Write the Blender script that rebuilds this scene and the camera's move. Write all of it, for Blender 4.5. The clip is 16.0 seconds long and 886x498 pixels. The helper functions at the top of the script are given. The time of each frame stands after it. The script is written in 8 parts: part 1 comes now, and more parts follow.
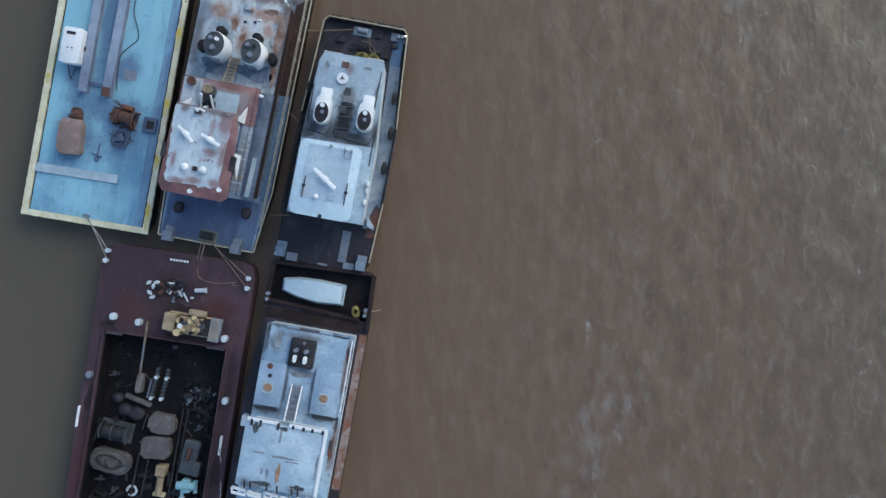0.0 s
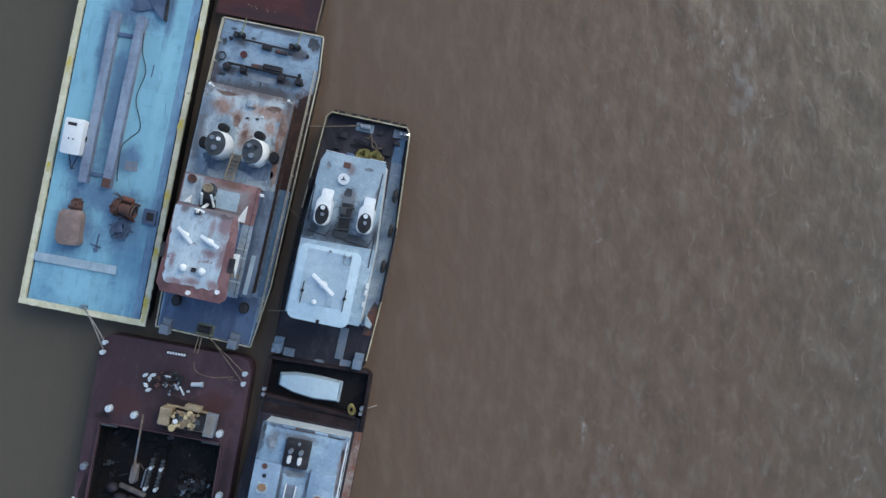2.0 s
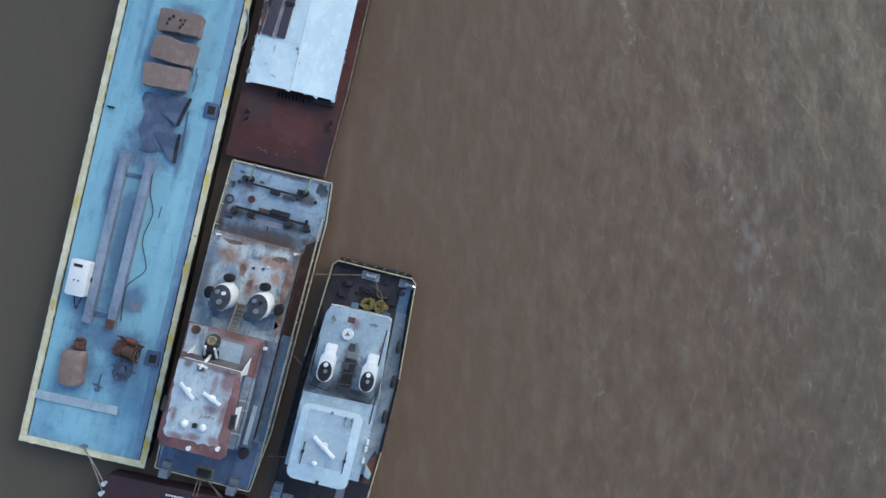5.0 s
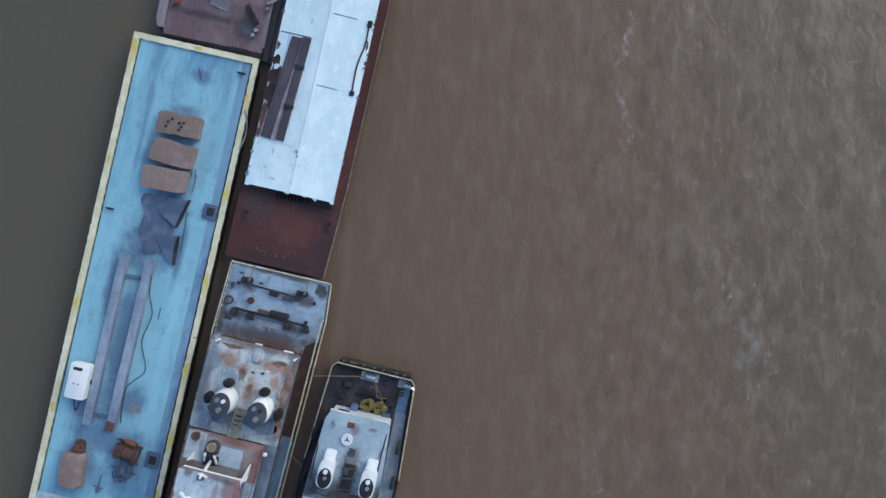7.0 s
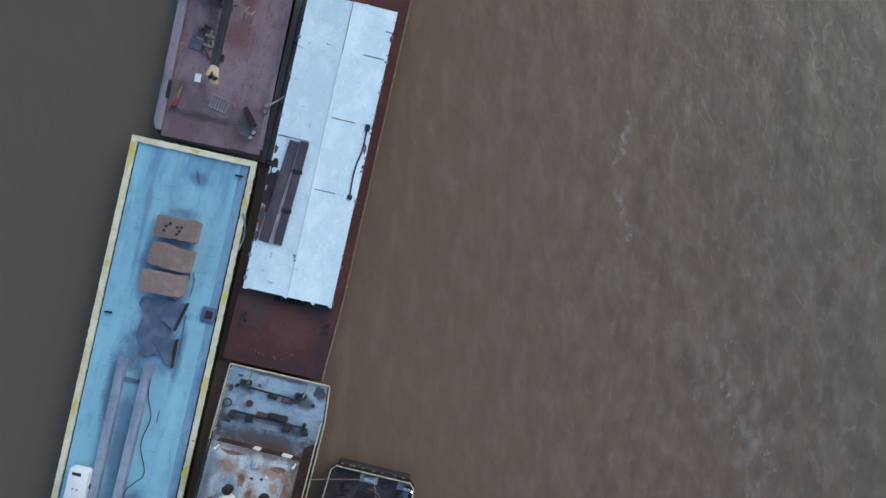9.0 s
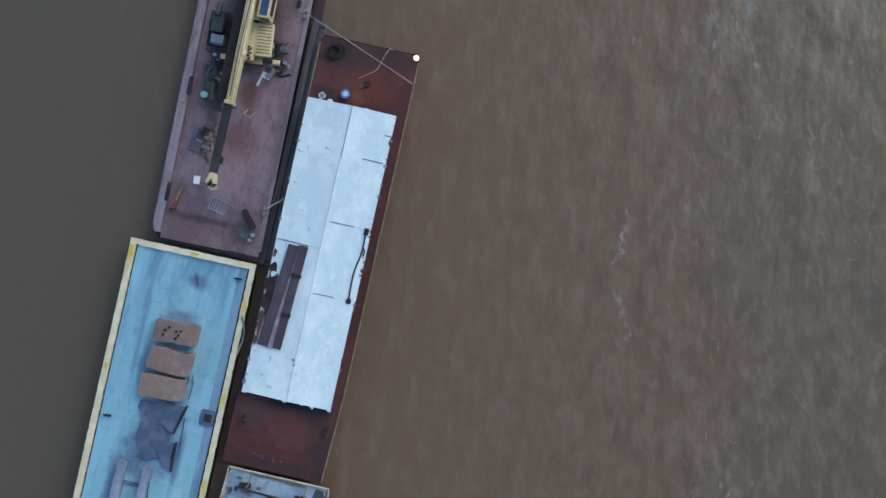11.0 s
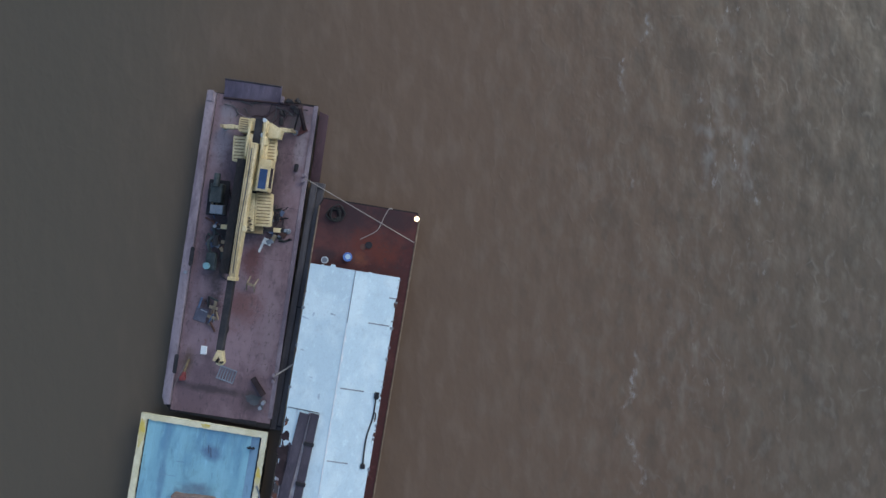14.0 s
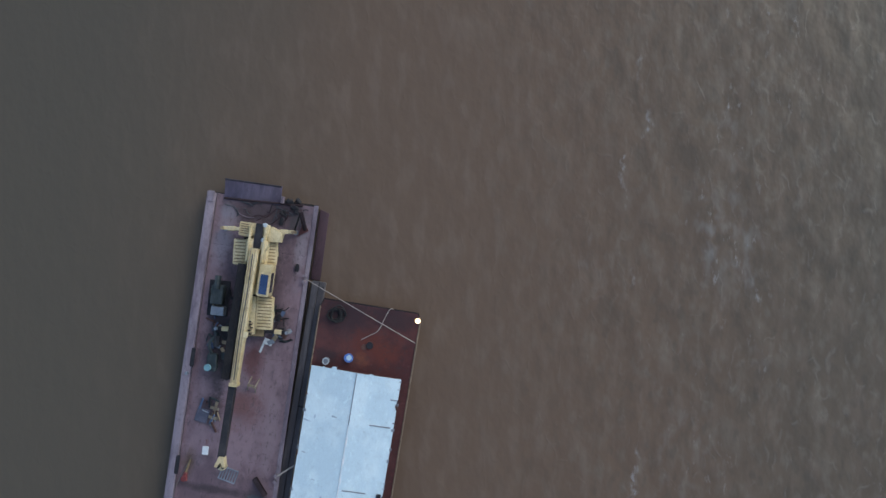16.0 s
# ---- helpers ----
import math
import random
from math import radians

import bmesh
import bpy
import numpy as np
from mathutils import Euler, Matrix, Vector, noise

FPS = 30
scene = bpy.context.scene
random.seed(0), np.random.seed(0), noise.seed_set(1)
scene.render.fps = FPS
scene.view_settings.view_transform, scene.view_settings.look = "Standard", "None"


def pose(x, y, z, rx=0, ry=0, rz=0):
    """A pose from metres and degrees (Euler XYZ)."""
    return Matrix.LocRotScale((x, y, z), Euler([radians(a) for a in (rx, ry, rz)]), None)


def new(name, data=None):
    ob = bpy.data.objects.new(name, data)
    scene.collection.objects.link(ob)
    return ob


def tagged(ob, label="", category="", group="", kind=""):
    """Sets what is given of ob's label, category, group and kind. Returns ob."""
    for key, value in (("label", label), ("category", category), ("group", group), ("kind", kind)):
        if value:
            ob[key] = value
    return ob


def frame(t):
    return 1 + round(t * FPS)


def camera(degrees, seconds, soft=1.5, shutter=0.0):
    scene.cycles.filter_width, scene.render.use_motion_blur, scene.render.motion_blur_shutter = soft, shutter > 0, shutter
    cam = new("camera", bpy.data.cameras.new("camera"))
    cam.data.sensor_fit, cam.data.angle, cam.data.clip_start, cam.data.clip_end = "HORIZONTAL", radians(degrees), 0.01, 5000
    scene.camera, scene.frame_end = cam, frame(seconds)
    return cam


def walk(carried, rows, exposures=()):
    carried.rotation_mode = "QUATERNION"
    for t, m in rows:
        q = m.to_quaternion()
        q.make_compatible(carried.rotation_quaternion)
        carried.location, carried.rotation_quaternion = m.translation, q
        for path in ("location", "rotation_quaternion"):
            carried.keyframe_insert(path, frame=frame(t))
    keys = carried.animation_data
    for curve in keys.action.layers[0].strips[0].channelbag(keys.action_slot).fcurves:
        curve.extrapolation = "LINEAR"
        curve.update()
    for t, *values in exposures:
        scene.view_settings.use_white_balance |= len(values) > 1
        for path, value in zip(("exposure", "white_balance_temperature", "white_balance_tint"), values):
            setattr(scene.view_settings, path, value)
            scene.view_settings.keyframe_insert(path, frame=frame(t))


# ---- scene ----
cam = camera(57.0, 16.0)
ROWS = [
    (0.0, 0.632, -1.108, 60.427, 1.372, 0.0, 0.56),
    (0.5, 0.64, 0.81, 60.431, 1.245, -0.021, 0.632),
    (1.0, 0.639, 2.722, 60.438, 1.123, -0.001, 0.627),
    (1.5, 0.619, 4.631, 60.445, 1.018, 0.011, 0.624),
    (2.0, 0.57, 6.538, 60.45, 0.901, -0.016, 1.956),
    (2.5, 0.471, 8.445, 60.449, 0.821, -0.024, 3.619),
    (3.0, 0.327, 10.344, 60.451, 0.733, -0.012, 3.865),
    (3.5, 0.159, 12.238, 60.456, 0.646, 0.006, 3.898),
    (4.0, -0.002, 14.128, 60.463, 0.576, 0.01, 3.961),
    (6.5, -0.59, 23.48, 60.624, 0.33, 0.001, 3.738),
    (7.0, -0.693, 25.33, 60.645, 0.303, -0.001, 3.757),
    (7.5, -0.776, 27.161, 60.664, 0.334, -0.012, 3.652),
    (8.0, -0.867, 28.972, 60.683, 0.341, -0.001, 3.581),
    (8.5, -0.949, 30.772, 60.699, 0.397, -0.006, 3.587),
    (9.0, -1.035, 32.563, 60.709, 0.448, -0.008, 3.551),
    (11.5, -1.534, 41.549, 60.795, 0.763, -0.004, 3.501),
    (12.0, -1.713, 43.401, 60.802, 0.794, -0.038, 3.085),
    (12.5, -1.917, 45.291, 60.815, 0.782, 0.036, 0.888),
    (13.0, -2.089, 47.216, 60.828, 0.76, 0.051, 0.169),
    (13.5, -2.202, 49.171, 60.833, 0.77, 0.013, 0.255),
    (14.0, -2.27, 51.14, 60.839, 0.702, 0.016, 0.309),
    (14.5, -2.311, 53.111, 60.846, 0.581, 0.002, 0.345),
    (15.0, -2.345, 55.073, 60.851, 0.496, 0.009, 0.419),
    (15.5, -2.374, 57.02, 60.848, 0.314, 0.004, 0.155),
    (16.0, -2.39, 58.961, 60.844, 0.203, 0.0, 0.174),
]
walk(cam, [(t, pose(x, y, z, rx, ry, rz)) for t, x, y, z, rx, ry, rz in ROWS], exposures=[(0.0, 0.93, 6500, 4), (6.5, 0.94, 6500, 4), (9.0, 0.85, 6500, 4), (11.5, 0.81, 6500, 4.5), (14.0, 0.68, 6500, 5), (16.0, 0.68, 6500, 5)])

# ---- light ----
world = bpy.data.worlds.new("overcast_sky")
scene.world = world
world.use_nodes = True
wn = world.node_tree
sky = wn.nodes.new("ShaderNodeTexSky")
sky.sky_type, sky.sun_disc = "NISHITA", False
SUN_UP, SUN_ROUND = radians(40), radians(50)
sky.sun_elevation, sky.sun_rotation = SUN_UP, SUN_ROUND
sky.air_density, sky.dust_density, sky.ozone_density = 1.0, 1.5, 1.0
wn.links.new(sky.outputs[0], wn.nodes["Background"].inputs[0])
wn.nodes["Background"].inputs[1].default_value = 0.13
sun = new("sun", bpy.data.lights.new("sun", "SUN"))
sun.data.energy, sun.data.angle, sun.data.color = 0.35, radians(40), (1.0, 0.95, 0.9)
to_sun = Vector((math.sin(SUN_ROUND) * math.cos(SUN_UP), math.cos(SUN_ROUND) * math.cos(SUN_UP), math.sin(SUN_UP)))
sun.matrix_world = to_sun.to_track_quat("Z", "Y").to_matrix().to_4x4()


# ---- materials ----
def nodes_of(name):
    m = bpy.data.materials.new(name)
    m.use_nodes = True
    nt = m.node_tree
    return m, nt, nt.nodes["Principled BSDF"]


def add(nt, kind, **sets):
    n = nt.nodes.new(kind)
    for k, v in sets.items():
        n.inputs[k].default_value = v
    return n


def ramp(nt, src, lo, hi):
    n = add(nt, "ShaderNodeMapRange", **{"From Min": lo, "From Max": hi})
    n.interpolation_type = "SMOOTHSTEP"
    nt.links.new(src, n.inputs["Value"])
    return n.outputs["Result"]


def mixed(nt, fac, a, b, blend="MIX"):
    n = nt.nodes.new("ShaderNodeMix")
    n.data_type, n.blend_type = "RGBA", blend
    for socket, v in ((n.inputs[0], fac), (n.inputs[6], a), (n.inputs[7], b)):
        if isinstance(v, (int, float)):
            socket.default_value = v
        elif isinstance(v, tuple):
            socket.default_value = (*v, 1)
        else:
            nt.links.new(v, socket)
    return n.outputs[2]


def noise_of(nt, vec, scale, detail=5.0, rough=0.6):
    n = add(nt, "ShaderNodeTexNoise", Scale=scale, Detail=detail, Roughness=rough)
    nt.links.new(vec, n.inputs["Vector"])
    return n.outputs["Fac"]


RUST = (0.13, 0.058, 0.035)
GRIME = (0.035, 0.032, 0.033)


def paint(name, base, worn, wear=0.5, rust=0.0, dirt=0.3, rough=0.6, size=1.0, stretch=(1, 1, 1), metal=0.0, vary=0.08, bump=0.15, rust_colour=RUST, soft_patches=(), patch_colour=GRIME, spec=0.5):
    """Weathered paint: two scales of fading, grime streaks, rust blotches and fine relief."""
    m, nt, bsdf = nodes_of(name)
    tc = nt.nodes.new("ShaderNodeTexCoord")
    info = nt.nodes.new("ShaderNodeObjectInfo")
    mp = nt.nodes.new("ShaderNodeMapping")
    mp.inputs["Scale"].default_value = stretch
    nt.links.new(tc.outputs["Object"], mp.inputs["Vector"])
    v = mp.outputs["Vector"]
    broad = noise_of(nt, v, 0.45 / size, 6, 0.62)
    col = mixed(nt, ramp(nt, broad, 0.56 - 0.22 * wear, 0.78 - 0.3 * wear), base, worn)
    mid = noise_of(nt, v, 2.6 / size, 6, 0.7)
    lighter = tuple(min(1, c * 1.25 + 0.02) for c in worn)
    col = mixed(nt, ramp(nt, mid, 0.55, 0.72), col, mixed(nt, 0.55, col, lighter))
    grime = noise_of(nt, tc.outputs["Object"], 1.1 / size, 8, 0.72)
    g = nt.nodes.new("ShaderNodeMath")
    g.operation = "MULTIPLY"
    g.inputs[1].default_value = dirt
    nt.links.new(ramp(nt, grime, 0.5, 0.74), g.inputs[0])
    col = mixed(nt, g.outputs[0], col, GRIME)
    if rust:
        spots = noise_of(nt, tc.outputs["Object"], 0.9 / size, 9, 0.74)
        col = mixed(nt, ramp(nt, spots, 0.7 - 0.24 * rust, 0.78 - 0.24 * rust), col, rust_colour)
    for x, y, rx, ry, *own in soft_patches:
        # a soft patch with a ragged edge: spills, worn areas and some painted shade
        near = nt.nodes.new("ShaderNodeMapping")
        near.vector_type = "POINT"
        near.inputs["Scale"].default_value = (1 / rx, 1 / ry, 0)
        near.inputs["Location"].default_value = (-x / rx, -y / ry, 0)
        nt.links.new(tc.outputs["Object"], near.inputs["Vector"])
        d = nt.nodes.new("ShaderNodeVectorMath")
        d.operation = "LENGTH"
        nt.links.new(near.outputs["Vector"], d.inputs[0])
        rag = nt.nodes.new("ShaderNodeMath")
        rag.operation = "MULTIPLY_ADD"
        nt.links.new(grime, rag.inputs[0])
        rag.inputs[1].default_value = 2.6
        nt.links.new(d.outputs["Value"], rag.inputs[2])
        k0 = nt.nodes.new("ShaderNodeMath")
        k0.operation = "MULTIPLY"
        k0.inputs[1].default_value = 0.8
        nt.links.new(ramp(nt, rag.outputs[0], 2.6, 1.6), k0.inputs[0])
        col = mixed(nt, k0.outputs[0], col, own[0] if own else patch_colour)
    scuff = noise_of(nt, v, 5.5 / size, 8, 0.8)
    sc = nt.nodes.new("ShaderNodeMath")
    sc.operation = "MULTIPLY"
    sc.inputs[1].default_value = min(0.9, dirt * 1.6)
    nt.links.new(ramp(nt, scuff, 0.55, 0.61), sc.inputs[0])
    col = mixed(nt, sc.outputs[0], col, mixed(nt, 0.6, col, GRIME))
    fine = noise_of(nt, tc.outputs["Object"], 22.0, 4, 0.7)
    tone = add(nt, "ShaderNodeMapRange", **{"To Min": 1 - vary, "To Max": 1 + vary})
    nt.links.new(info.outputs["Random"], tone.inputs["Value"])
    grain = add(nt, "ShaderNodeMapRange", **{"From Min": 0.3, "From Max": 0.7, "To Min": 0.86, "To Max": 1.12})
    nt.links.new(fine, grain.inputs["Value"])
    k = nt.nodes.new("ShaderNodeMath")
    k.operation = "MULTIPLY"
    nt.links.new(tone.outputs[0], k.inputs[0])
    nt.links.new(grain.outputs[0], k.inputs[1])
    scaled = nt.nodes.new("ShaderNodeVectorMath")
    scaled.operation = "SCALE"
    nt.links.new(col, scaled.inputs[0])
    nt.links.new(k.outputs[0], scaled.inputs["Scale"])
    nt.links.new(scaled.outputs[0], bsdf.inputs["Base Color"])
    r = add(nt, "ShaderNodeMapRange", **{"To Min": max(0.05, rough - 0.15), "To Max": min(1, rough + 0.2)})
    nt.links.new(mid, r.inputs["Value"])
    nt.links.new(r.outputs[0], bsdf.inputs["Roughness"])
    bsdf.inputs["Metallic"].default_value = metal
    bsdf.inputs["Specular IOR Level"].default_value = spec
    b = add(nt, "ShaderNodeBump", Strength=bump, Distance=0.02)
    nt.links.new(mid, b.inputs["Height"])
    nt.links.new(b.outputs[0], bsdf.inputs["Normal"])
    return m


def glow(name, colour, strength):
    m, nt, bsdf = nodes_of(name)
    bsdf.inputs["Emission Color"].default_value = (*colour, 1)
    bsdf.inputs["Emission Strength"].default_value = strength
    return m


def water_material():
    m, nt, bsdf = nodes_of("silty_river_water")
    tc = nt.nodes.new("ShaderNodeTexCoord")
    sep = nt.nodes.new("ShaderNodeSeparateXYZ")
    nt.links.new(tc.outputs["Object"], sep.inputs[0])

    def stretched(sx, sy, rz):
        mp = nt.nodes.new("ShaderNodeMapping")
        mp.inputs["Scale"].default_value, mp.inputs["Rotation"].default_value = (sx, sy, 1), (0, 0, radians(rz))
        nt.links.new(tc.outputs["Object"], mp.inputs["Vector"])
        return mp.outputs["Vector"]

    def calc(operation, *values):
        n = nt.nodes.new("ShaderNodeMath")
        n.operation = operation
        for socket, v in zip(n.inputs, values):
            if isinstance(v, (int, float)):
                socket.default_value = v
            else:
                nt.links.new(v, socket)
        return n.outputs[0]

    x, y = sep.outputs["X"], sep.outputs["Y"]
    open_river = ramp(nt, x, -8.0, 34.0)
    silt = noise_of(nt, stretched(1, 0.3, 8), 0.05, 5, 0.55)
    # silt load: olive slack water by the bank, brown in the run
    wander = calc("MULTIPLY_ADD", silt, 22.0, x)
    slack, run, broken = (0.096, 0.081, 0.06), (0.141, 0.095, 0.064), (0.104, 0.094, 0.069)
    col = mixed(nt, ramp(nt, wander, -19.0, 9.0), slack, run)
    # greyer green to the upper right paints in sky reflection and lens shading
    upstream = calc("MULTIPLY_ADD", y, 0.16, wander)
    col = mixed(nt, ramp(nt, upstream, 26.0, 66.0), col, broken)
    # long soft streaks drawn out along the current: silt and painted sky sheen
    streak = noise_of(nt, stretched(1, 0.32, 9), 0.95, 2.5, 0.45)
    fade = add(nt, "ShaderNodeMapRange", **{"To Min": 0.42, "To Max": 0.36})
    nt.links.new(open_river, fade.inputs["Value"])
    col = mixed(nt, calc("MULTIPLY", calc("MULTIPLY", ramp(nt, streak, 0.46, 0.72), ramp(nt, x, -34.0, -8.0)), fade.outputs[0]), col, (0.18, 0.132, 0.097))
    # soft boils and hollows further out, their light and shade painted in
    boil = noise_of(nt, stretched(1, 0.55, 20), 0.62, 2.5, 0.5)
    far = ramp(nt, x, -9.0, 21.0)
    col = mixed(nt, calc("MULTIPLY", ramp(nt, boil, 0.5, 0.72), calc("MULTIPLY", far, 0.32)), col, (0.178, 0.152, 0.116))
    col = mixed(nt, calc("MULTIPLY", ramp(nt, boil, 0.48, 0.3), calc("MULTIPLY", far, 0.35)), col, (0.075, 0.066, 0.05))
    # fine broken mottle in the rough water, wave light and dark as colour
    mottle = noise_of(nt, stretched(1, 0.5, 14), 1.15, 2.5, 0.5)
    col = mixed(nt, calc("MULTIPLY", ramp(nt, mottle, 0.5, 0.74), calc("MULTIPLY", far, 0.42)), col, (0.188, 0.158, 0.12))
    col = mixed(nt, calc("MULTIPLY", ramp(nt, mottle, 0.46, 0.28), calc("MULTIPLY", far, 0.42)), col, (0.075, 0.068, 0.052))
    # wavelet crests: short curled ridges in scattered patches, caught light as pale tint
    warp = nt.nodes.new("ShaderNodeVectorMath")
    warp.operation = "MULTIPLY_ADD"
    curl = add(nt, "ShaderNodeTexNoise", Scale=0.35, Detail=2.0)
    nt.links.new(tc.outputs["Object"], curl.inputs["Vector"])
    nt.links.new(curl.outputs["Color"], warp.inputs[0])
    warp.inputs[1].default_value = (2.4, 2.4, 0)
    nt.links.new(stretched(1, 0.42, 12), warp.inputs[2])
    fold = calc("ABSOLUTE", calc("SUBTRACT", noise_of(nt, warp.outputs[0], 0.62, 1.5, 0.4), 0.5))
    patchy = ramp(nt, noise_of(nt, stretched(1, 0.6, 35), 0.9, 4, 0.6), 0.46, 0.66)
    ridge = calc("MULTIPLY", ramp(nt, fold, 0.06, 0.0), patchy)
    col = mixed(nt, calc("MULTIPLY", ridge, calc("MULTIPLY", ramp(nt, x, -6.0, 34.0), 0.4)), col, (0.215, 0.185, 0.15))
    # foam: flecks that cluster where a crest has just broken
    crest = noise_of(nt, stretched(1, 0.4, 10), 1.5, 5, 0.66)
    patch = noise_of(nt, stretched(1, 0.42, 12), 0.11, 4, 0.62)
    foam = calc("MULTIPLY", calc("MULTIPLY", ramp(nt, crest, 0.59, 0.74), ramp(nt, patch, 0.46, 0.66)), ramp(nt, x, 2.0, 26.0))
    col = mixed(nt, foam, col, (0.33, 0.31, 0.29))
    veil = calc("MULTIPLY", calc("MULTIPLY", ramp(nt, patch, 0.55, 0.7), ramp(nt, mottle, 0.42, 0.66)), calc("MULTIPLY", far, 0.4))
    col = mixed(nt, veil, col, (0.23, 0.225, 0.22))
    # one thin drift line of foam down the edge of the run, and stray flecks
    drift = calc("ABSOLUTE", calc("SUBTRACT", calc("MULTIPLY_ADD", noise_of(nt, stretched(0, 1, 0), 0.12, 4, 0.6), 9.0, x), 16.3))
    clump = ramp(nt, noise_of(nt, stretched(1, 0.35, 4), 0.3, 5, 0.65), 0.55, 0.71)
    line = calc("MULTIPLY", calc("MULTIPLY", ramp(nt, drift, 0.38, 0.0), clump), ramp(nt, noise_of(nt, stretched(1, 0.7, 0), 2.6, 3, 0.6), 0.36, 0.62))
    col = mixed(nt, line, col, (0.34, 0.33, 0.32))
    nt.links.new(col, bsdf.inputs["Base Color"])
    bsdf.inputs["Roughness"].default_value = 0.3
    bsdf.inputs["IOR"].default_value = 1.33
    chop = noise_of(nt, stretched(1, 0.6, 26), 0.62, 3, 0.5)
    ripple = noise_of(nt, stretched(1, 0.6, 24), 2.4, 2, 0.5)
    height = calc("MULTIPLY_ADD", chop, 2.2, streak)
    height = calc("MULTIPLY_ADD", boil, 0.8, height)
    height = calc("MULTIPLY_ADD", ridge, 0.3, height)
    height = calc("MULTIPLY_ADD", ripple, 0.05, height)
    s = add(nt, "ShaderNodeMapRange", **{"To Min": 0.07, "To Max": 0.1})
    nt.links.new(open_river, s.inputs["Value"])
    b = add(nt, "ShaderNodeBump", Distance=0.5)
    nt.links.new(s.outputs[0], b.inputs["Strength"])
    nt.links.new(height, b.inputs["Height"])
    nt.links.new(b.outputs[0], bsdf.inputs["Normal"])
    return m


WATER = water_material()
# darker blue patches round and between the cargo, paler ones on open deck
BLUE = paint("faded_blue_deck_paint", (0.115, 0.26, 0.39), (0.225, 0.455, 0.555), 0.85, 0.0, 0.2, 0.55, 2.2, (1, 0.25, 1), vary=0.05, patch_colour=(0.085, 0.15, 0.26), soft_patches=((-0.75, 15.3, 0.7, 7.0), (0.1, 24.4, 2.3, 3.4), (-0.9, 22.3, 1.3, 1.8, (0.075, 0.12, 0.21)), (0.6, 29.5, 2.3, 3.8), (-1.9, 6.0, 1.5, 2.5), (1.7, 6.9, 1.8, 2.5), (-0.2, 8.6, 2.6, 1.4), (-2.5, 11.2, 1.2, 2.2), (1.0, 11.5, 1.1, 1.4), (0.7, 35.7, 0.9, 0.6), (-2.2, 20.0, 0.5, 4.0), (1.75, 29.6, 0.55, 2.6, (0.09, 0.13, 0.19)), (0.3, 32.9, 1.3, 0.6, (0.1, 0.15, 0.23)), (-2.5, 31.5, 0.25, 5.0, (0.12, 0.24, 0.36)), (-1.75, 29.0, 0.4, 2.6, (0.1, 0.18, 0.29)), (2.1, 22.6, 0.35, 2.6), (2.6, 18.0, 0.5, 6.0, (0.27, 0.52, 0.6)), (1.9, 31.0, 0.7, 4.0, (0.25, 0.48, 0.58)), (-0.3, 2.3, 3.6, 1.9, (0.25, 0.48, 0.58))))
MARGIN = paint("faded_mid_blue_paint", (0.1, 0.185, 0.3), (0.17, 0.3, 0.42), 0.6, 0.03, 0.3, 0.6, 1.4, (1, 0.3, 1))
TARP_BLUE = paint("dusty_dark_blue_tarpaulin", (0.06, 0.09, 0.15), (0.1, 0.14, 0.22), 0.55, 0.0, 0.35, 0.8, 0.7, bump=0.4)
EDGE = paint("worn_tan_hull_edge", (0.36, 0.31, 0.2), (0.5, 0.45, 0.33), 0.5, 0.5, 0.5, 0.7, 0.3)
BLUE_DARK = paint("scuffed_dark_blue_paint", (0.065, 0.1, 0.18), (0.11, 0.165, 0.27), 0.55, 0.1, 0.5, 0.6, 1.0, (1.6, 0.3, 1))
HATCHBLUE = paint("chalky_blue_hatch_paint", (0.24, 0.34, 0.45), (0.33, 0.44, 0.54), 0.55, 0.05, 0.25, 0.55, 0.8)
ROOF_INNER = paint("pale_blue_grey_roof_panel", (0.38, 0.49, 0.57), (0.46, 0.57, 0.64), 0.5, 0.0, 0.15, 0.5, 0.9)
CREAM = paint("chipped_yellow_edge_paint", (0.57, 0.53, 0.35), (0.67, 0.64, 0.47), 0.6, 0.2, 0.2, 0.6, 0.6)
YELLOW = paint("safety_yellow_paint", (0.55, 0.43, 0.08), (0.56, 0.5, 0.24), 0.7, 0.1, 0.3, 0.55, 0.5)
SOOT = paint("sooty_dark_grey_plate", (0.04, 0.048, 0.055), (0.07, 0.08, 0.088), 0.5, 0.05, 0.3, 0.6, 0.5)
RAMP = paint("worn_blue_purple_ramp_paint", (0.055, 0.045, 0.075), (0.095, 0.08, 0.12), 0.6, 0.12, 0.45, 0.7, 0.8, (2, 0.5, 1), rust_colour=(0.09, 0.05, 0.045))
WELL = paint("wet_black_red_bulwark_paint", (0.02, 0.013, 0.014), (0.036, 0.024, 0.024), 0.5, 0.3, 0.5, 0.65, 0.8, rust_colour=(0.05, 0.022, 0.017), spec=0.15)
PURPLE = paint("dull_purple_red_deck_paint", (0.046, 0.026, 0.033), (0.074, 0.043, 0.053), 0.55, 0.16, 0.5, 0.7, 1.5, (1, 0.5, 1), rust_colour=(0.085, 0.034, 0.028), spec=0.28, patch_colour=(0.022, 0.015, 0.018), soft_patches=((-0.4, -2.8, 2.2, 1.2), (1.9, -5.0, 3.0, 1.2), (-3.2, -4.6, 1.2, 1.0, (0.06, 0.024, 0.022)), (3.3, -3.6, 1.2, 1.0, (0.062, 0.024, 0.022)), (-4.95, -16.0, 0.6, 4.0, (0.06, 0.022, 0.024)), (4.9, -9.0, 0.4, 3.0)))
OILED = paint("oil_soaked_mauve_deck", (0.026, 0.017, 0.019), (0.05, 0.031, 0.034), 0.5, 0.25, 0.6, 0.65, 1.0, rust_colour=(0.07, 0.03, 0.022), spec=0.2)
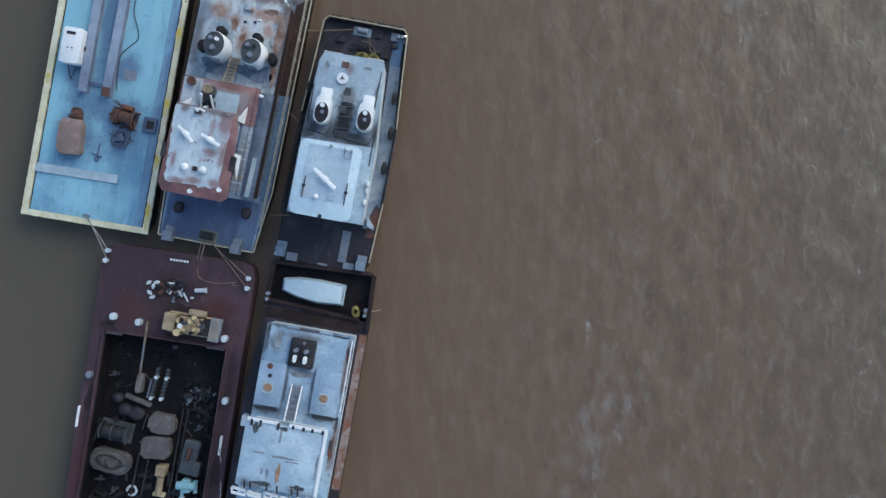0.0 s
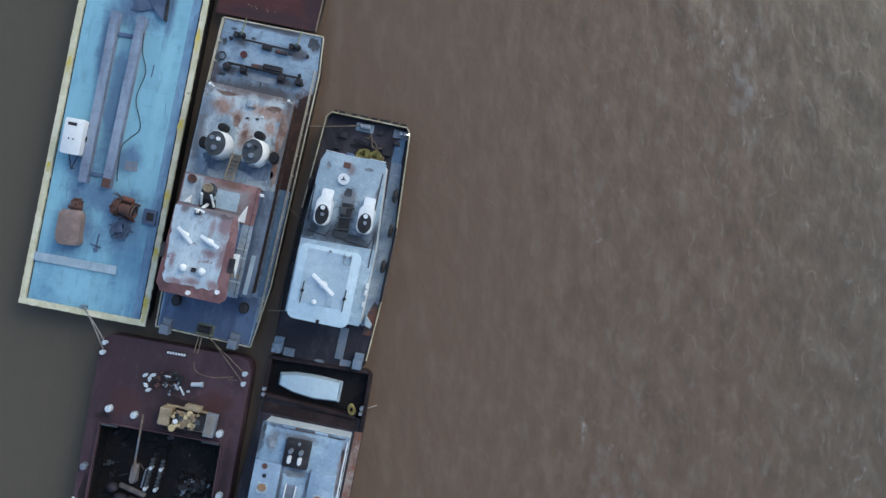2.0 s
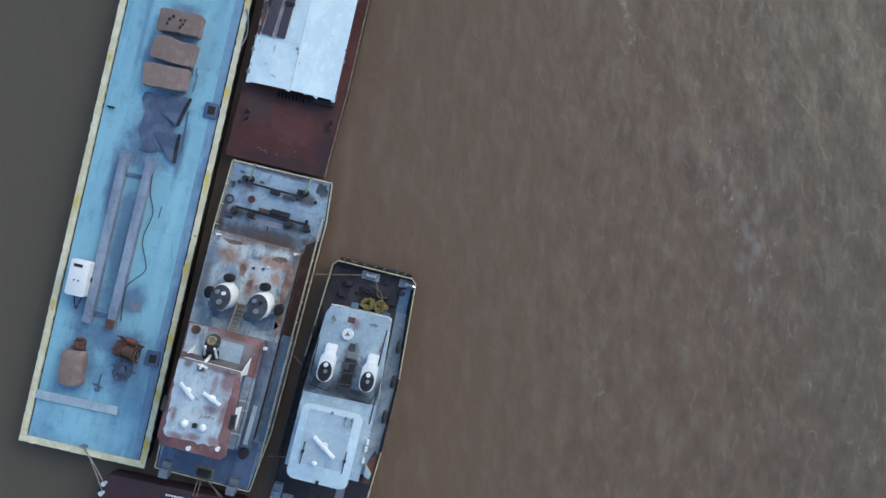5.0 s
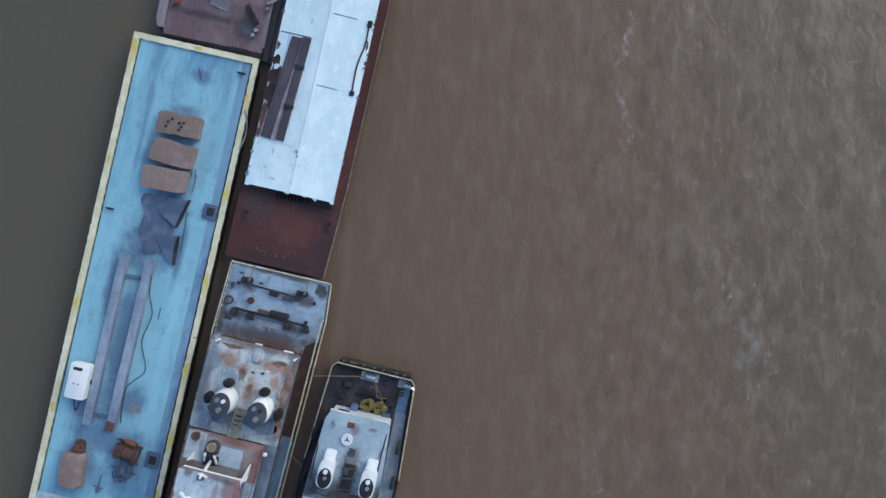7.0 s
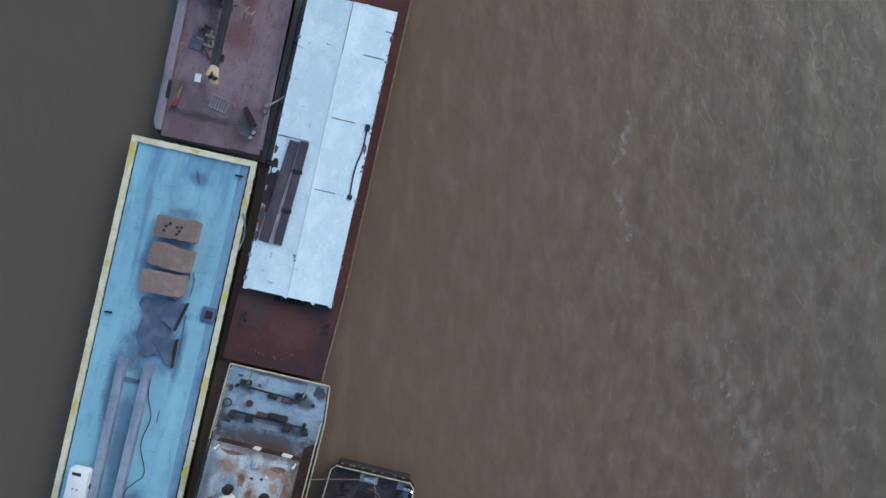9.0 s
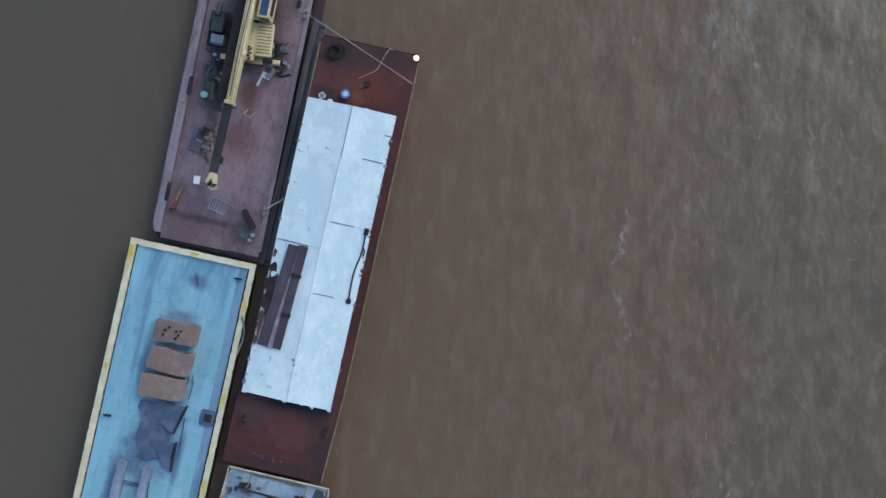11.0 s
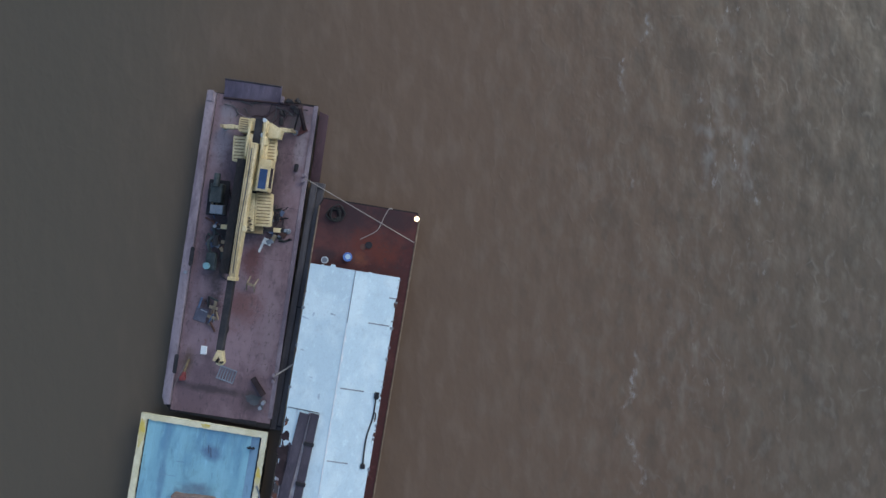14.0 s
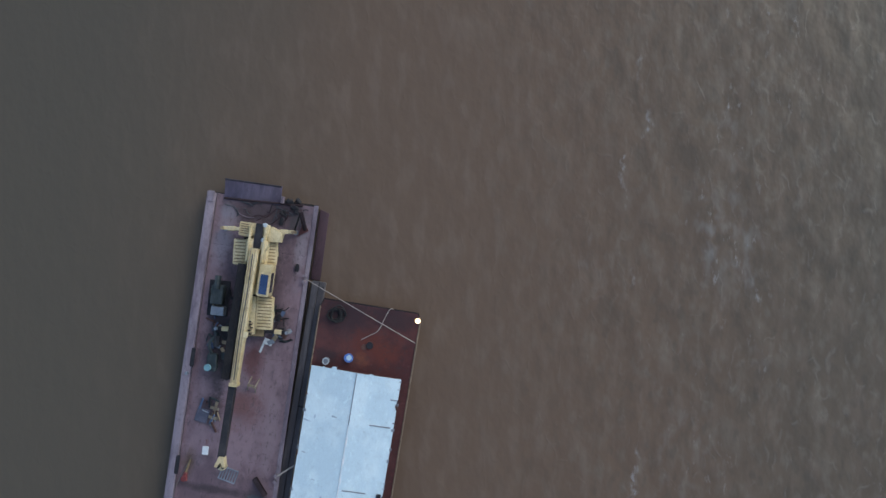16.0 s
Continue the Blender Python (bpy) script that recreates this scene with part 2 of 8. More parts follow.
LAVENDER = paint("chalky_lavender_gunwale_paint", (0.135, 0.105, 0.13), (0.235, 0.195, 0.225), 0.75, 0.2, 0.4, 0.7, 0.9, (1.5, 0.4, 1), rust_colour=(0.11, 0.06, 0.06))
BLUE_STAIN = paint("stained_blue_deck", (0.085, 0.16, 0.26), (0.13, 0.24, 0.35), 0.55, 0.0, 0.4, 0.6, 1.2, (1, 0.5, 1))
# darker patches under and left of the crane, paler ones towards the edges
MAUVE = paint("weathered_mauve_deck_paint", (0.135, 0.087, 0.1), (0.21, 0.145, 0.165), 0.65, 0.3, 0.45, 0.7, 1.6, (1, 0.5, 1), rust_colour=(0.13, 0.058, 0.048), patch_colour=(0.04, 0.028, 0.032), soft_patches=((-2.0, 13.2, 1.0, 3.8), (-1.6, 9.9, 0.9, 1.8), (-1.8, 7.2, 1.0, 1.2), (0.2, 22.1, 3.6, 1.0), (2.3, 14.2, 0.8, 1.7), (0.9, 11.2, 0.8, 1.6, (0.085, 0.024, 0.022)), (2.7, 1.0, 1.0, 1.1), (-0.3, 1.5, 3.0, 0.35), (0.4, 17.2, 2.0, 4.0), (-2.7, 3.4, 0.5, 1.0, (0.11, 0.07, 0.05)), (0.6, 7.7, 1.5, 1.5, (0.12, 0.05, 0.045)), (2.9, 6.0, 0.6, 4.0, (0.22, 0.16, 0.18)), (-2.6, 19.5, 0.8, 2.2, (0.24, 0.21, 0.24)), (-2.4, 21.6, 0.7, 0.7, (0.21, 0.19, 0.22)), (-1.2, 12.0, 0.7, 3.2, (0.016, 0.013, 0.016)), (3.2, 19.8, 0.5, 2.4, (0.26, 0.22, 0.25)), (2.5, 21.6, 0.7, 0.8, (0.05, 0.045, 0.05)), (-0.6, 20.6, 0.7, 0.6, (0.11, 0.06, 0.035))))
MAROON = paint("oxide_red_deck_paint", (0.07, 0.02, 0.019), (0.1, 0.035, 0.032), 0.5, 0.15, 0.5, 0.65, 1.3, rust_colour=(0.13, 0.035, 0.018), spec=0.35, patch_colour=(0.036, 0.02, 0.024), soft_patches=((-1.6, 30.6, 2.4, 1.9), (2.0, 31.0, 1.8, 0.9), (0.9, 28.6, 2.4, 1.2, (0.125, 0.03, 0.018)), (-0.1, 27.6, 0.7, 0.5, (0.18, 0.06, 0.03)), (-2.6, 27.4, 0.9, 0.7), (-2.4, 3.6, 1.3, 1.4, (0.07, 0.045, 0.045)), (2.0, 4.4, 1.6, 0.8), (0.0, 0.1, 4.0, 0.5), (3.0, 1.5, 0.8, 2.0)))
OXIDE = paint("faded_red_roof_paint", (0.17, 0.077, 0.077), (0.26, 0.135, 0.13), 0.6, 0.2, 0.35, 0.6, 0.8, rust_colour=(0.3, 0.3, 0.31), patch_colour=(0.28, 0.31, 0.34), soft_patches=((-1.9, 10.3, 0.9, 1.3), (0.2, 10.1, 1.7, 1.0, (0.23, 0.25, 0.27)), (-0.6, 9.0, 2.4, 0.4, (0.19, 0.18, 0.19)), (1.5, 10.0, 0.35, 1.0, (0.22, 0.2, 0.2)), (0.4, 11.0, 0.9, 0.25, (0.16, 0.075, 0.045)), (-2.2, 3.6, 0.5, 0.5, (0.1, 0.05, 0.05))))
GREY = paint("grey_blue_deck_paint", (0.16, 0.21, 0.27), (0.3, 0.36, 0.41), 0.6, 0.35, 0.5, 0.6, 1.0)
# rust stains; the dark band down the right paints in side-deck shade
GREY_RUST = paint("rust_stained_grey_paint", (0.22, 0.29, 0.35), (0.44, 0.5, 0.53), 0.8, 0.5, 0.4, 0.65, 0.75, (1.5, 0.5, 1), rust_colour=(0.2, 0.1, 0.065), patch_colour=(0.085, 0.042, 0.032), soft_patches=((0.0, 17.95, 5.0, 0.7), (3.2, 14.8, 1.0, 5.5, (0.042, 0.025, 0.022)), (0.3, 14.6, 0.5, 1.2, (0.2, 0.1, 0.06)), (-1.7, 16.4, 1.0, 0.7, (0.26, 0.125, 0.07)), (-0.5, 15.9, 0.5, 0.5, (0.24, 0.12, 0.075)), (1.6, 16.6, 1.3, 0.6, (0.25, 0.125, 0.075)), (1.9, 15.5, 0.5, 0.6, (0.27, 0.15, 0.1)), (-2.9, 14.0, 0.4, 3.0, (0.13, 0.12, 0.13)), (-1.0, 12.3, 1.6, 0.8, (0.1, 0.14, 0.2)), (2.0, 12.2, 1.2, 0.8, (0.12, 0.16, 0.22))))
FOREDECK = paint("worn_grey_foredeck_paint", (0.21, 0.3, 0.4), (0.31, 0.42, 0.52), 0.65, 0.25, 0.5, 0.6, 0.9, patch_colour=(0.05, 0.03, 0.026), soft_patches=((0, 18.2, 5.0, 0.75), (0.4, 17.6, 4.4, 0.5, (0.11, 0.05, 0.032)), (3.55, 15.5, 1.0, 4.5, (0.09, 0.042, 0.032)), (3.6, 8.0, 0.9, 6.0, (0.06, 0.07, 0.1)), (-3.5, 19.0, 0.5, 2.4), (0.2, 19.25, 2.0, 0.4, (0.14, 0.15, 0.2)), (0, 22.85, 3.6, 0.2), (3.3, 22.3, 0.5, 0.6), (-2.0, 21.5, 0.6, 0.5), (2.2, 21.5, 0.8, 0.5), (-2.4, 19.3, 0.9, 0.5), (1.9, 19.2, 1.0, 0.4)))
ROOF_SOOT = paint("sooty_pale_roof_paint", (0.27, 0.36, 0.43), (0.37, 0.46, 0.52), 0.5, 0.05, 0.35, 0.55, 0.9, patch_colour=(0.035, 0.042, 0.055), soft_patches=((0.05, 10.2, 0.8, 2.2), (-1.4, 9.2, 1.3, 1.4, (0.07, 0.09, 0.13)), (1.6, 9.2, 1.2, 1.4, (0.07, 0.09, 0.13)), (-2.5, 9.2, 0.5, 1.8), (2.45, 9.6, 0.35, 1.6), (0, 8.75, 3.0, 0.6), (-0.2, 13.7, 0.35, 0.5, (0.17, 0.12, 0.12)), (0.1, 11.8, 0.6, 0.4, (0.15, 0.14, 0.14))))
ROOF_WORN = paint("grimy_pale_blue_roof_paint", (0.32, 0.43, 0.52), (0.43, 0.55, 0.63), 0.55, 0.15, 0.25, 0.55, 0.9, patch_colour=(0.09, 0.1, 0.115), soft_patches=((-1.7, -5.6, 0.35, 1.0), (0, -10.35, 3.6, 0.35), (-1.5, -15.2, 1.4, 0.7), (1.6, -15.3, 1.4, 0.7), (0, -4.3, 3.5, 0.2)))
HALF_RUST = paint("half_rusted_dark_paint", (0.05, 0.045, 0.05), (0.1, 0.075, 0.07), 0.5, 0.9, 0.5, 0.75, 0.8, (1, 0.6, 1), rust_colour=(0.14, 0.05, 0.03))
ROOF_PATCH = paint("peeling_white_over_red_roof", (0.36, 0.44, 0.5), (0.47, 0.55, 0.59), 0.6, 0.5, 0.4, 0.6, 1.1, (1.6, 0.4, 1), rust_colour=(0.19, 0.1, 0.1), patch_colour=(0.19, 0.09, 0.088), soft_patches=((1.1, 8.2, 0.7, 1.2), (1.25, 6.2, 0.45, 1.0), (0.3, 8.9, 1.4, 0.3, (0.09, 0.06, 0.06)), (-0.4, 4.1, 0.7, 0.35), (-1.5, 3.9, 0.6, 0.25), (1.0, 4.2, 0.5, 0.4), (0.4, 6.2, 0.6, 0.35), (-1.9, 8.8, 0.3, 0.4, (0.1, 0.06, 0.06)), (-2.0, 5.2, 0.2, 0.7), (0.2, 8.0, 0.25, 0.8, (0.24, 0.17, 0.17))))
PALE = paint("pale_blue_white_roof_paint", (0.46, 0.6, 0.68), (0.54, 0.67, 0.74), 0.5, 0.0, 0.14, 0.5, 1.2)
PALE_GREY = paint("pale_grey_roof_paint", (0.3, 0.39, 0.45), (0.4, 0.49, 0.54), 0.5, 0.0, 0.2, 0.55, 0.8)
ROOFWHITE = paint("weathered_white_cover_paint", (0.54, 0.68, 0.74), (0.64, 0.77, 0.81), 0.55, 0.12, 0.12, 0.55, 1.0, (1, 0.6, 1), vary=0.015, rust_colour=(0.4, 0.42, 0.43))
WHITE = paint("white_gloss_paint", (0.72, 0.75, 0.76), (0.8, 0.81, 0.81), 0.5, 0.0, 0.12, 0.4, 0.5)
CRANE = paint("faded_yellow_machine_paint", (0.53, 0.42, 0.22), (0.64, 0.545, 0.335), 0.6, 0.12, 0.45, 0.5, 0.7)
GROOVE = paint("dirty_bar_and_gap_shade_paint", (0.17, 0.12, 0.06), (0.26, 0.19, 0.1), 0.5, 0.1, 0.4, 0.6, 0.3)
TAN = paint("tan_painted_steel", (0.27, 0.205, 0.125), (0.37, 0.295, 0.19), 0.5, 0.25, 0.5, 0.65, 0.4)
BROWN = paint("dusty_brown_tarpaulin", (0.2, 0.145, 0.125), (0.27, 0.2, 0.175), 0.5, 0.05, 0.3, 0.85, 0.6, bump=0.5)
GREYTARP = paint("dusty_grey_tarpaulin", (0.16, 0.145, 0.14), (0.22, 0.2, 0.19), 0.5, 0.0, 0.35, 0.85, 0.6, bump=0.5)
GIRDER = paint("blue_grey_primed_steel", (0.17, 0.215, 0.295), (0.26, 0.315, 0.395), 0.55, 0.2, 0.35, 0.6, 0.9, (1, 0.3, 1), rust_colour=(0.17, 0.12, 0.1))
STEEL = paint("dull_grey_steel", (0.2, 0.23, 0.27), (0.3, 0.33, 0.37), 0.5, 0.2, 0.35, 0.5, 0.7, (1, 0.4, 1), metal=0.3)
DARK = paint("oily_black_steel", (0.022, 0.022, 0.026), (0.045, 0.042, 0.045), 0.5, 0.1, 0.3, 0.55, 0.6, rust_colour=(0.06, 0.03, 0.02), spec=0.2)
# near-black: oil and the shade of the hold in one colour
HOLD = paint("black_hold_oil_and_shade", (0.008, 0.008, 0.009), (0.016, 0.014, 0.014), 0.5, 0.3, 0.2, 0.45, 0.8, rust_colour=(0.03, 0.015, 0.01), spec=0.08)
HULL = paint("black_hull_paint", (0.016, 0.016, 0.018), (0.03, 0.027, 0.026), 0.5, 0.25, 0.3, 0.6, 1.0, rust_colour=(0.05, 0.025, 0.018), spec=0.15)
DARKDECK = paint("dark_wet_deck_paint", (0.028, 0.026, 0.033), (0.055, 0.05, 0.06), 0.5, 0.3, 0.35, 0.6, 0.8, (1, 0.5, 1), rust_colour=(0.06, 0.03, 0.024), spec=0.2)
RUSTED = paint("scaly_rust", (0.08, 0.037, 0.029), (0.125, 0.062, 0.048), 0.5, 0.3, 0.4, 0.85, 0.5, bump=0.6, rust_colour=(0.09, 0.035, 0.022))
WOOD = paint("weathered_timber", (0.2, 0.16, 0.11), (0.3, 0.25, 0.18), 0.5, 0.0, 0.35, 0.8, 0.4, (6, 0.6, 1))
TIMBER = paint("wet_grey_fender_timber", (0.065, 0.06, 0.066), (0.11, 0.1, 0.106), 0.5, 0.1, 0.35, 0.75, 0.8, (3, 0.4, 1))
ROPE = paint("pale_mooring_rope", (0.27, 0.24, 0.22), (0.36, 0.33, 0.3), 0.5, 0.0, 0.3, 0.9, 0.2)
OLD_ROPE = paint("brown_mooring_rope", (0.16, 0.12, 0.085), (0.24, 0.18, 0.13), 0.5, 0.0, 0.3, 0.9, 0.2)
YELLOW_ROPE = paint("yellow_coiled_line", (0.17, 0.145, 0.045), (0.28, 0.24, 0.09), 0.5, 0.0, 0.35, 0.9, 0.2)
RUBBER = paint("black_rubber", (0.014, 0.014, 0.015), (0.028, 0.028, 0.028), 0.5, 0.0, 0.3, 0.8, 0.4)
GREEN = paint("dark_green_machine_paint", (0.022, 0.032, 0.034), (0.055, 0.07, 0.072), 0.5, 0.15, 0.4, 0.6, 0.5)
TEAL = paint("pale_teal_paint", (0.22, 0.42, 0.46), (0.35, 0.55, 0.58), 0.5, 0.05, 0.3, 0.6, 0.4)
PALE_EDGE = paint("chalky_yellow_edge_paint", (0.44, 0.39, 0.27), (0.58, 0.54, 0.44), 0.6, 0.55, 0.4, 0.6, 0.3)
OLIVE = paint("faded_olive_paint", (0.2, 0.22, 0.1), (0.3, 0.31, 0.17), 0.5, 0.2, 0.4, 0.65, 0.4)
SIDE_ROOF = paint("grimy_walkway_roof_paint", (0.07, 0.1, 0.15), (0.125, 0.165, 0.225), 0.6, 0.3, 0.6, 0.7, 0.6, (1.6, 0.5, 1), rust_colour=(0.07, 0.04, 0.036))
ROOF_RUST = paint("brown_flaking_roof_rust", (0.15, 0.085, 0.062), (0.24, 0.19, 0.17), 0.6, 0.7, 0.5, 0.8, 0.35, rust_colour=(0.2, 0.09, 0.045))
ROOF_GRIME = paint("grey_roof_grime", (0.16, 0.18, 0.2), (0.26, 0.3, 0.33), 0.6, 0.3, 0.5, 0.7, 0.4)
CHANNEL = paint("dark_weathered_channel_steel", (0.052, 0.043, 0.06), (0.09, 0.075, 0.095), 0.55, 0.25, 0.4, 0.7, 0.6, (1, 0.4, 1), rust_colour=(0.09, 0.045, 0.04))
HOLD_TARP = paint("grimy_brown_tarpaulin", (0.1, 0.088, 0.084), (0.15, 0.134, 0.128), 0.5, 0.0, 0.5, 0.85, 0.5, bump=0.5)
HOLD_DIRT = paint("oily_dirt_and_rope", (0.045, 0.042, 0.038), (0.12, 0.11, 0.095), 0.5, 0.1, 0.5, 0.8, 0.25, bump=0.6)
# grime, plus dark strips that paint in shade round the hatch boxes
HOUSE_BLUE = paint("grimy_shaded_blue_roof_paint", (0.22, 0.33, 0.44), (0.34, 0.47, 0.57), 0.55, 0.2, 0.4, 0.6, 0.8, patch_colour=(0.04, 0.04, 0.048), soft_patches=((-1.9, -5.5, 0.45, 0.9, (0.1, 0.11, 0.12)), (-2.7, -5.5, 0.3, 1.6), (0.0, -4.3, 3.4, 0.25), (-1.8, -10.2, 1.3, 0.4), (2.1, -10.15, 1.2, 0.4), (-0.75, -8.4, 0.15, 1.6), (1.15, -8.4, 0.15, 1.6), (0.1, -7.3, 1.0, 0.3, (0.07, 0.075, 0.09)), (3.2, -6.5, 0.3, 2.2, (0.15, 0.08, 0.06)), (3.2, -12.0, 0.3, 2.0, (0.17, 0.09, 0.06)), (0.0, -4.9, 1.5, 0.4, (0.09, 0.08, 0.085))))
SIDE_RUST = paint("flaking_rusty_side_deck", (0.17, 0.1, 0.08), (0.3, 0.25, 0.235), 0.6, 0.75, 0.5, 0.8, 0.5, (1, 0.6, 1), rust_colour=(0.2, 0.08, 0.045))
RUST_WALL = paint("dark_brown_rusted_plate", (0.045, 0.027, 0.024), (0.085, 0.047, 0.036), 0.5, 0.45, 0.5, 0.75, 0.7, rust_colour=(0.1, 0.045, 0.03), spec=0.2)
ROOF_PINK = paint("bare_pinkish_cover_plate", (0.3, 0.27, 0.3), (0.43, 0.42, 0.45), 0.6, 0.45, 0.5, 0.7, 0.5, rust_colour=(0.16, 0.1, 0.1))
MAT_BLUE = paint("faded_slate_blue_mat", (0.07, 0.075, 0.11), (0.11, 0.11, 0.15), 0.5, 0.15, 0.5, 0.8, 0.4)
LID_RUST = paint("orange_rusted_lid", (0.26, 0.15, 0.08), (0.36, 0.27, 0.19), 0.5, 0.6, 0.4, 0.8, 0.25, rust_colour=(0.24, 0.1, 0.04))
PUMP_RED = paint("dull_red_pump_paint", (0.17, 0.03, 0.03), (0.26, 0.06, 0.055), 0.5, 0.2, 0.4, 0.6, 0.3)
BLUEPLASTIC = paint("blue_plastic", (0.08, 0.18, 0.5), (0.14, 0.26, 0.58), 0.4, 0.0, 0.15, 0.4, 0.3)
TINT = paint("blue_tinted_cab_glass", (0.03, 0.06, 0.14), (0.04, 0.075, 0.17), 0.4, 0.0, 0.1, 0.15, 0.5, bump=0.02)
GLASS = paint("dark_window_glass", (0.012, 0.016, 0.02), (0.02, 0.025, 0.03), 0.4, 0.0, 0.1, 0.1, 0.6, bump=0.02)
WALLWHITE = paint("white_cabin_wall_paint", (0.5, 0.56, 0.6), (0.6, 0.65, 0.68), 0.5, 0.15, 0.25, 0.55, 0.8)
LAMP_WARM = glow("lit_warm_lamp", (1.0, 0.66, 0.3), 1.6)
LAMP_WHITE = glow("lit_white_lamp", (1.0, 0.95, 0.85), 4.0)


# ---- shapes ----
def bm_new():
    return bmesh.new()


def box(bm, x0, x1, y0, y1, z0, z1, rz=0.0, bev=0.0):
    c = Matrix.Translation(((x0 + x1) / 2, (y0 + y1) / 2, (z0 + z1) / 2))
    m = c @ Matrix.Rotation(radians(rz), 4, "Z") @ Matrix.Diagonal((x1 - x0, y1 - y0, z1 - z0, 1))
    vs = bmesh.ops.create_cube(bm, size=1, matrix=m)["verts"]
    if bev:
        edges = list({e for v in vs for e in v.link_edges})
        bmesh.ops.bevel(bm, geom=edges, offset=bev, segments=1, affect="EDGES", profile=0.5)
    return bm


def prism(bm, pts, z0, z1, bev=0.0, top=None):
    """An upright prism over a plan; top: the plan of its upper face, if other."""
    low = [bm.verts.new((x, y, z0)) for x, y in pts]
    high = [bm.verts.new((x, y, z1)) for x, y in (top or pts)]
    n = len(pts)
    faces = [bm.faces.new(low[::-1]), bm.faces.new(high)]
    faces += [bm.faces.new((low[i], low[(i + 1) % n], high[(i + 1) % n], high[i])) for i in range(n)]
    if bev:
        edges = list({e for f in faces[:2] for e in f.edges})
        bmesh.ops.bevel(bm, geom=edges, offset=bev, segments=2, affect="EDGES", profile=0.5)
    return bm


def rounded(x0, x1, y0, y1, r, seg=5):
    pts = []
    for cx, cy, a in ((x1 - r, y1 - r, 0), (x0 + r, y1 - r, 90), (x0 + r, y0 + r, 180), (x1 - r, y0 + r, 270)):
        pts += [(cx + r * math.cos(radians(a + 90 * i / seg)), cy + r * math.sin(radians(a + 90 * i / seg))) for i in range(seg + 1)]
    return pts


def oval(cx, cy, rx, ry, seg=20):
    return [(cx + rx * math.cos(2 * math.pi * i / seg), cy + ry * math.sin(2 * math.pi * i / seg)) for i in range(seg)]


def cyl(bm, x, y, z0, z1, r, r2=None, seg=16):
    bmesh.ops.create_cone(bm, cap_ends=True, segments=seg, radius1=r, radius2=r if r2 is None else r2, depth=z1 - z0, matrix=Matrix.Translation((x, y, (z0 + z1) / 2)))
    return bm


def rod(bm, p, q, r, seg=8):
    p, q = Vector(p), Vector(q)
    turn = (q - p).to_track_quat("Z", "Y").to_matrix().to_4x4()
    bmesh.ops.create_cone(bm, cap_ends=True, segments=seg, radius1=r, radius2=r, depth=(q - p).length, matrix=Matrix.Translation((p + q) / 2) @ turn)
    return bm


def tube(bm, pts, r, seg=6):
    """A bent round bar or rope through the points."""
    pts = [Vector(p) for p in pts]
    rings = []
    for i, p in enumerate(pts):
        d = (pts[min(i + 1, len(pts) - 1)] - pts[max(i - 1, 0)]).normalized()
        side = d.cross(Vector((0, 0, 1)))
        side = side.normalized() if side.length > 1e-4 else Vector((1, 0, 0))
        up = side.cross(d)
        rings.append([bm.verts.new(p + r * (math.cos(2 * math.pi * k / seg) * side + math.sin(2 * math.pi * k / seg) * up)) for k in range(seg)])
    for a, b in zip(rings, rings[1:]):
        for k in range(seg):
            bm.faces.new((a[k], a[(k + 1) % seg], b[(k + 1) % seg], b[k]))
    bm.faces.new(rings[0][::-1]), bm.faces.new(rings[-1])
    return bm


def smooth_path(pts, steps=6):
    """A Catmull-Rom line through the points."""
    pts = [Vector(p) for p in pts]
    out = []
    for i in range(len(pts) - 1):
        a, b, c, d = pts[max(i - 1, 0)], pts[i], pts[i + 1], pts[min(i + 2, len(pts) - 1)]
        for s in range(steps):
            t = s / steps
            out.append(0.5 * (2 * b + (c - a) * t + (2 * a - 5 * b + 4 * c - d) * t * t + (3 * b - a - 3 * c + d) * t ** 3))
    return out + [pts[-1]]


def sagging(p, q, sag, steps=12):
    p, q = Vector(p), Vector(q)
    return [p.lerp(q, i / steps) - Vector((0, 0, sag * 4 * (i / steps) * (1 - i / steps))) for i in range(steps + 1)]


def ring(bm, x, y, z, R, r, seg=20, sides=8, m=None):
    m = m or Matrix.Translation((x, y, z))
    loops = []
    for i in range(seg):
        a = 2 * math.pi * i / seg
        loops.append([bm.verts.new(m @ Vector(((R + r * math.cos(b)) * math.cos(a), (R + r * math.cos(b)) * math.sin(a), r * math.sin(b)))) for b in (2 * math.pi * k / sides for k in range(sides))])
    for i in range(seg):
        a, b = loops[i], loops[(i + 1) % seg]
        for k in range(sides):
            bm.faces.new((a[k], b[k], b[(k + 1) % sides], a[(k + 1) % sides]))
    return bm


def ball(bm, x, y, z, rx, ry=None, rz=None, sub=2):
    m = Matrix.Translation((x, y, z)) @ Matrix.Diagonal((rx, ry or rx, rz or rx, 1))
    bmesh.ops.create_icosphere(bm, subdivisions=sub, radius=1, matrix=m)
    return bm


def lump(bm, amount, scale, seed=0.0):
    """Crumples a mesh, for tarpaulins and heaps."""
    for v in bm.verts:
        v.co += noise.noise_vector(v.co * scale + Vector((seed, seed * 2, 0))) * amount
    return bm


def mesh_of(name, bm, material):
    bmesh.ops.recalc_face_normals(bm, faces=bm.faces[:])
    me = bpy.data.meshes.new(name)
    bm.to_mesh(me)
    bm.free()
    me.materials.append(material)
    me.polygons.foreach_set("use_smooth", [True] * len(me.polygons))
    me.set_sharp_from_angle(angle=radians(35))
    return me


def part(name, bm, material, parent, label="", m=None):
    """Links a bmesh as one mesh under a thing or a part."""
    ob = new(name, mesh_of(name, bm, material))
    ob.parent = parent
    if m is not None:
        ob.matrix_basis = m
    return tagged(ob, label)


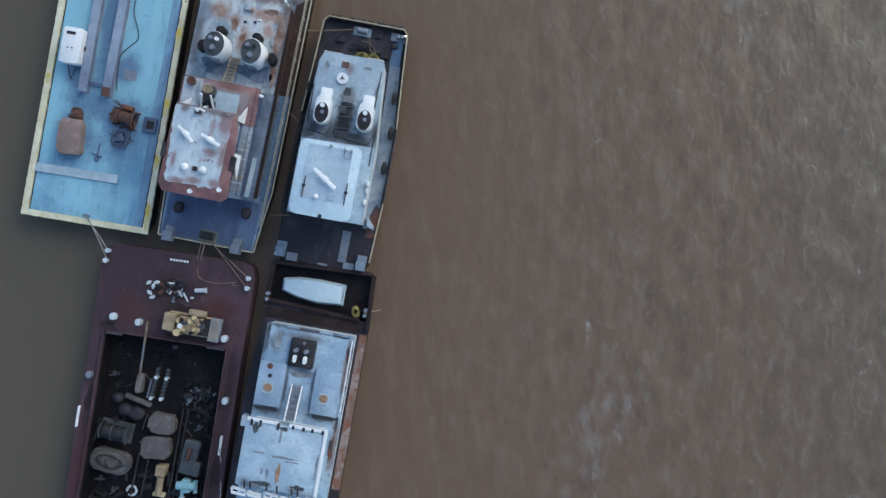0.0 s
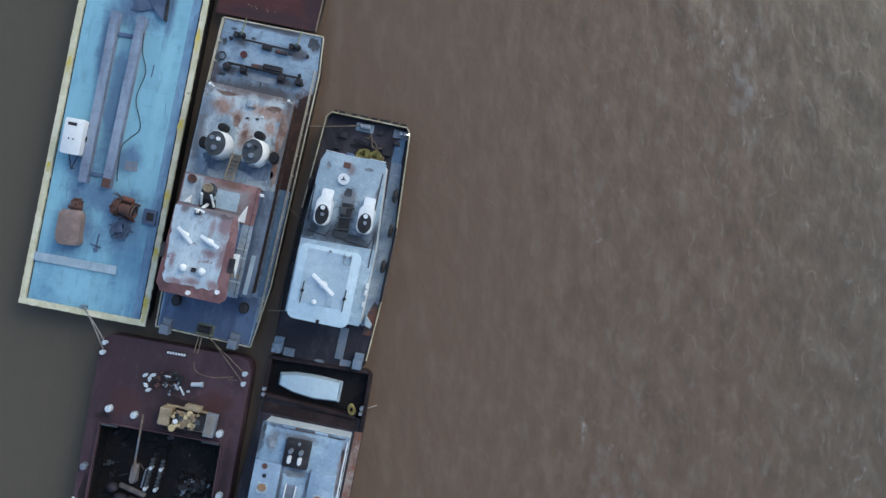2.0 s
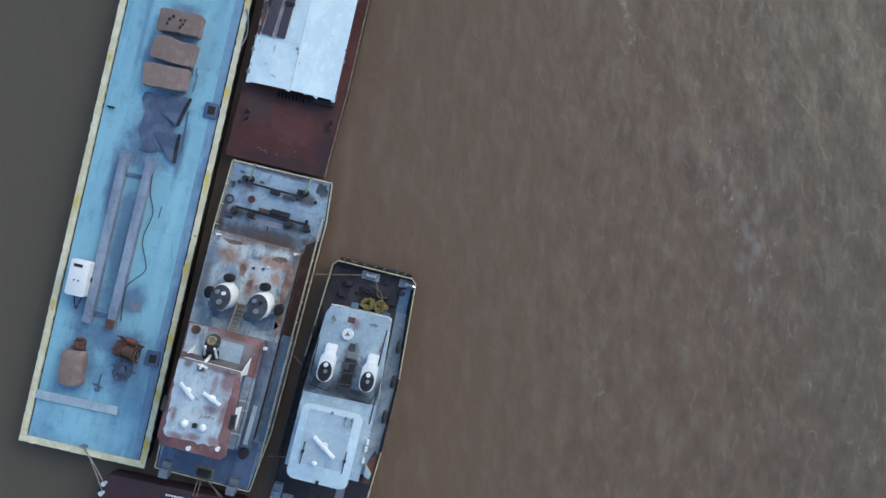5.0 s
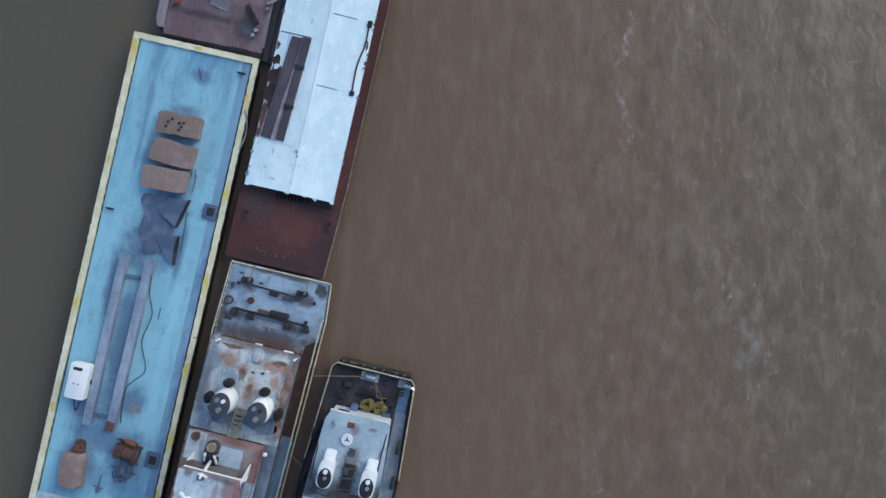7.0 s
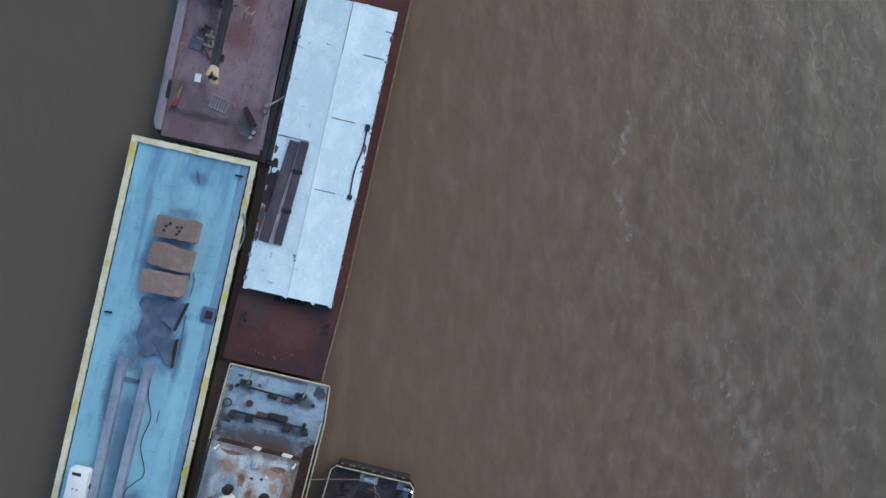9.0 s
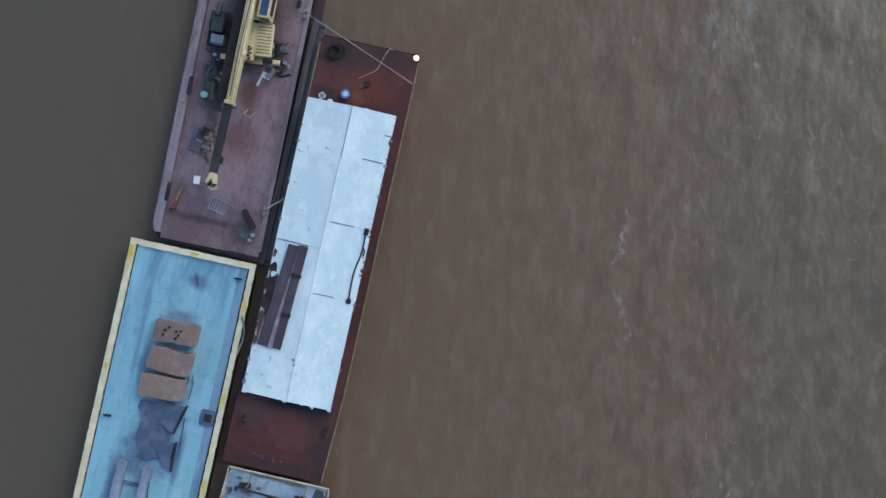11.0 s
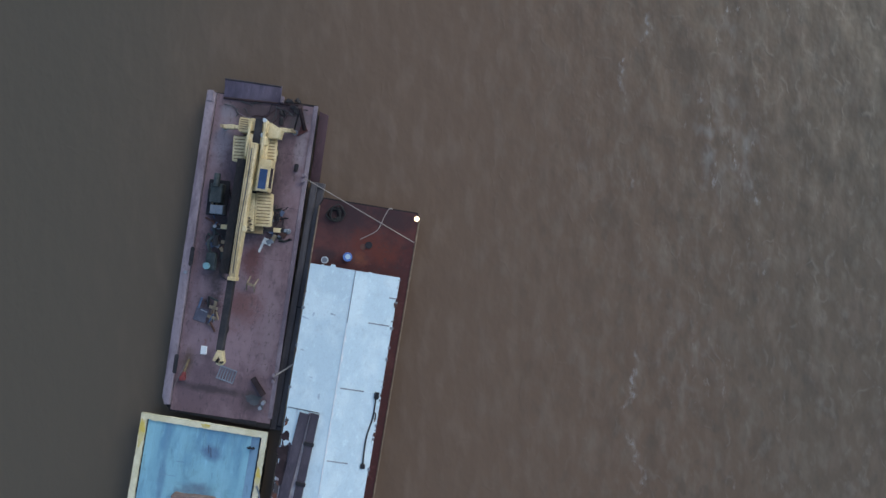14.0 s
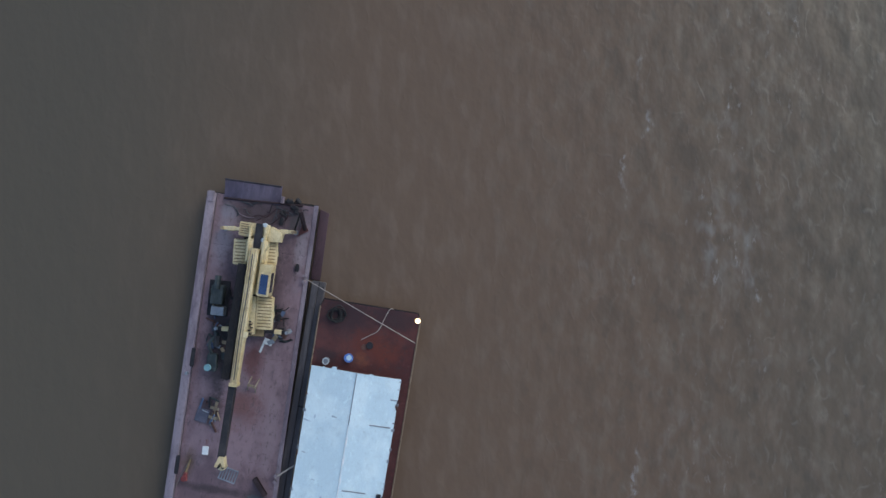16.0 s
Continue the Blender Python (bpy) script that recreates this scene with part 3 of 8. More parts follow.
def thing(name, label, category, m, group=""):
    """An Empty at a thing's base, which parents its parts."""
    ob = new(name)
    ob.empty_display_size = 0.3
    ob.matrix_basis = m
    return tagged(ob, label, category, group)


def single(name, bm, material, label, category, m, group="", kind=""):
    """A thing that is one mesh."""
    ob = new(name, mesh_of(name, bm, material))
    ob.matrix_basis = m
    return tagged(ob, label, category, group, kind)


# Where each vessel lies: a plan origin and a heading; x to its right, y along it.
BERTH = {
    "blue": pose(-25.3, 1.88, 0, 0, 0, -8.9),
    "long_boat": pose(-16.58, 0.535, 0, 0, 0, -10.6),
    "short_boat": pose(-8.15, -0.78, 0, 0, 0, -10.0),
    "hopper": pose(-18.26, -0.15, 0, 0, 0, -8.0),
    "skiff_boat": pose(-8.11, -1.2, 0, 0, 0, -9.4),
    "covered": pose(-12.63, 23.85, 0, 0, 0, -9.0),
    "crane_deck": pose(-18.68, 39.97, 0, 0, 0, -8.0),
}


def on(berth, x, y, z, rz=0.0):
    return BERTH[berth] @ pose(x, y, z, 0, 0, rz)


def pieces(name, bm, material, parent, places):
    """Alike pieces on one mesh, one object each."""
    me = mesh_of(name, bm, material)
    for m in places:
        ob = new(name, me)
        ob.parent, ob.matrix_basis = parent, m


def railing(parent, pts, z, h, material, every=1.5, bars=(1.0, 0.55), r=0.03):
    """A handrail: bars along a line and a post at even steps."""
    for k in bars:
        part("handrail" if k == bars[0] else "middle_rail", tube(bm_new(), [(x, y, z + h * k) for x, y in pts], r if k == 1.0 else r * 0.8), material, parent)
    places = []
    for (x0, y0), (x1, y1) in zip(pts, pts[1:]):
        n = max(1, round(math.hypot(x1 - x0, y1 - y0) / every))
        places += [pose(x0 + (x1 - x0) * i / n, y0 + (y1 - y0) * i / n, z) for i in range(n)]
    places.append(pose(*pts[-1], z))
    pieces("post", cyl(bm_new(), 0, 0, 0, h, r, seg=6), material, parent, places)


def windows(parent, side, u0, u1, count, at, z0, z1):
    """Panes along one wall; side: 'x' for a wall at x = at, 'y' for one at y = at."""
    w = (u1 - u0) / count
    for i in range(count):
        a, b = u0 + i * w + 0.12, u0 + (i + 1) * w - 0.12
        bm = bm_new()
        if side == "x":
            box(bm, at - 0.03, at + 0.03, a, b, z0, z1, bev=0.01)
        else:
            box(bm, a, b, at - 0.03, at + 0.03, z0, z1, bev=0.01)
        part("window", bm, GLASS, parent, "dark cabin window pane")


def hull_with_rake(pts_deck, deck_z, inset_bow, inset_stern, y_bow, y_stern):
    """A hull whose ends slope in under water."""
    low = []
    for x, y in pts_deck:
        yy = y - inset_bow if abs(y - y_bow) < 1.2 else y + inset_stern if abs(y - y_stern) < 1.2 else y
        low.append((x * 0.97, yy))
    return prism(bm_new(), low, -0.8, deck_z, top=pts_deck)


def bollard(parent, x, y, z, h=0.45, r=0.13, material=None, name="bollard"):
    bm = cyl(bm_new(), 0, 0, 0, h, r)
    cyl(bm, 0, 0, h, h + 0.06, r * 1.35)
    return part(name, bm, material or STEEL, parent, "", pose(x, y, z))


def wavy_strip(x0, x1, y0, y1, z0, z1, along, amount, seed):
    """A long low kerb whose edges have been knocked about."""
    n = max(6, int((y1 - y0 if along == "y" else x1 - x0) / 0.2))
    one, two = [], []
    for i in range(n + 1):
        t = i / n
        if along == "y":
            y = y0 + (y1 - y0) * t
            one.append((x0 + amount * noise.noise(Vector((seed, y * 2.6, 0))), y))
            two.append((x1 + amount * noise.noise(Vector((seed + 9, y * 2.6, 0))), y))
        else:
            x = x0 + (x1 - x0) * t
            one.append((x, y0 + amount * noise.noise(Vector((x * 2.6, seed, 0)))))
            two.append((x, y1 + amount * noise.noise(Vector((x * 2.6, seed + 9, 0)))))
    bm = bm_new()
    rows = [[bm.verts.new((x, y, z)) for x, y in pts] for pts, z in ((one, z0), (one, z1), (two, z1), (two, z0))]
    for a, b in ((0, 1), (1, 2), (2, 3), (3, 0)):
        for i in range(n):
            bm.faces.new((rows[a][i], rows[a][i + 1], rows[b][i + 1], rows[b][i]))
    for i in (0, n):
        bm.faces.new([rows[k][i] for k in range(4)])
    return bm


def wedge(x, y0, y1, z0, z1, w=0.06, lean=0.0):
    """An upright triangular plate, tall at y0 and running out at y1; lean: its top's shift in x."""
    bm = bm_new()
    a, b = [[bm.verts.new(p) for p in ((x + d, y0, z0), (x + d, y1, z0), (x + d + lean, y0, z1))] for d in (-w / 2, w / 2)]
    bm.faces.new(a), bm.faces.new(b[::-1])
    for i in range(3):
        bm.faces.new((a[i], a[(i + 1) % 3], b[(i + 1) % 3], b[i]))
    return bm


def blot(parent, name, x, y, rx, ry, z, material, seed=0.0, label="", rz=0.0):
    """A thin stain, spill or painted shade patch with a ragged outline."""
    pts = []
    for i in range(36):
        a = 2 * math.pi * i / 36
        k = 1 + 0.55 * noise.noise(Vector((1.6 * math.cos(a) + seed, 1.6 * math.sin(a), seed))) + 0.2 * noise.noise(Vector((5 * math.cos(a), 5 * math.sin(a) + seed, 3)))
        pts.append((k * rx * math.cos(a), k * ry * math.sin(a)))
    part(name, prism(bm_new(), pts, 0, 0.004), material, parent, label, pose(x, y, z, 0, 0, rz))


# ---- river ----
def river():
    def lines(a, b, step):
        mid = list(np.arange(a, b + step / 2, step))
        out, d, lo, hi = [], step, a, b
        low, high = [], []
        while hi - b < 2500:
            d *= 1.5
            lo, hi = lo - d, hi + d
            low.insert(0, lo), high.append(hi)
        return np.array(low + mid + high)

    xs, ys = lines(-48, 52, 0.4), lines(-34, 96, 0.55)
    X, Y = np.meshgrid(xs, ys, indexing="ij")
    rng = np.random.default_rng(4)
    Z = np.zeros_like(X)
    for _ in range(36):
        wl = rng.uniform(1.6, 6.0)
        a = radians(rng.normal(18, 26))
        Z += wl * 0.0014 * np.sin((X * math.cos(a) + Y * math.sin(a)) * 2 * math.pi / wl + rng.uniform(0, 6.3) + 1.3 * np.sin(Y * rng.uniform(0.1, 0.3) + rng.uniform(0, 6)))
    Z *= np.clip((X + 10) / 35, 0.25, 1.0) * np.where((X > -47) & (X < 51) & (Y > -33) & (Y < 95), 1, 0)
    n, k = X.shape
    idx = np.arange(n * k).reshape(n, k)
    quads = np.stack([idx[:-1, :-1], idx[1:, :-1], idx[1:, 1:], idx[:-1, 1:]], -1).reshape(-1, 4)
    me = bpy.data.meshes.new("water")
    me.from_pydata(np.stack([X, Y, Z], -1).reshape(-1, 3).tolist(), [], quads.tolist())
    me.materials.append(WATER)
    me.polygons.foreach_set("use_smooth", [True] * len(me.polygons))
    tagged(new("water", me), "brown silty river water with choppy streaks", "river", kind="structure")


river()


# ---- blue deck barge ----
def blue_barge():
    b = thing("deck_barge", "faded blue deck barge with yellow painted edges", "barge", BERTH["blue"])
    W, L, Z = 4.6, 37.75, 1.5
    part("hull", hull_with_rake([(-W, 0), (W, 0), (W, L), (-W, L)], Z - 0.05, 1.6, 1.6, L, 0), HULL, b, "black hull side")
    # deck plating in strakes
    cols = [(-3.55, -2.1), (-2.1, 0.1), (0.1, 1.95), (1.95, 3.5)]
    rows = [0.75 + i * (L - 1.5) / 9 for i in range(10)]
    for c0, c1 in cols:
        for r0, r1 in zip(rows, rows[1:]):
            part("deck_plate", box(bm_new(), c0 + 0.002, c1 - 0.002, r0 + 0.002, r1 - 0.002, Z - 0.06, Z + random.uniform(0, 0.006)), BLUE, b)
    for x0, x1, y0, y1 in ((-4.1, -3.55, 0.4, L - 0.4), (3.5, 4.1, 0.4, L - 0.4), (-3.55, 3.5, 0.4, 0.75), (-3.55, 3.5, L - 0.75, L - 0.4)):
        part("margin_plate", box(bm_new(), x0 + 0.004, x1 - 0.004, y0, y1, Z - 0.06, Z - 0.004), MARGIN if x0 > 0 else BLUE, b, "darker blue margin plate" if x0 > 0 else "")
    # raised edge, knocked about
    for i, (x0, x1) in enumerate(((-W - 0.03, -W + 0.4), (W - 0.36, W + 0.03))):
        part("edge_kerb", wavy_strip(x0, x1, -0.03, L + 0.03, Z - 0.08, Z + 0.16, "y", 0.06, 3.0 * i), CREAM, b, "chipped pale yellow edge")
    for i, (y0, y1) in enumerate(((-0.03, 0.4), (L - 0.4, L + 0.03))):
        part("edge_kerb", wavy_strip(-4.2, 4.25, y0, y1, Z - 0.08, Z + 0.165, "x", 0.06, 20 + 3.0 * i), CREAM, b, "chipped pale yellow edge")
    # bright yellow repaint and rust on the edge
    for i, (x, y, rx, ry) in enumerate(((-4.4, 17.5, 0.2, 0.55), (4.4, 21, 0.2, 0.8), (4.4, 14.5, 0.18, 0.6), (4.42, 1.3, 0.2, 1.0), (-4.38, 36.4, 0.2, 1.0), (4.4, 27.5, 0.18, 0.7), (0.1, 37.55, 0.35, 0.16), (-4.4, 10, 0.17, 0.4), (4.4, 9.3, 0.18, 0.6), (4.42, 5.2, 0.18, 0.5), (-4.42, 28.3, 0.14, 0.3), (4.42, 34.5, 0.17, 0.6))):
        blot(b, "edge_patch", x, y, rx, ry, Z + 0.166, YELLOW, 2.3 * i, "bright yellow edge patch")
    rng = random.Random(21)
    for i in range(26):
        x, y = rng.uniform(-3.3, 3.3), rng.uniform(1.5, L - 1.5)
        l = rng.uniform(0.1, 0.5)
        part("deck_weld", box(bm_new(), x - 0.02, x + 0.02, y - l, y + l, Z + 0.004, Z + 0.014, rz=rng.choice((0, 90, 8))), MARGIN, b)
    # deck hatches with open square necks
    for x, y in ((3.72, 26.2), (3.6, 7.8)):
        h = part("hatch", prism(bm_new(), rounded(-0.62, 0.34, -0.55, 0.55, 0.08), 0, 0.22, 0.03), BLUE_DARK, b, "open square hatch coaming", pose(x, y, Z))
        part("hatch_opening", box(bm_new(), -0.36, 0.18, -0.3, 0.3, 0.1, 0.225), RUBBER, h, "black hatch opening")
    for x, y in ((-3.5, 24.85), (0.1, 0.62), (3.6, 36.5)):
        bm = cyl(bm_new(), -0.12, 0, 0, 0.3, 0.08)
        cyl(bm, 0.12, 0, 0, 0.3, 0.08)
        rod(bm, (-0.3, 0, 0.24), (0.3, 0, 0.24), 0.05)
        part("cleat", bm, STEEL if y < 1 else DARK, b, "", pose(x, y, Z))
    for y in (10.1, 20.4):
        part("deck_skid", box(bm_new(), -1.35, -0.1, y - 0.14, y + 0.14, Z, Z + 0.16, bev=0.02), BLUE_DARK, b)
    return Z


DZ = blue_barge()


def blue_barge_cargo():
    at = lambda x, y, rz=0.0, z=DZ + 0.012: on("blue", x, y, z, rz)
    # two long girders
    for xa, ya, xb, yb in ((-1.65, 9.35, -1.64, 21.9), (0.07, 9.25, 0.26, 21.9)):
        l = math.hypot(xb - xa, yb - ya)
        g = thing("steel_girder", "long grey steel girder lying on the blue deck", "girder", at(xa, ya, -math.degrees(math.atan2(xb - xa, yb - ya))), "girders")
        part("top_flange", box(bm_new(), -0.31, 0.31, 0, l, 0.5, 0.54, bev=0.008), GIRDER, g)
        part("bottom_flange", box(bm_new(), -0.31, 0.31, 0, l, 0.0, 0.04, bev=0.008), GIRDER, g)
        part("web", box(bm_new(), -0.025, 0.025, 0, l, 0.04, 0.5), GIRDER, g)
        if xa > 0:
            part("end_plate", box(bm_new(), -0.3, 0.3, 0.02, 0.7, 0.542, 0.56), RUSTED, g, "rusted end of the flange")
    # generator trailer
    g = thing("trailer_generator", "white box generator on a two-wheel trailer", "generator", at(-2.68, 12.42, 0))
    part("housing", prism(bm_new(), rounded(-0.7, 0.7, -1.28, 1.28, 0.15), 0.35, 1.15, 0.05), WHITE, g)
    part("roof_grille", box(bm_new(), -0.45, 0.2, 0.75, 0.98, 1.15, 1.17, bev=0.006), DARK, g)
    for x in (-0.2, 0.12):
        part("lifting_eye", cyl(bm_new(), x, -0.2, 1.14, 1.22, 0.05), DARK, g)
    for x in (-0.74, 0.74):
        part("wheel", ring(bm_new(), 0, 0, 0, 0.22, 0.09, m=pose(x, 0, 0.31, 0, 90, 0)), RUBBER, g)
    bm = rod(bm_new(), (-0.35, -1.2, 0.4), (0, -2.3, 0.35), 0.04)
    rod(bm, (0.35, -1.2, 0.4), (0, -2.3, 0.35), 0.04)
    rod(bm, (0, -2.2, 0.0), (0, -2.2, 0.45), 0.04)
    part("drawbar", bm, DARK, g)
    # tarp-covered engine
    e = thing("covered_engine", "engine under a brown tarpaulin with one rusty end bare", "engine", at(-1.82, 6.1, 4))
    bm = prism(bm_new(), rounded(-0.85, 0.75, -1.35, 1.15, 0.25), 0.0, 0.85, 0.2)
    bmesh.ops.subdivide_edges(bm, edges=bm.edges[:], cuts=2, use_grid_fill=True)
    part("tarpaulin", lump(bm, 0.1, 1.6), BROWN, e)
    bm = box(bm_new(), -0.2, 0.5, 1.1, 1.9, 0.0, 0.6, bev=0.05)
    cyl(bm, 0.15, 1.6, 0.6, 0.9, 0.16)
    box(bm, -0.3, 0.6, 1.3, 1.5, 0.3, 0.75, bev=0.03)
    ring(bm, 0.2, 2.0, 0.35, 0.26, 0.07, m=pose(0.15, 1.98, 0.35, 90, 0, 0))
    part("engine_end", bm, RUSTED, e, "bare rusty engine end")
    # rusty winch
    w = thing("rusty_winch", "rusted deck winch standing on the blue deck", "winch", at(1.75, 7.95, -8))
    rng = random.Random(5)
    part("drum", rod(bm_new(), (-0.35, 0.05, 0.5), (0.45, 0.05, 0.5), 0.42, 18), RUSTED, w)
    for x in (-0.42, 0.5):
        part("drum_flange", rod(bm_new(), (x - 0.04, 0.05, 0.5), (x + 0.04, 0.05, 0.5), 0.55, 20), RUSTED, w)
    part("gear_case", prism(bm_new(), rounded(-0.95, -0.48, -0.5, 0.5, 0.15), 0, 0.75, 0.08), RUSTED, w)
    part("base_frame", box(box(bm_new(), -0.95, 0.8, -0.65, -0.5, 0, 0.16, bev=0.02), -0.95, 0.8, 0.55, 0.7, 0, 0.16, bev=0.02), HALF_RUST, w)
    part("motor", rod(bm_new(), (-0.5, 0.75, 0.35), (0.35, 0.75, 0.35), 0.22, 14), HALF_RUST, w)
    part("brake_band", ring(bm_new(), 0, 0, 0, 0.5, 0.07, m=pose(0.68, 0.05, 0.5, 0, 90, 0)), HALF_RUST, w)
    for k in range(12):
        x, y = rng.uniform(-0.9, 0.8), rng.uniform(-0.6, 0.8)
        part("winch_rod", rod(bm_new(), (x, y, 0.2), (x + rng.uniform(-0.3, 0.3), y + rng.uniform(-0.3, 0.3), 0.95), 0.04), rng.choice((RUSTED, HALF_RUST)), w)
    wt = thing("wire_tangle", "tangle of dark wire and scrap beside the winch", "wire", w.matrix_basis.copy())
    for k in range(9):
        pts = [(0.05 + 0.5 * math.cos(a + k) + rng.uniform(-0.25, 0.25), -1.35 + 0.65 * math.sin(a * 1.1 + k) + rng.uniform(-0.25, 0.25), 0.06 + 0.05 * k) for a in [0.9 * i for i in range(7)]]
        part("wire_loop", tube(bm_new(), smooth_path(pts, 4), 0.035), TARP_BLUE, wt)
    part("scrap_block", box(bm_new(), -0.4, 0.2, -1.7, -1.1, 0.0, 0.3, rz=20, bev=0.03), TARP_BLUE, wt)
    for k in range(6):
        a = k * 1.05
        part("wire_end", rod(bm_new(), (0.0, -1.35, 0.1), (0.95 * math.cos(a), -1.35 + 0.95 * math.sin(a), 0.04), 0.04), TARP_BLUE, wt)
    # three timber-brown crates
    for x, y, w2, l2, top, rz in ((0.2, 31.78, 1.52, 0.78, 0.85, 1.5), (0.2, 29.72, 1.5, 0.82, 0.8, -3), (0.0, 27.78, 1.55, 0.8, 0.8, 1.5)):
        c = thing("concrete_block", "dusty brown covered block lying on the blue deck", "block", at(x, y, rz), "three brown blocks")
        bm = prism(bm_new(), rounded(-w2, w2, -l2, l2, 0.14), 0.0, top, 0.07)
        bmesh.ops.subdivide_edges(bm, edges=[e for e in bm.edges if e.calc_length() > 0.5], cuts=5, use_grid_fill=True)
        part("cover", lump(bm, 0.13, 1.2, x + y), BROWN, c)
        if y > 31:
            for hx, hy in ((-0.75, 0.1), (-0.5, 0.35), (0.1, -0.35), (0.25, -0.1), (0.35, 0.2), (-0.85, -0.25), (0.05, 0.15)):
                part("hole", cyl(bm_new(), hx, hy, top - 0.1, top + 0.05, 0.09, seg=10), DARK, c)
    # dark torn tarpaulin and plates
    bm = bm_new()
    bmesh.ops.create_grid(bm, x_segments=22, y_segments=18, size=0.5, matrix=Matrix.Diagonal((2.5, 4.2, 1, 1)))
    for v in bm.verts:
        v.co.x += 0.7 * noise.noise(Vector((v.co.y * 0.9, 3.0, 0)))
        v.co.y += 0.9 * noise.noise(Vector((v.co.x * 0.8, 7.0, 0)))
        v.co.z = 0.05 + 0.16 * abs(noise.noise(v.co * 1.1))
    bmesh.ops.solidify(bm, geom=bm.faces[:], thickness=0.02)
    single("dark_tarpaulin", bm, TARP_BLUE, "crumpled dark blue tarpaulin lying flat", "tarpaulin", at(0.1, 24.5, 4))
    for x, y, plan, bar, rz in ((0.95, 25.7, [(-0.8, -0.5), (0.5, -1.05), (0.95, 1.0), (-0.5, 0.9)], ((0.55, -1.1), (1.0, 1.05)), -2), (0.95, 23.1, [(-1.15, 0.75), (0.75, 0.85), (0.85, -1.15), (0.5, -1.0)], ((0.82, 0.9), (0.9, -1.2)), 0)):
        s = thing("steel_plate_stack", "loose slanting dark steel plates", "steel plate", at(x, y, rz), "loose plates")
        part("plate", prism(bm_new(), plan, 0.2, 0.23), TARP_BLUE, s, "", pose(0, 0, 0.02, 0, -8, 0))
        (ax, ay), (bx, by) = bar
        part("edge_bar", prism(bm_new(), [(ax - 0.04, ay), (ax + 0.06, ay), (bx + 0.06, by), (bx - 0.04, by)], 0.0, 0.4), DARK, s)
        part("under_block", box(bm_new(), -0.3, 0.4, -0.4, 0.4, 0.0, 0.18, bev=0.02), BLUE_DARK, s)
    # long board across the stern
    single("long_board", box(bm_new(), -3.0, 3.0, -0.31, 0.31, 0.0, 0.12, bev=0.012), PALE_GREY, "long pale grey board lying across the stern deck", "board", at(-1.2, 3.52, 0.6))
    # hose beside the girder
    bm = tube(bm_new(), smooth_path([(0.45, 20.8, 0.06), (0.62, 19.4, 0.05), (1.12, 18.0, 0.05), (0.82, 16.0, 0.05), (1.52, 14.05, 0.05), (0.9, 13.1, 0.05), (0.45, 12.4, 0.05), (0.5, 10.8, 0.05), (0.62, 9.9, 0.05)]), 0.032)
    single("hose", bm, GREEN, "thin green hose snaking beside the girder", "hose", at(0, 0))
    single("ground_mat", box(bm_new(), -0.45, 0.45, -0.35, 0.35, 0.0, 0.03, bev=0.01), STEEL, "small grey mat lying on the deck", "mat", at(1.4, 11.15, 6))
    # loose ironwork
    bm = rod(bm_new(), (0, -0.5, 0.06), (0.05, 0.6, 0.08), 0.05)
    rod(bm, (-0.4, -0.2, 0.05), (0.35, -0.35, 0.07), 0.05)
    box(bm, -0.15, 0.15, -0.7, -0.4, 0, 0.12, rz=20, bev=0.02)
    single("loose_shackle", bm, BLUE_DARK, "dark loose shackle and pin", "shackle", at(0.05, 5.3, 0))
    for x, y, l, rz in ((2.05, 24.3, 3.0, 3), (1.6, 18.2, 0.9, -2), (0.75, 35.7, 0.7, 12), (0.55, 35.9, 0.6, 10), (1.9, 28.7, 0.6, 4), (1.65, 28.6, 0.5, 2), (2.0, 27.9, 1.4, -3)):
        single("loose_bar", box(bm_new(), -0.03, 0.03, -l / 2, l / 2, 0, 0.06, bev=0.01), BLUE_DARK, "thin dark bar lying on the blue deck", "bar", at(x, y, rz), "loose bars")


blue_barge_cargo()


# ---- shared parts of the towboats ----
def push_knee(parent, x, y, z, material):
    bm = box(bm_new(), x - 0.32, x + 0.32, y - 0.55, y + 0.55, z, z + 0.55, bev=0.03)
    prism(bm, [(x - 0.32, y - 0.55), (x + 0.32, y - 0.55), (x + 0.32, y + 0.1), (x - 0.32, y + 0.1)], z + 0.55, z + 0.95, 0.03)
    part("push_knee", bm, material, parent)


def stairs(parent, x, y0, y1, z0, z1, w, tread, side):
    """A steep open stair from (y0, z0) up to (y1, z1)."""
    st = part("stair_stringer", rod(rod(bm_new(), (x - w / 2, y0, z0), (x - w / 2, y1, z1), 0.05), (x + w / 2, y0, z0), (x + w / 2, y1, z1), 0.05), side, parent)
    n = max(5, int(abs(z1 - z0) / 0.2) + 3)
    pieces("tread", box(bm_new(), -w / 2, w / 2, -0.09, 0.09, -0.02, 0.02), tread, st, [pose(x, y0 + (y1 - y0) * (i + 0.5) / n, z0 + (z1 - z0) * (i + 0.5) / n) for i in range(n)])


def tyre(m):
    bm = ring(bm_new(), 0, 0, 0, 0.34, 0.15, m=pose(0, 0, 0, 0, 90, 0))
    return single("tyre_fender", bm, RUBBER, "worn black tyre hung as a fender", "tyre", m, "fender tyres")


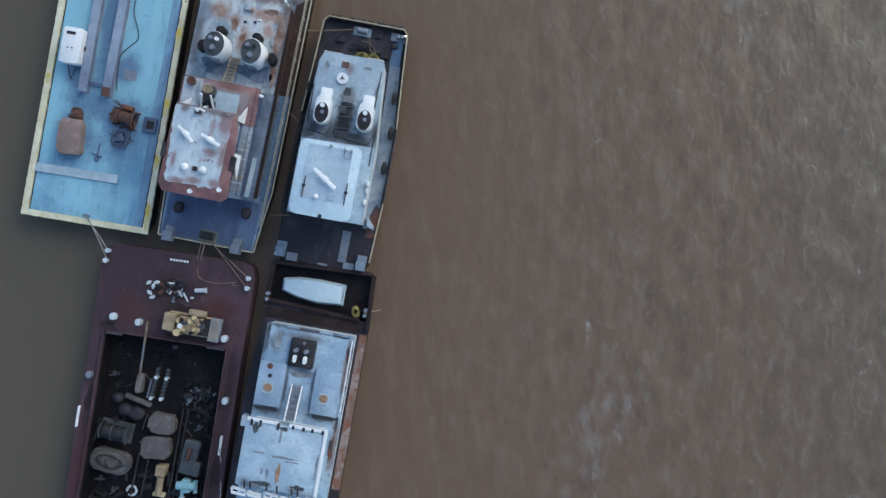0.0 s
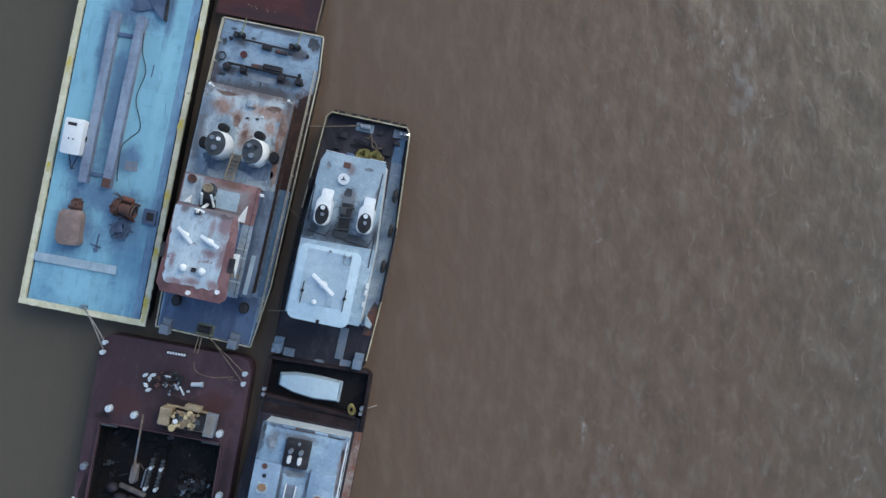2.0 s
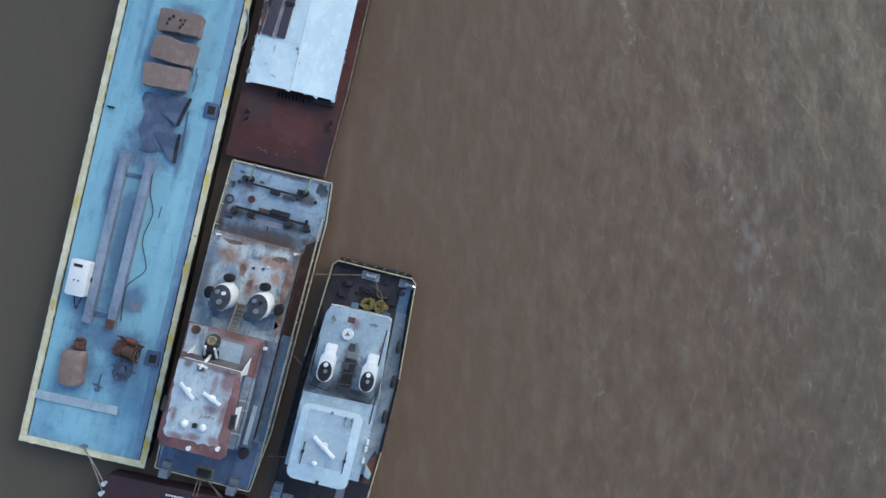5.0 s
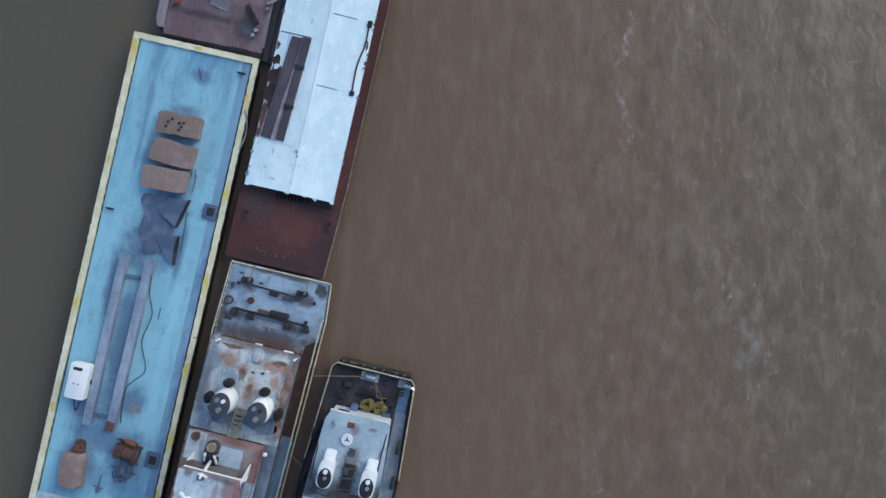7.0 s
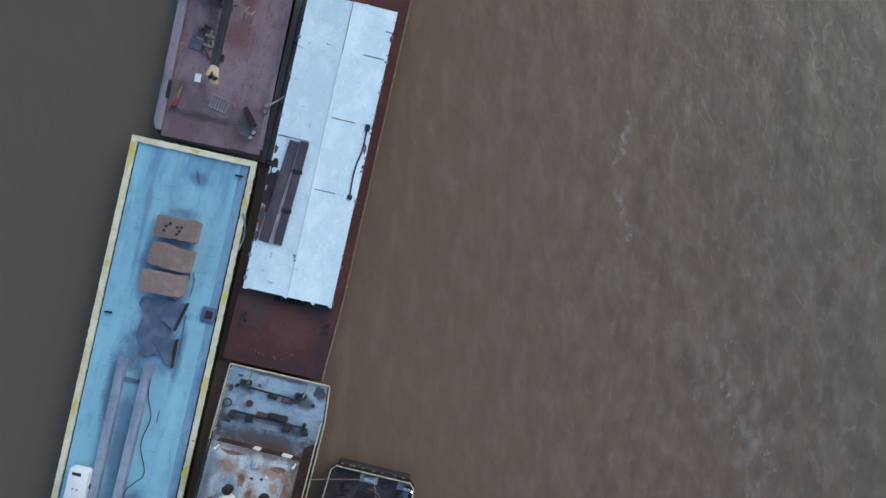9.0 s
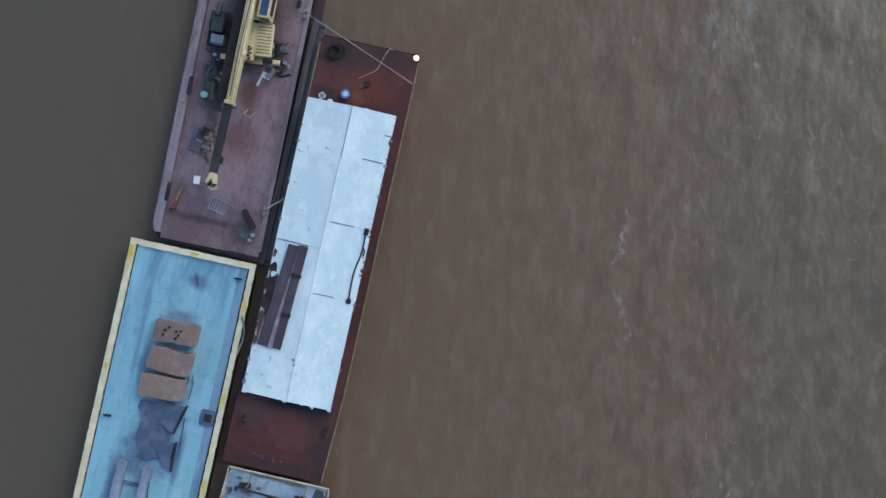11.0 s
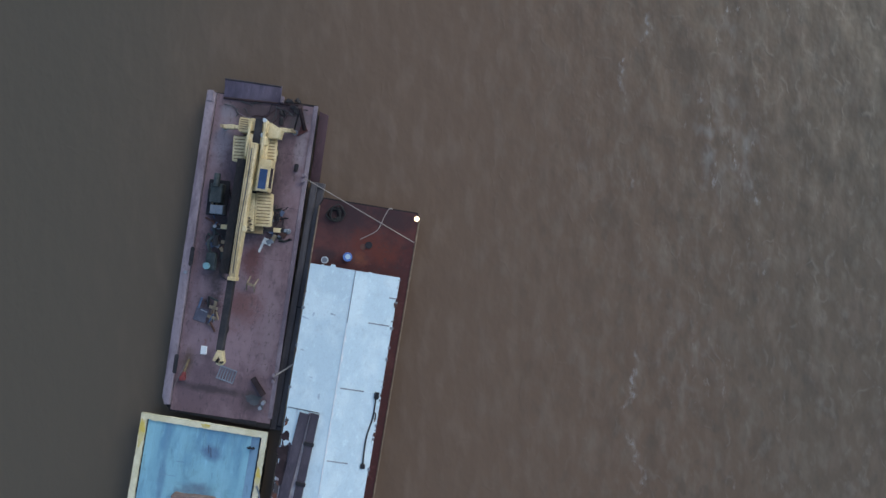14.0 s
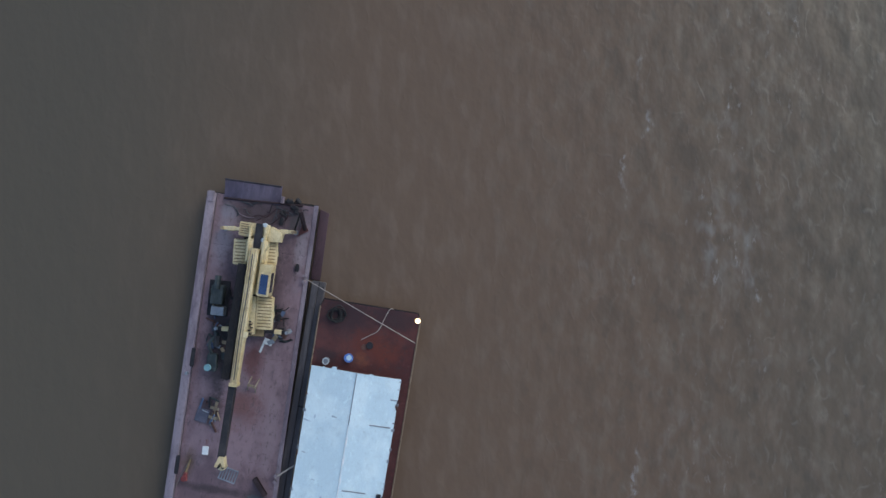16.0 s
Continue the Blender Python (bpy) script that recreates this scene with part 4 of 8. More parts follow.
# ---- long towboat between the barges ----
def long_towboat():
    b = thing("towboat", "long grey towboat with a peeling red and white pilothouse", "towboat", BERTH["long_boat"])
    plan = [(-3.5, 0), (3.52, 0), (4.0, 4.5), (4.05, 20.3), (3.75, 23.15), (-3.65, 23), (-3.78, 18), (-3.7, 5)]
    Z = 1.35
    part("hull", hull_with_rake(plan, Z, 1.5, 1.5, 23, 0), HULL, b, "black hull side")
    inner = [(x * 0.965, 0.12 + y * 0.99) for x, y in plan]
    part("deck", prism(bm_new(), inner, Z, Z + 0.012), FOREDECK, b, "worn grey blue deck")
    part("side_deck", box(bm_new(), 3.22, 3.85, 3.7, 11.6, Z + 0.01, Z + 0.025), BLUE_STAIN, b, "stained blue side deck")
    # rusty plate, darkened for the shade that lies along the house
    part("side_deck", prism(bm_new(), [(3.02, 11.6), (3.88, 11.6), (3.9, 18.9), (3.02, 18.3)], Z + 0.013, Z + 0.026), RUST_WALL, b, "rust-brown side deck with shade in its colour")
    part("stern_deck", box(bm_new(), -3.3, 3.35, 0.15, 3.6, Z + 0.01, Z + 0.03), BLUE_DARK, b, "dark blue stern deck")
    # yellow rubbing edges
    for pts in ([(4.0, 4.5), (4.05, 20.3), (3.76, 23.05)], [(3.52, 0.02), (4.0, 4.5)], [(-3.5, 0.02), (-3.7, 5), (-3.78, 18), (-3.66, 22.9)], [(-3.5, 0.02), (3.5, 0.02)]):
        part("rubbing_edge", tube(bm_new(), [(x, y, Z + 0.06) for x, y in pts], 0.06), PALE_EDGE, b, "worn yellow hull edge")
    part("bow_edge", tube(bm_new(), [(-3.64, 22.95, Z + 0.06), (3.74, 23.1, Z + 0.06)], 0.07), PALE_EDGE, b, "worn yellow hull edge")
    for x, y, rx, ry in ((3.2, 22.4, 0.35, 0.5), (-3.2, 21.3, 0.15, 0.25), (1.4, 21.35, 0.5, 0.12), (0.0, 19.2, 1.2, 0.12), (-2.9, 18.9, 0.3, 0.12), (-1.2, 21.9, 0.14, 0.1), (-2.75, 22.3, 0.2, 0.1), (0.0, 18.6, 0.06, 0.4)):
        blot(b, "oil_stain", x, y, rx, ry, Z + 0.013, SOOT, x + y, "dark oil stain on the deck")
    railing(b, [(3.8, 2.0), (3.86, 20.4)], Z, 1.0, PALE_EDGE)
    railing(b, [(-3.5, 18.2), (-3.42, 22.7)], Z, 1.0, PALE_EDGE)
    railing(b, [(-3.52, 5), (-3.58, 17.5)], Z, 1.0, DARK)
    # lower house
    HX0, HX1, HY0, HY1, HZ = -3.05, 3.0, 3.9, 17.6, 3.35
    house = part("deckhouse", prism(bm_new(), [(HX0, HY0), (HX1, HY0), (HX1, HY1), (HX0, HY1)], Z, HZ - 0.06), RUST_WALL, b, "rust-brown deckhouse walls")
    windows(house, "x", 5, 16.5, 7, HX1, Z + 1.0, Z + 1.6)
    windows(house, "x", 5, 16.5, 7, HX0, Z + 1.0, Z + 1.6)
    windows(house, "y", -2.6, 2.6, 4, HY1, Z + 1.0, Z + 1.6)
    roof = part("deckhouse_roof", prism(bm_new(), rounded(-3.2, 3.18, 11.2, 17.85, 0.15), HZ - 0.06, HZ, 0.02), GREY_RUST, b, "rust-stained grey roof, side shade painted in")
    part("side_deck_roof", prism(bm_new(), rounded(2.35, 3.2, 3.6, 11.2, 0.05), HZ - 0.06, HZ - 0.004, 0.01), SIDE_ROOF, b, "grey walkway roof")
    part("front_bracket", box(bm_new(), 0.0, 0.65, 16.7, 17.25, HZ, HZ + 0.3, bev=0.03), GREY_RUST, b)
    for x in (-2.6, 2.95):
        part("mooring_light", cyl(cyl(bm_new(), x, 17.6, HZ, HZ + 0.85, 0.06), x, 17.6, HZ + 0.85, HZ + 1.0, 0.09), WHITE, b)
    for x0, x1, mat in ((-0.4, 0.1, WHITE), (0.35, 0.8, DARK), (1.7, 2.4, WHITE), (-2.0, -1.3, DARK)):
        part("front_locker", box(bm_new(), x0, x1, 17.58, 17.7, Z + 0.3, Z + 1.0, bev=0.02), mat, b)
    for x, y in ((0.9, 16.0), (1.2, 16.2), (0.2, 15.9)):
        part("roof_fitting", box(bm_new(), x - 0.1, x + 0.1, y - 0.06, y + 0.06, HZ, HZ + 0.1, bev=0.01), WHITE if x > 1 else DARK, b)
    for x, y, rx, ry in ((2.75, 15.2, 0.3, 1.4), (2.85, 12.6, 0.22, 0.9), (-0.5, 15.6, 0.25, 0.5), (1.9, 16.9, 0.5, 0.2), (-1.6, 17.3, 0.7, 0.16), (0.25, 14.6, 0.2, 0.45)):
        blot(roof, "rust_patch", x, y, rx, ry, HZ + 0.003, ROOF_RUST, 2.3 * x + y, "brown rust patch on the roof")
    # funnels
    for x, yy, sx in ((-1.06, 13.6, -1), (1.52, 13.6, 1)):
        f = part("funnel", prism(bm_new(), oval(x, yy, 0.78, 0.98, 28), HZ, 5.2, 0.06, top=oval(x, yy, 0.7, 0.86, 28)), WHITE, b, "white oval funnel casing")
        part("funnel_top", prism(bm_new(), oval(x, yy - 0.05, 0.66, 0.8, 28), 5.18, 5.23), SOOT, f, "dark funnel top")
        part("exhaust_pipe", cyl(bm_new(), x - 0.25, yy + 0.3, 5.2, 5.55, 0.14), STEEL, f)
        part("exhaust_pipe", cyl(bm_new(), x + 0.18, yy + 0.28, 5.2, 5.5, 0.13), WHITE if sx < 0 else DARK, f)
        part("exhaust_pipe", cyl(bm_new(), x + 0.02, yy - 0.35, 5.2, 5.55, 0.17), STEEL, f)
        blot(roof, "soot_stain", x - 0.05, yy - 1.1, 1.25, 0.5, HZ + 0.003, SIDE_ROOF, 3 * x, "dark blue stain round the funnel")
        part("funnel_door", box(bm_new(), x - 0.25, x + 0.25, yy - 1.02, yy - 0.9, HZ + 0.1, HZ + 1.3, bev=0.03), STEEL, f)
        part("funnel_rim", ring(bm_new(), 0, 0, 0, 1, 0.05, 28, 6, m=Matrix.Translation((x, yy - 0.05, 5.23)) @ Matrix.Diagonal((0.67, 0.82, 1, 1))), SOOT, f)
        part("air_intake", prism(bm_new(), oval(x - 0.1, yy + 1.25, 0.36, 0.3), HZ, HZ + 0.75, 0.06), HULL, b, "black air intake")
        part("air_intake", prism(bm_new(), oval(x + sx * 1.2, yy - 0.05, 0.3, 0.42), HZ, HZ + 0.75, 0.06), HULL, b, "black air intake")
    # upper deck house
    U = 4.15
    part("upper_house", prism(bm_new(), [(-2.9, 3.7), (2.35, 3.7), (2.35, 11.1), (-2.9, 11.1)], HZ - 0.06, U - 0.05), BLUE_DARK, b)
    up = part("upper_roof", prism(bm_new(), rounded(-3.0, 2.45, 8.6, 11.3, 0.08), U - 0.05, U, 0.01), OXIDE, b, "faded red upper deck")
    part("roof_panel", box(bm_new(), -0.7, 1.1, 9.3, 10.6, U, U + 0.02), PALE_GREY, up, "grey patch panel")
    part("roof_panel", box(bm_new(), -2.9, -1.6, 9.2, 11.2, U, U + 0.015), GREY_RUST, up)
    part("upper_side_deck", prism(bm_new(), rounded(1.7, 2.45, 3.5, 8.58, 0.05), U - 0.05, U - 0.004, 0.01), GREY, b)
    for y in (5.0, 6.9):
        part("deck_beam", box(bm_new(), 1.7, 2.4, y - 0.06, y + 0.06, U, U + 0.1, bev=0.01), TAN, b)
    part("fallen_board", box(bm_new(), 2.6, 2.9, 3.8, 6.6, HZ, HZ + 0.06, rz=-1, bev=0.01), PALE_GREY, b)
    stairs(b, 0.05, 13.3, 11.3, HZ, U + 0.1, 0.62, WOOD, WOOD)
    part("vent_cowl", ring(cyl(bm_new(), -2.3, 10.9, U, U + 0.35, 0.26), -2.3, 10.9, U + 0.35, 0.26, 0.06), RUSTED, b)
    # pilothouse
    P = 5.75
    ph = part("pilothouse", prism(bm_new(), rounded(-2.15, 1.5, 3.6, 8.7, 0.2), U - 0.05, P - 0.1), WALLWHITE, b, "white pilothouse walls")
    for side, a0, a1, n, at in (("x", 4.0, 8.4, 4, 1.5), ("x", 4.0, 8.4, 4, -2.15), ("y", -1.9, 1.3, 4, 8.7), ("y", -1.9, 1.3, 4, 3.6)):
        windows(ph, side, a0, a1, n, at, U + 0.6, P - 0.25)
    top = [(1.65, 9.1), (-2.5, 9.1), (-2.62, 8.8), (-2.72, 3.6), (-2.35, 3.05), (1.75, 3.05), (2.1, 3.4), (1.9, 8.0)]
    pr = part("pilothouse_roof", prism(bm_new(), top, P - 0.1, P, 0.03), OXIDE, b, "faded red pilothouse roof")
    patch = [(x + 0.16 * noise.noise(Vector((x * 3, y * 3, 1))), y + 0.2 * noise.noise(Vector((x * 3, y * 3, 5)))) for x, y in [(-2.25 + 3.6 * i / 12, 3.8) for i in range(12)] + [(1.35, 3.8 + 5.15 * i / 14) for i in range(14)] + [(1.45 - 3.9 * i / 12, 8.95) for i in range(12)] + [(-2.58 + 0.02 * i, 8.95 - 5.15 * i / 14) for i in range(14)]]
    part("roof_coating", prism(bm_new(), patch, P, P + 0.025), ROOF_PATCH, pr, "peeling white roof coating")
    for x, y, rz in ((-1.43, 7.06, 52), (0.31, 6.96, 68)):
        s = part("radar", cyl(bm_new(), x, y, P, P + 0.3, 0.2), WHITE, b, "white radar scanner")
        part("radar_arm", box(bm_new(), x - 0.11, x + 0.11, y - 0.72, y + 0.72, P + 0.3, P + 0.42, rz=rz, bev=0.03), WHITE, s)
        part("radar_motor", box(bm_new(), x - 0.2, x + 0.2, y - 0.24, y + 0.24, P + 0.24, P + 0.36, rz=rz, bev=0.06), WHITE, s)
    for x in (-1.09, 0.18):
        part("satellite_dome", ball(cyl(bm_new(), x, 4.9, P, P + 0.2, 0.2), x, 4.9, P + 0.22, 0.27), WHITE, b)
    part("compass_box", box(bm_new(), -0.55, -0.25, 4.75, 5.05, P, P + 0.25, bev=0.03), DARK, b)
    for x, y in ((-2.75, 5.8), (1.95, 5.7)):
        part("navigation_light_board", box(bm_new(), x - 0.16, x + 0.16, y - 0.5, y + 0.5, P - 0.35, P + 0.08, bev=0.02), DARK, b)
    for x, y in ((-0.4, 3.35), (1.5, 3.8)):
        part("searchlight", cyl(bm_new(), x, y, P, P + 0.3, 0.12, 0.16), WHITE, b)
    # mast with lattice legs in front of the pilothouse
    bm = rod(rod(bm_new(), (-1.4, 9.3, U), (-1.25, 10.05, U + 0.9), 0.09), (-0.5, 9.3, U), (-0.6, 10.05, U + 0.9), 0.09)
    rod(bm, (-0.95, 9.4, U), (-0.95, 8.75, P + 0.4), 0.11)
    rod(bm, (-1.2, 8.9, P + 0.12), (-0.55, 8.8, P + 0.12), 0.08)
    part("mast", bm, WHITE, b, "white mast frame")
    part("front_rail", box(bm_new(), -2.4, 1.6, 8.98, 9.04, P - 0.62, P - 0.38, bev=0.02), WHITE, b, "white rail under the roof edge")
    part("mast_plate", box(bm_new(), -1.5, -0.4, 9.1, 9.75, U, U + 0.08, rz=8, bev=0.03), DARK, b)
    part("mast_plate", prism(bm_new(), oval(-1.0, 10.45, 0.5, 0.45), U, U + 0.06), SOOT, b)
    part("mast_block", box(bm_new(), -1.15, -0.75, 8.55, 8.85, P, P + 0.3, bev=0.05), DARK, b)
    part("mast_light", ring(cyl(bm_new(), -1.0, 10.5, U, U + 0.7, 0.2), -1.0, 10.5, U + 0.7, 0.26, 0.07), TAN, b)
    part("mast_winch", box(bm_new(), -1.2, -0.66, 9.7, 10.15, U, U + 0.7, bev=0.06), DARK, b)
    part("mast_drum", rod(bm_new(), (-1.45, 10.2, U + 0.3), (-0.5, 10.2, U + 0.3), 0.16, 12), SOOT, b)
    for x, y, l, h in ((-2.15, 9.25, 0.55, 0.7), (1.78, 8.7, 1.2, 1.1), (2.02, 6.5, -1.8, 0.9)):
        part("wing_panel", wedge(x, y, y + l, U, U + h, 0.06, -0.25), WHITE, b, "white triangular wing panel")
    part("catwalk", box(bm_new(), 1.72, 2.4, 4.0, 7.2, U + 0.02, U + 0.06, bev=0.01), STEEL, b, "grey slatted catwalk")
    pieces("catwalk_bar", box(bm_new(), 1.7, 2.42, -0.05, 0.05, 0, 0.05), PALE_GREY, b, [pose(0, y, U + 0.06) for y in (4.6, 6.3, 6.9)])
    for x, y in ((-2.75, 7.6), (-2.7, 7.2), (2.6, 10.8), (-2.6, 8.2)):
        part("deck_light", box(bm_new(), x - 0.12, x + 0.12, y - 0.1, y + 0.1, U, U + 0.35, bev=0.03), WHITE, b, "small white deck light")
    railing(b, [(2.4, 11.2), (2.42, 3.7)], U, 0.9, DARK, 1.9, (1.0,), 0.02)
    # foredeck gear
    for x in (-2.0, 2.1):
        w = part("capstan", cyl(bm_new(), x, 21.95, Z, Z + 0.55, 0.24, 0.17), DARK, b)
        part("capstan_cap", cyl(bm_new(), x, 21.95, Z + 0.55, Z + 0.62, 0.12), SOOT, w)
        part("guide_post", rod(bm_new(), (x + 0.05, 22.0, Z + 0.6), (x + 0.2, 23.1, Z + 0.75), 0.055), OLIVE, w, "faded olive guide post")
        part("capstan_motor", box(bm_new(), x - 0.6, x - 0.25, 21.7, 22.1, Z, Z + 0.35, bev=0.04), DARK, w)
    part("deck_pipe", tube(bm_new(), [(-1.9, 21.65, Z + 0.25), (1.95, 21.6, Z + 0.25)], 0.07), DARK, b)
    part("pipe_box", box(bm_new(), -0.4, 0.3, 21.25, 21.65, Z, Z + 0.4, bev=0.06), DARK, b)
    part("pipe_box", box(bm_new(), 0.6, 1.5, 21.2, 21.45, Z, Z + 0.3, bev=0.05), HALF_RUST, b)
    part("manhole_ring", ring(bm_new(), -3.15, 20.2, Z + 0.1, 0.28, 0.06), SOOT, b)
    part("red_vent_cap", cyl(cyl(bm_new(), -1.54, 20.55, Z, Z + 0.3, 0.12), -1.54, 20.55, Z + 0.3, Z + 0.4, 0.26), MAROON, b)
    part("deck_pipe", tube(bm_new(), [(-2.6, 19.75, Z + 0.3), (2.8, 19.75, Z + 0.3)], 0.09), DARK, b)
    for x in (-2.58, -1.35, 1.45, 2.76):
        part("valve", cyl(box(bm_new(), x - 0.22, x + 0.22, 19.2, 19.75, Z, Z + 0.35, bev=0.05), x, 19.45, Z + 0.35, Z + 0.65, 0.26, 0.2), DARK, b)
    part("pump", box(bm_new(), 0.0, 1.4, 19.85, 20.25, Z, Z + 0.4, bev=0.06), DARK, b)
    part("pipe_bed", box(bm_new(), -1.0, 1.1, 18.95, 19.35, Z, Z + 0.03), STEEL, b)
    part("pipe_cradle", box(bm_new(), -0.9, 1.2, 19.72, 20.1, Z, Z + 0.22, bev=0.04), HALF_RUST, b, "rusty pipe cradle")
    for x, y in ((2.95, 21.45), (-2.75, 21.55), (2.7, 19.95), (3.0, 19.35)):
        part("valve_head", cyl(box(bm_new(), x - 0.14, x + 0.1, y - 0.09, y + 0.12, Z, Z + 0.2, rz=40 * x, bev=0.03), x, y, Z + 0.2, Z + 0.4, 0.11, seg=10), DARK, b)
    # stern gear
    for x in (-2.6, 2.35):
        push_knee(b, x, 0.25, Z, STEEL)
    w = part("stern_winch", rod(bm_new(), (-0.35, 0.55, Z + 0.35), (0.5, 0.55, Z + 0.35), 0.26, 16), DARK, b)
    part("winch_frame", box(bm_new(), -0.55, 0.7, 0.15, 0.95, Z + 0.03, Z + 0.15, bev=0.02), OLIVE, w)
    part("winch_cover", box(bm_new(), -0.5, 0.65, 0.3, 0.9, Z + 0.15, Z + 0.3, bev=0.03), SOOT, w)
    for x, y in ((-2.35, 2.2), (2.5, 2.7)):
        part("deck_vent", prism(bm_new(), oval(x, y, 0.32, 0.42), Z, Z + 0.6, 0.08), DARK, b, "black deck vent")
    return Z


LZ = long_towboat()


# ---- short towboat with the rounded white roof ----
def short_towboat():
    b = thing("towboat", "short towboat with a pale rounded pilothouse roof", "towboat", BERTH["short_boat"])
    plan = [(-2.95, -0.3), (2.95, -0.3), (3.4, 0.4), (3.6, 5), (3.6, 10.5), (3.1, 17.3), (2.8, 17.65), (-2.7, 17.65), (-3.0, 17.3), (-3.35, 10.5), (-3.5, 5), (-3.4, 0.3)]
    Z = 1.4
    part("hull", hull_with_rake(plan, Z, 1.4, 1.4, 17.65, -0.3), HULL, b, "black hull side")
    part("deck", prism(bm_new(), [(x * 0.97, 0.1 + y * 0.985) for x, y in plan], Z, Z + 0.012), DARKDECK, b, "dark wet deck")
    part("side_deck", prism(bm_new(), [(2.45, 3.0), (3.4, 3.0), (3.42, 10.5), (2.95, 15.0), (2.2, 15.0), (2.45, 9)], Z + 0.01, Z + 0.03), GREY, b, "grey side deck")
    part("side_deck_rust", prism(bm_new(), [(2.7, 2.4), (3.4, 2.4), (3.42, 4.6), (3.1, 4.9), (2.8, 4.0)], Z + 0.03, Z + 0.045), HALF_RUST, b, "rusty patch of side deck")
    # bulwark round the bow
    bow = [(-3.35, 10.4), (-3.0, 17.25), (-2.7, 17.6), (2.8, 17.6), (3.1, 17.25), (3.58, 10.4), (3.58, 5), (3.38, 0.6)]
    for a, c in zip(bow, bow[1:]):
        d = Vector((c[0] - a[0], c[1] - a[1]))
        n = Vector((-d.y, d.x)).normalized() * 0.05
        h = 0.6 if a[1] > 9 else 0.15
        part("bulwark", prism(bm_new(), [(a[0] + n.x, a[1] + n.y), (a[0] - n.x, a[1] - n.y), (c[0] - n.x, c[1] - n.y), (c[0] + n.x, c[1] + n.y)], Z - 0.2, Z + h), DARKDECK, b)
    part("bulwark_cap", tube(bm_new(), [(x, y, Z + 0.64) for x, y in bow[:6]], 0.055), EDGE, b, "worn yellow bulwark cap")
    part("bulwark_cap", tube(bm_new(), [(x, y, Z + 0.2) for x, y in bow[5:]], 0.055), EDGE, b, "worn yellow hull edge")
    railing(b, [(-3.45, 3), (-3.3, 10.4)], Z, 0.95, DARK)
    part("bow_fender", box(bm_new(), -2.6, 2.7, 17.65, 17.9, 0.6, Z + 0.3, bev=0.06), RUBBER, b)
    pieces("fender_bracket", box(bm_new(), -0.1, 0.1, -0.06, 0.06, 0, 0.1, bev=0.02), OLD_ROPE, b, [pose(-2.3 + d, 17.78, Z + 0.26, 0, 0, 7 * d) for d in (0, 0.6, 0.85, 1.5, 2.3, 2.95, 3.9, 4.5)])
    # house
    H = 3.95
    plan_h = [(-2.6, 3.2), (2.5, 3.2), (2.5, 8.6), (2.05, 14.4), (1.75, 14.6), (-2.1, 14.5), (-2.35, 13.9), (-2.6, 8.4)]
    house = part("deckhouse", prism(bm_new(), plan_h, Z, H - 0.06), WALLWHITE, b)
    windows(house, "y", -1.9, 1.6, 3, 14.5, Z + 1.1, Z + 1.8)
    roof = part("deckhouse_roof", prism(bm_new(), [(x * 1.03, y + (0.06 if y > 9 else -0.06)) for x, y in plan_h], H - 0.06, H, 0.015), ROOF_SOOT, b, "pale grey sooty house roof")
    part("wing_roof", prism(bm_new(), [(-2.62, 3.16), (2.52, 3.16), (2.52, 8.55), (-2.62, 8.35)], H, H + 0.012), ROOF_WORN, b, "pale blue roof round the pilothouse")
    for x0, x1, y in ((-2.2, -0.9, 14.62), (0.9, 2.0, 14.66)):
        part("brow_board", box(bm_new(), x0, x1, y - 0.02, y + 0.02, H - 0.45, H + 0.02, bev=0.008), WHITE, b, "white brow board under the roof edge")
    part("roof_hatch", box(bm_new(), -0.8, -0.3, 13.7, 14.1, H, H + 0.06, bev=0.02), RUSTED, b)
    v = part("ring_vent", cyl(bm_new(), -0.57, 12.9, H, H + 0.22, 0.4), WHITE, b, "white round vent")
    part("vent_core", prism(bm_new(), [(-0.57 + (0.24 if i % 2 else 0.07) * math.cos(1.05 * i + 0.6), 12.9 + (0.24 if i % 2 else 0.07) * math.sin(1.05 * i + 0.6)) for i in range(6)], H + 0.22, H + 0.25), SOOT, v)
    for x, y in ((2.0, 13.8), (2.35, 9.8), (-2.45, 12.2)):
        part("roof_edge_post", rod(bm_new(), (x, y, H), (x, y - 2.6, H + 0.05), 0.04), DARK, b)
    for x, yy in ((-1.42, 10.55), (1.55, 10.55)):
        f = part("funnel", prism(bm_new(), rounded(x - 0.52, x + 0.52, yy - 1.1, yy + 0.9, 0.45), H, 4.9, 0.05), WHITE, b, "white rounded funnel casing")
        part("funnel_head", prism(bm_new(), rounded(x - 0.38, x + 0.38, yy + 0.6, yy + 1.45, 0.1), H, 4.45, 0.05), WHITE, f)
        part("funnel_top", prism(bm_new(), oval(x, yy - 0.38, 0.47, 0.7, 24), 4.88, 4.93), DARK, f, "dark funnel opening")
        part("exhaust_pipe", cyl(bm_new(), x, yy + 0.1, 4.9, 5.15, 0.15), WHITE, f)
        part("exhaust_pipe", cyl(bm_new(), x + 0.05, yy - 0.35, 4.9, 5.1, 0.13), STEEL, f)
    part("skylight_frame", tube(bm_new(), [(-2.3, 8.95, H + 0.3), (-1.0, 8.8, H + 0.3), (-0.75, 9.3, H + 0.3)], 0.04), DARK, b)
    part("skylight_frame", tube(bm_new(), [(0.25, 8.75, H + 0.3), (2.0, 8.6, H + 0.3), (2.3, 9.4, H + 0.3)], 0.04), DARK, b)
    part("engine_hatch", prism(bm_new(), rounded(-0.5, 0.5, 8.85, 9.9, 0.2), H, H + 0.1, 0.03), SOOT, b)
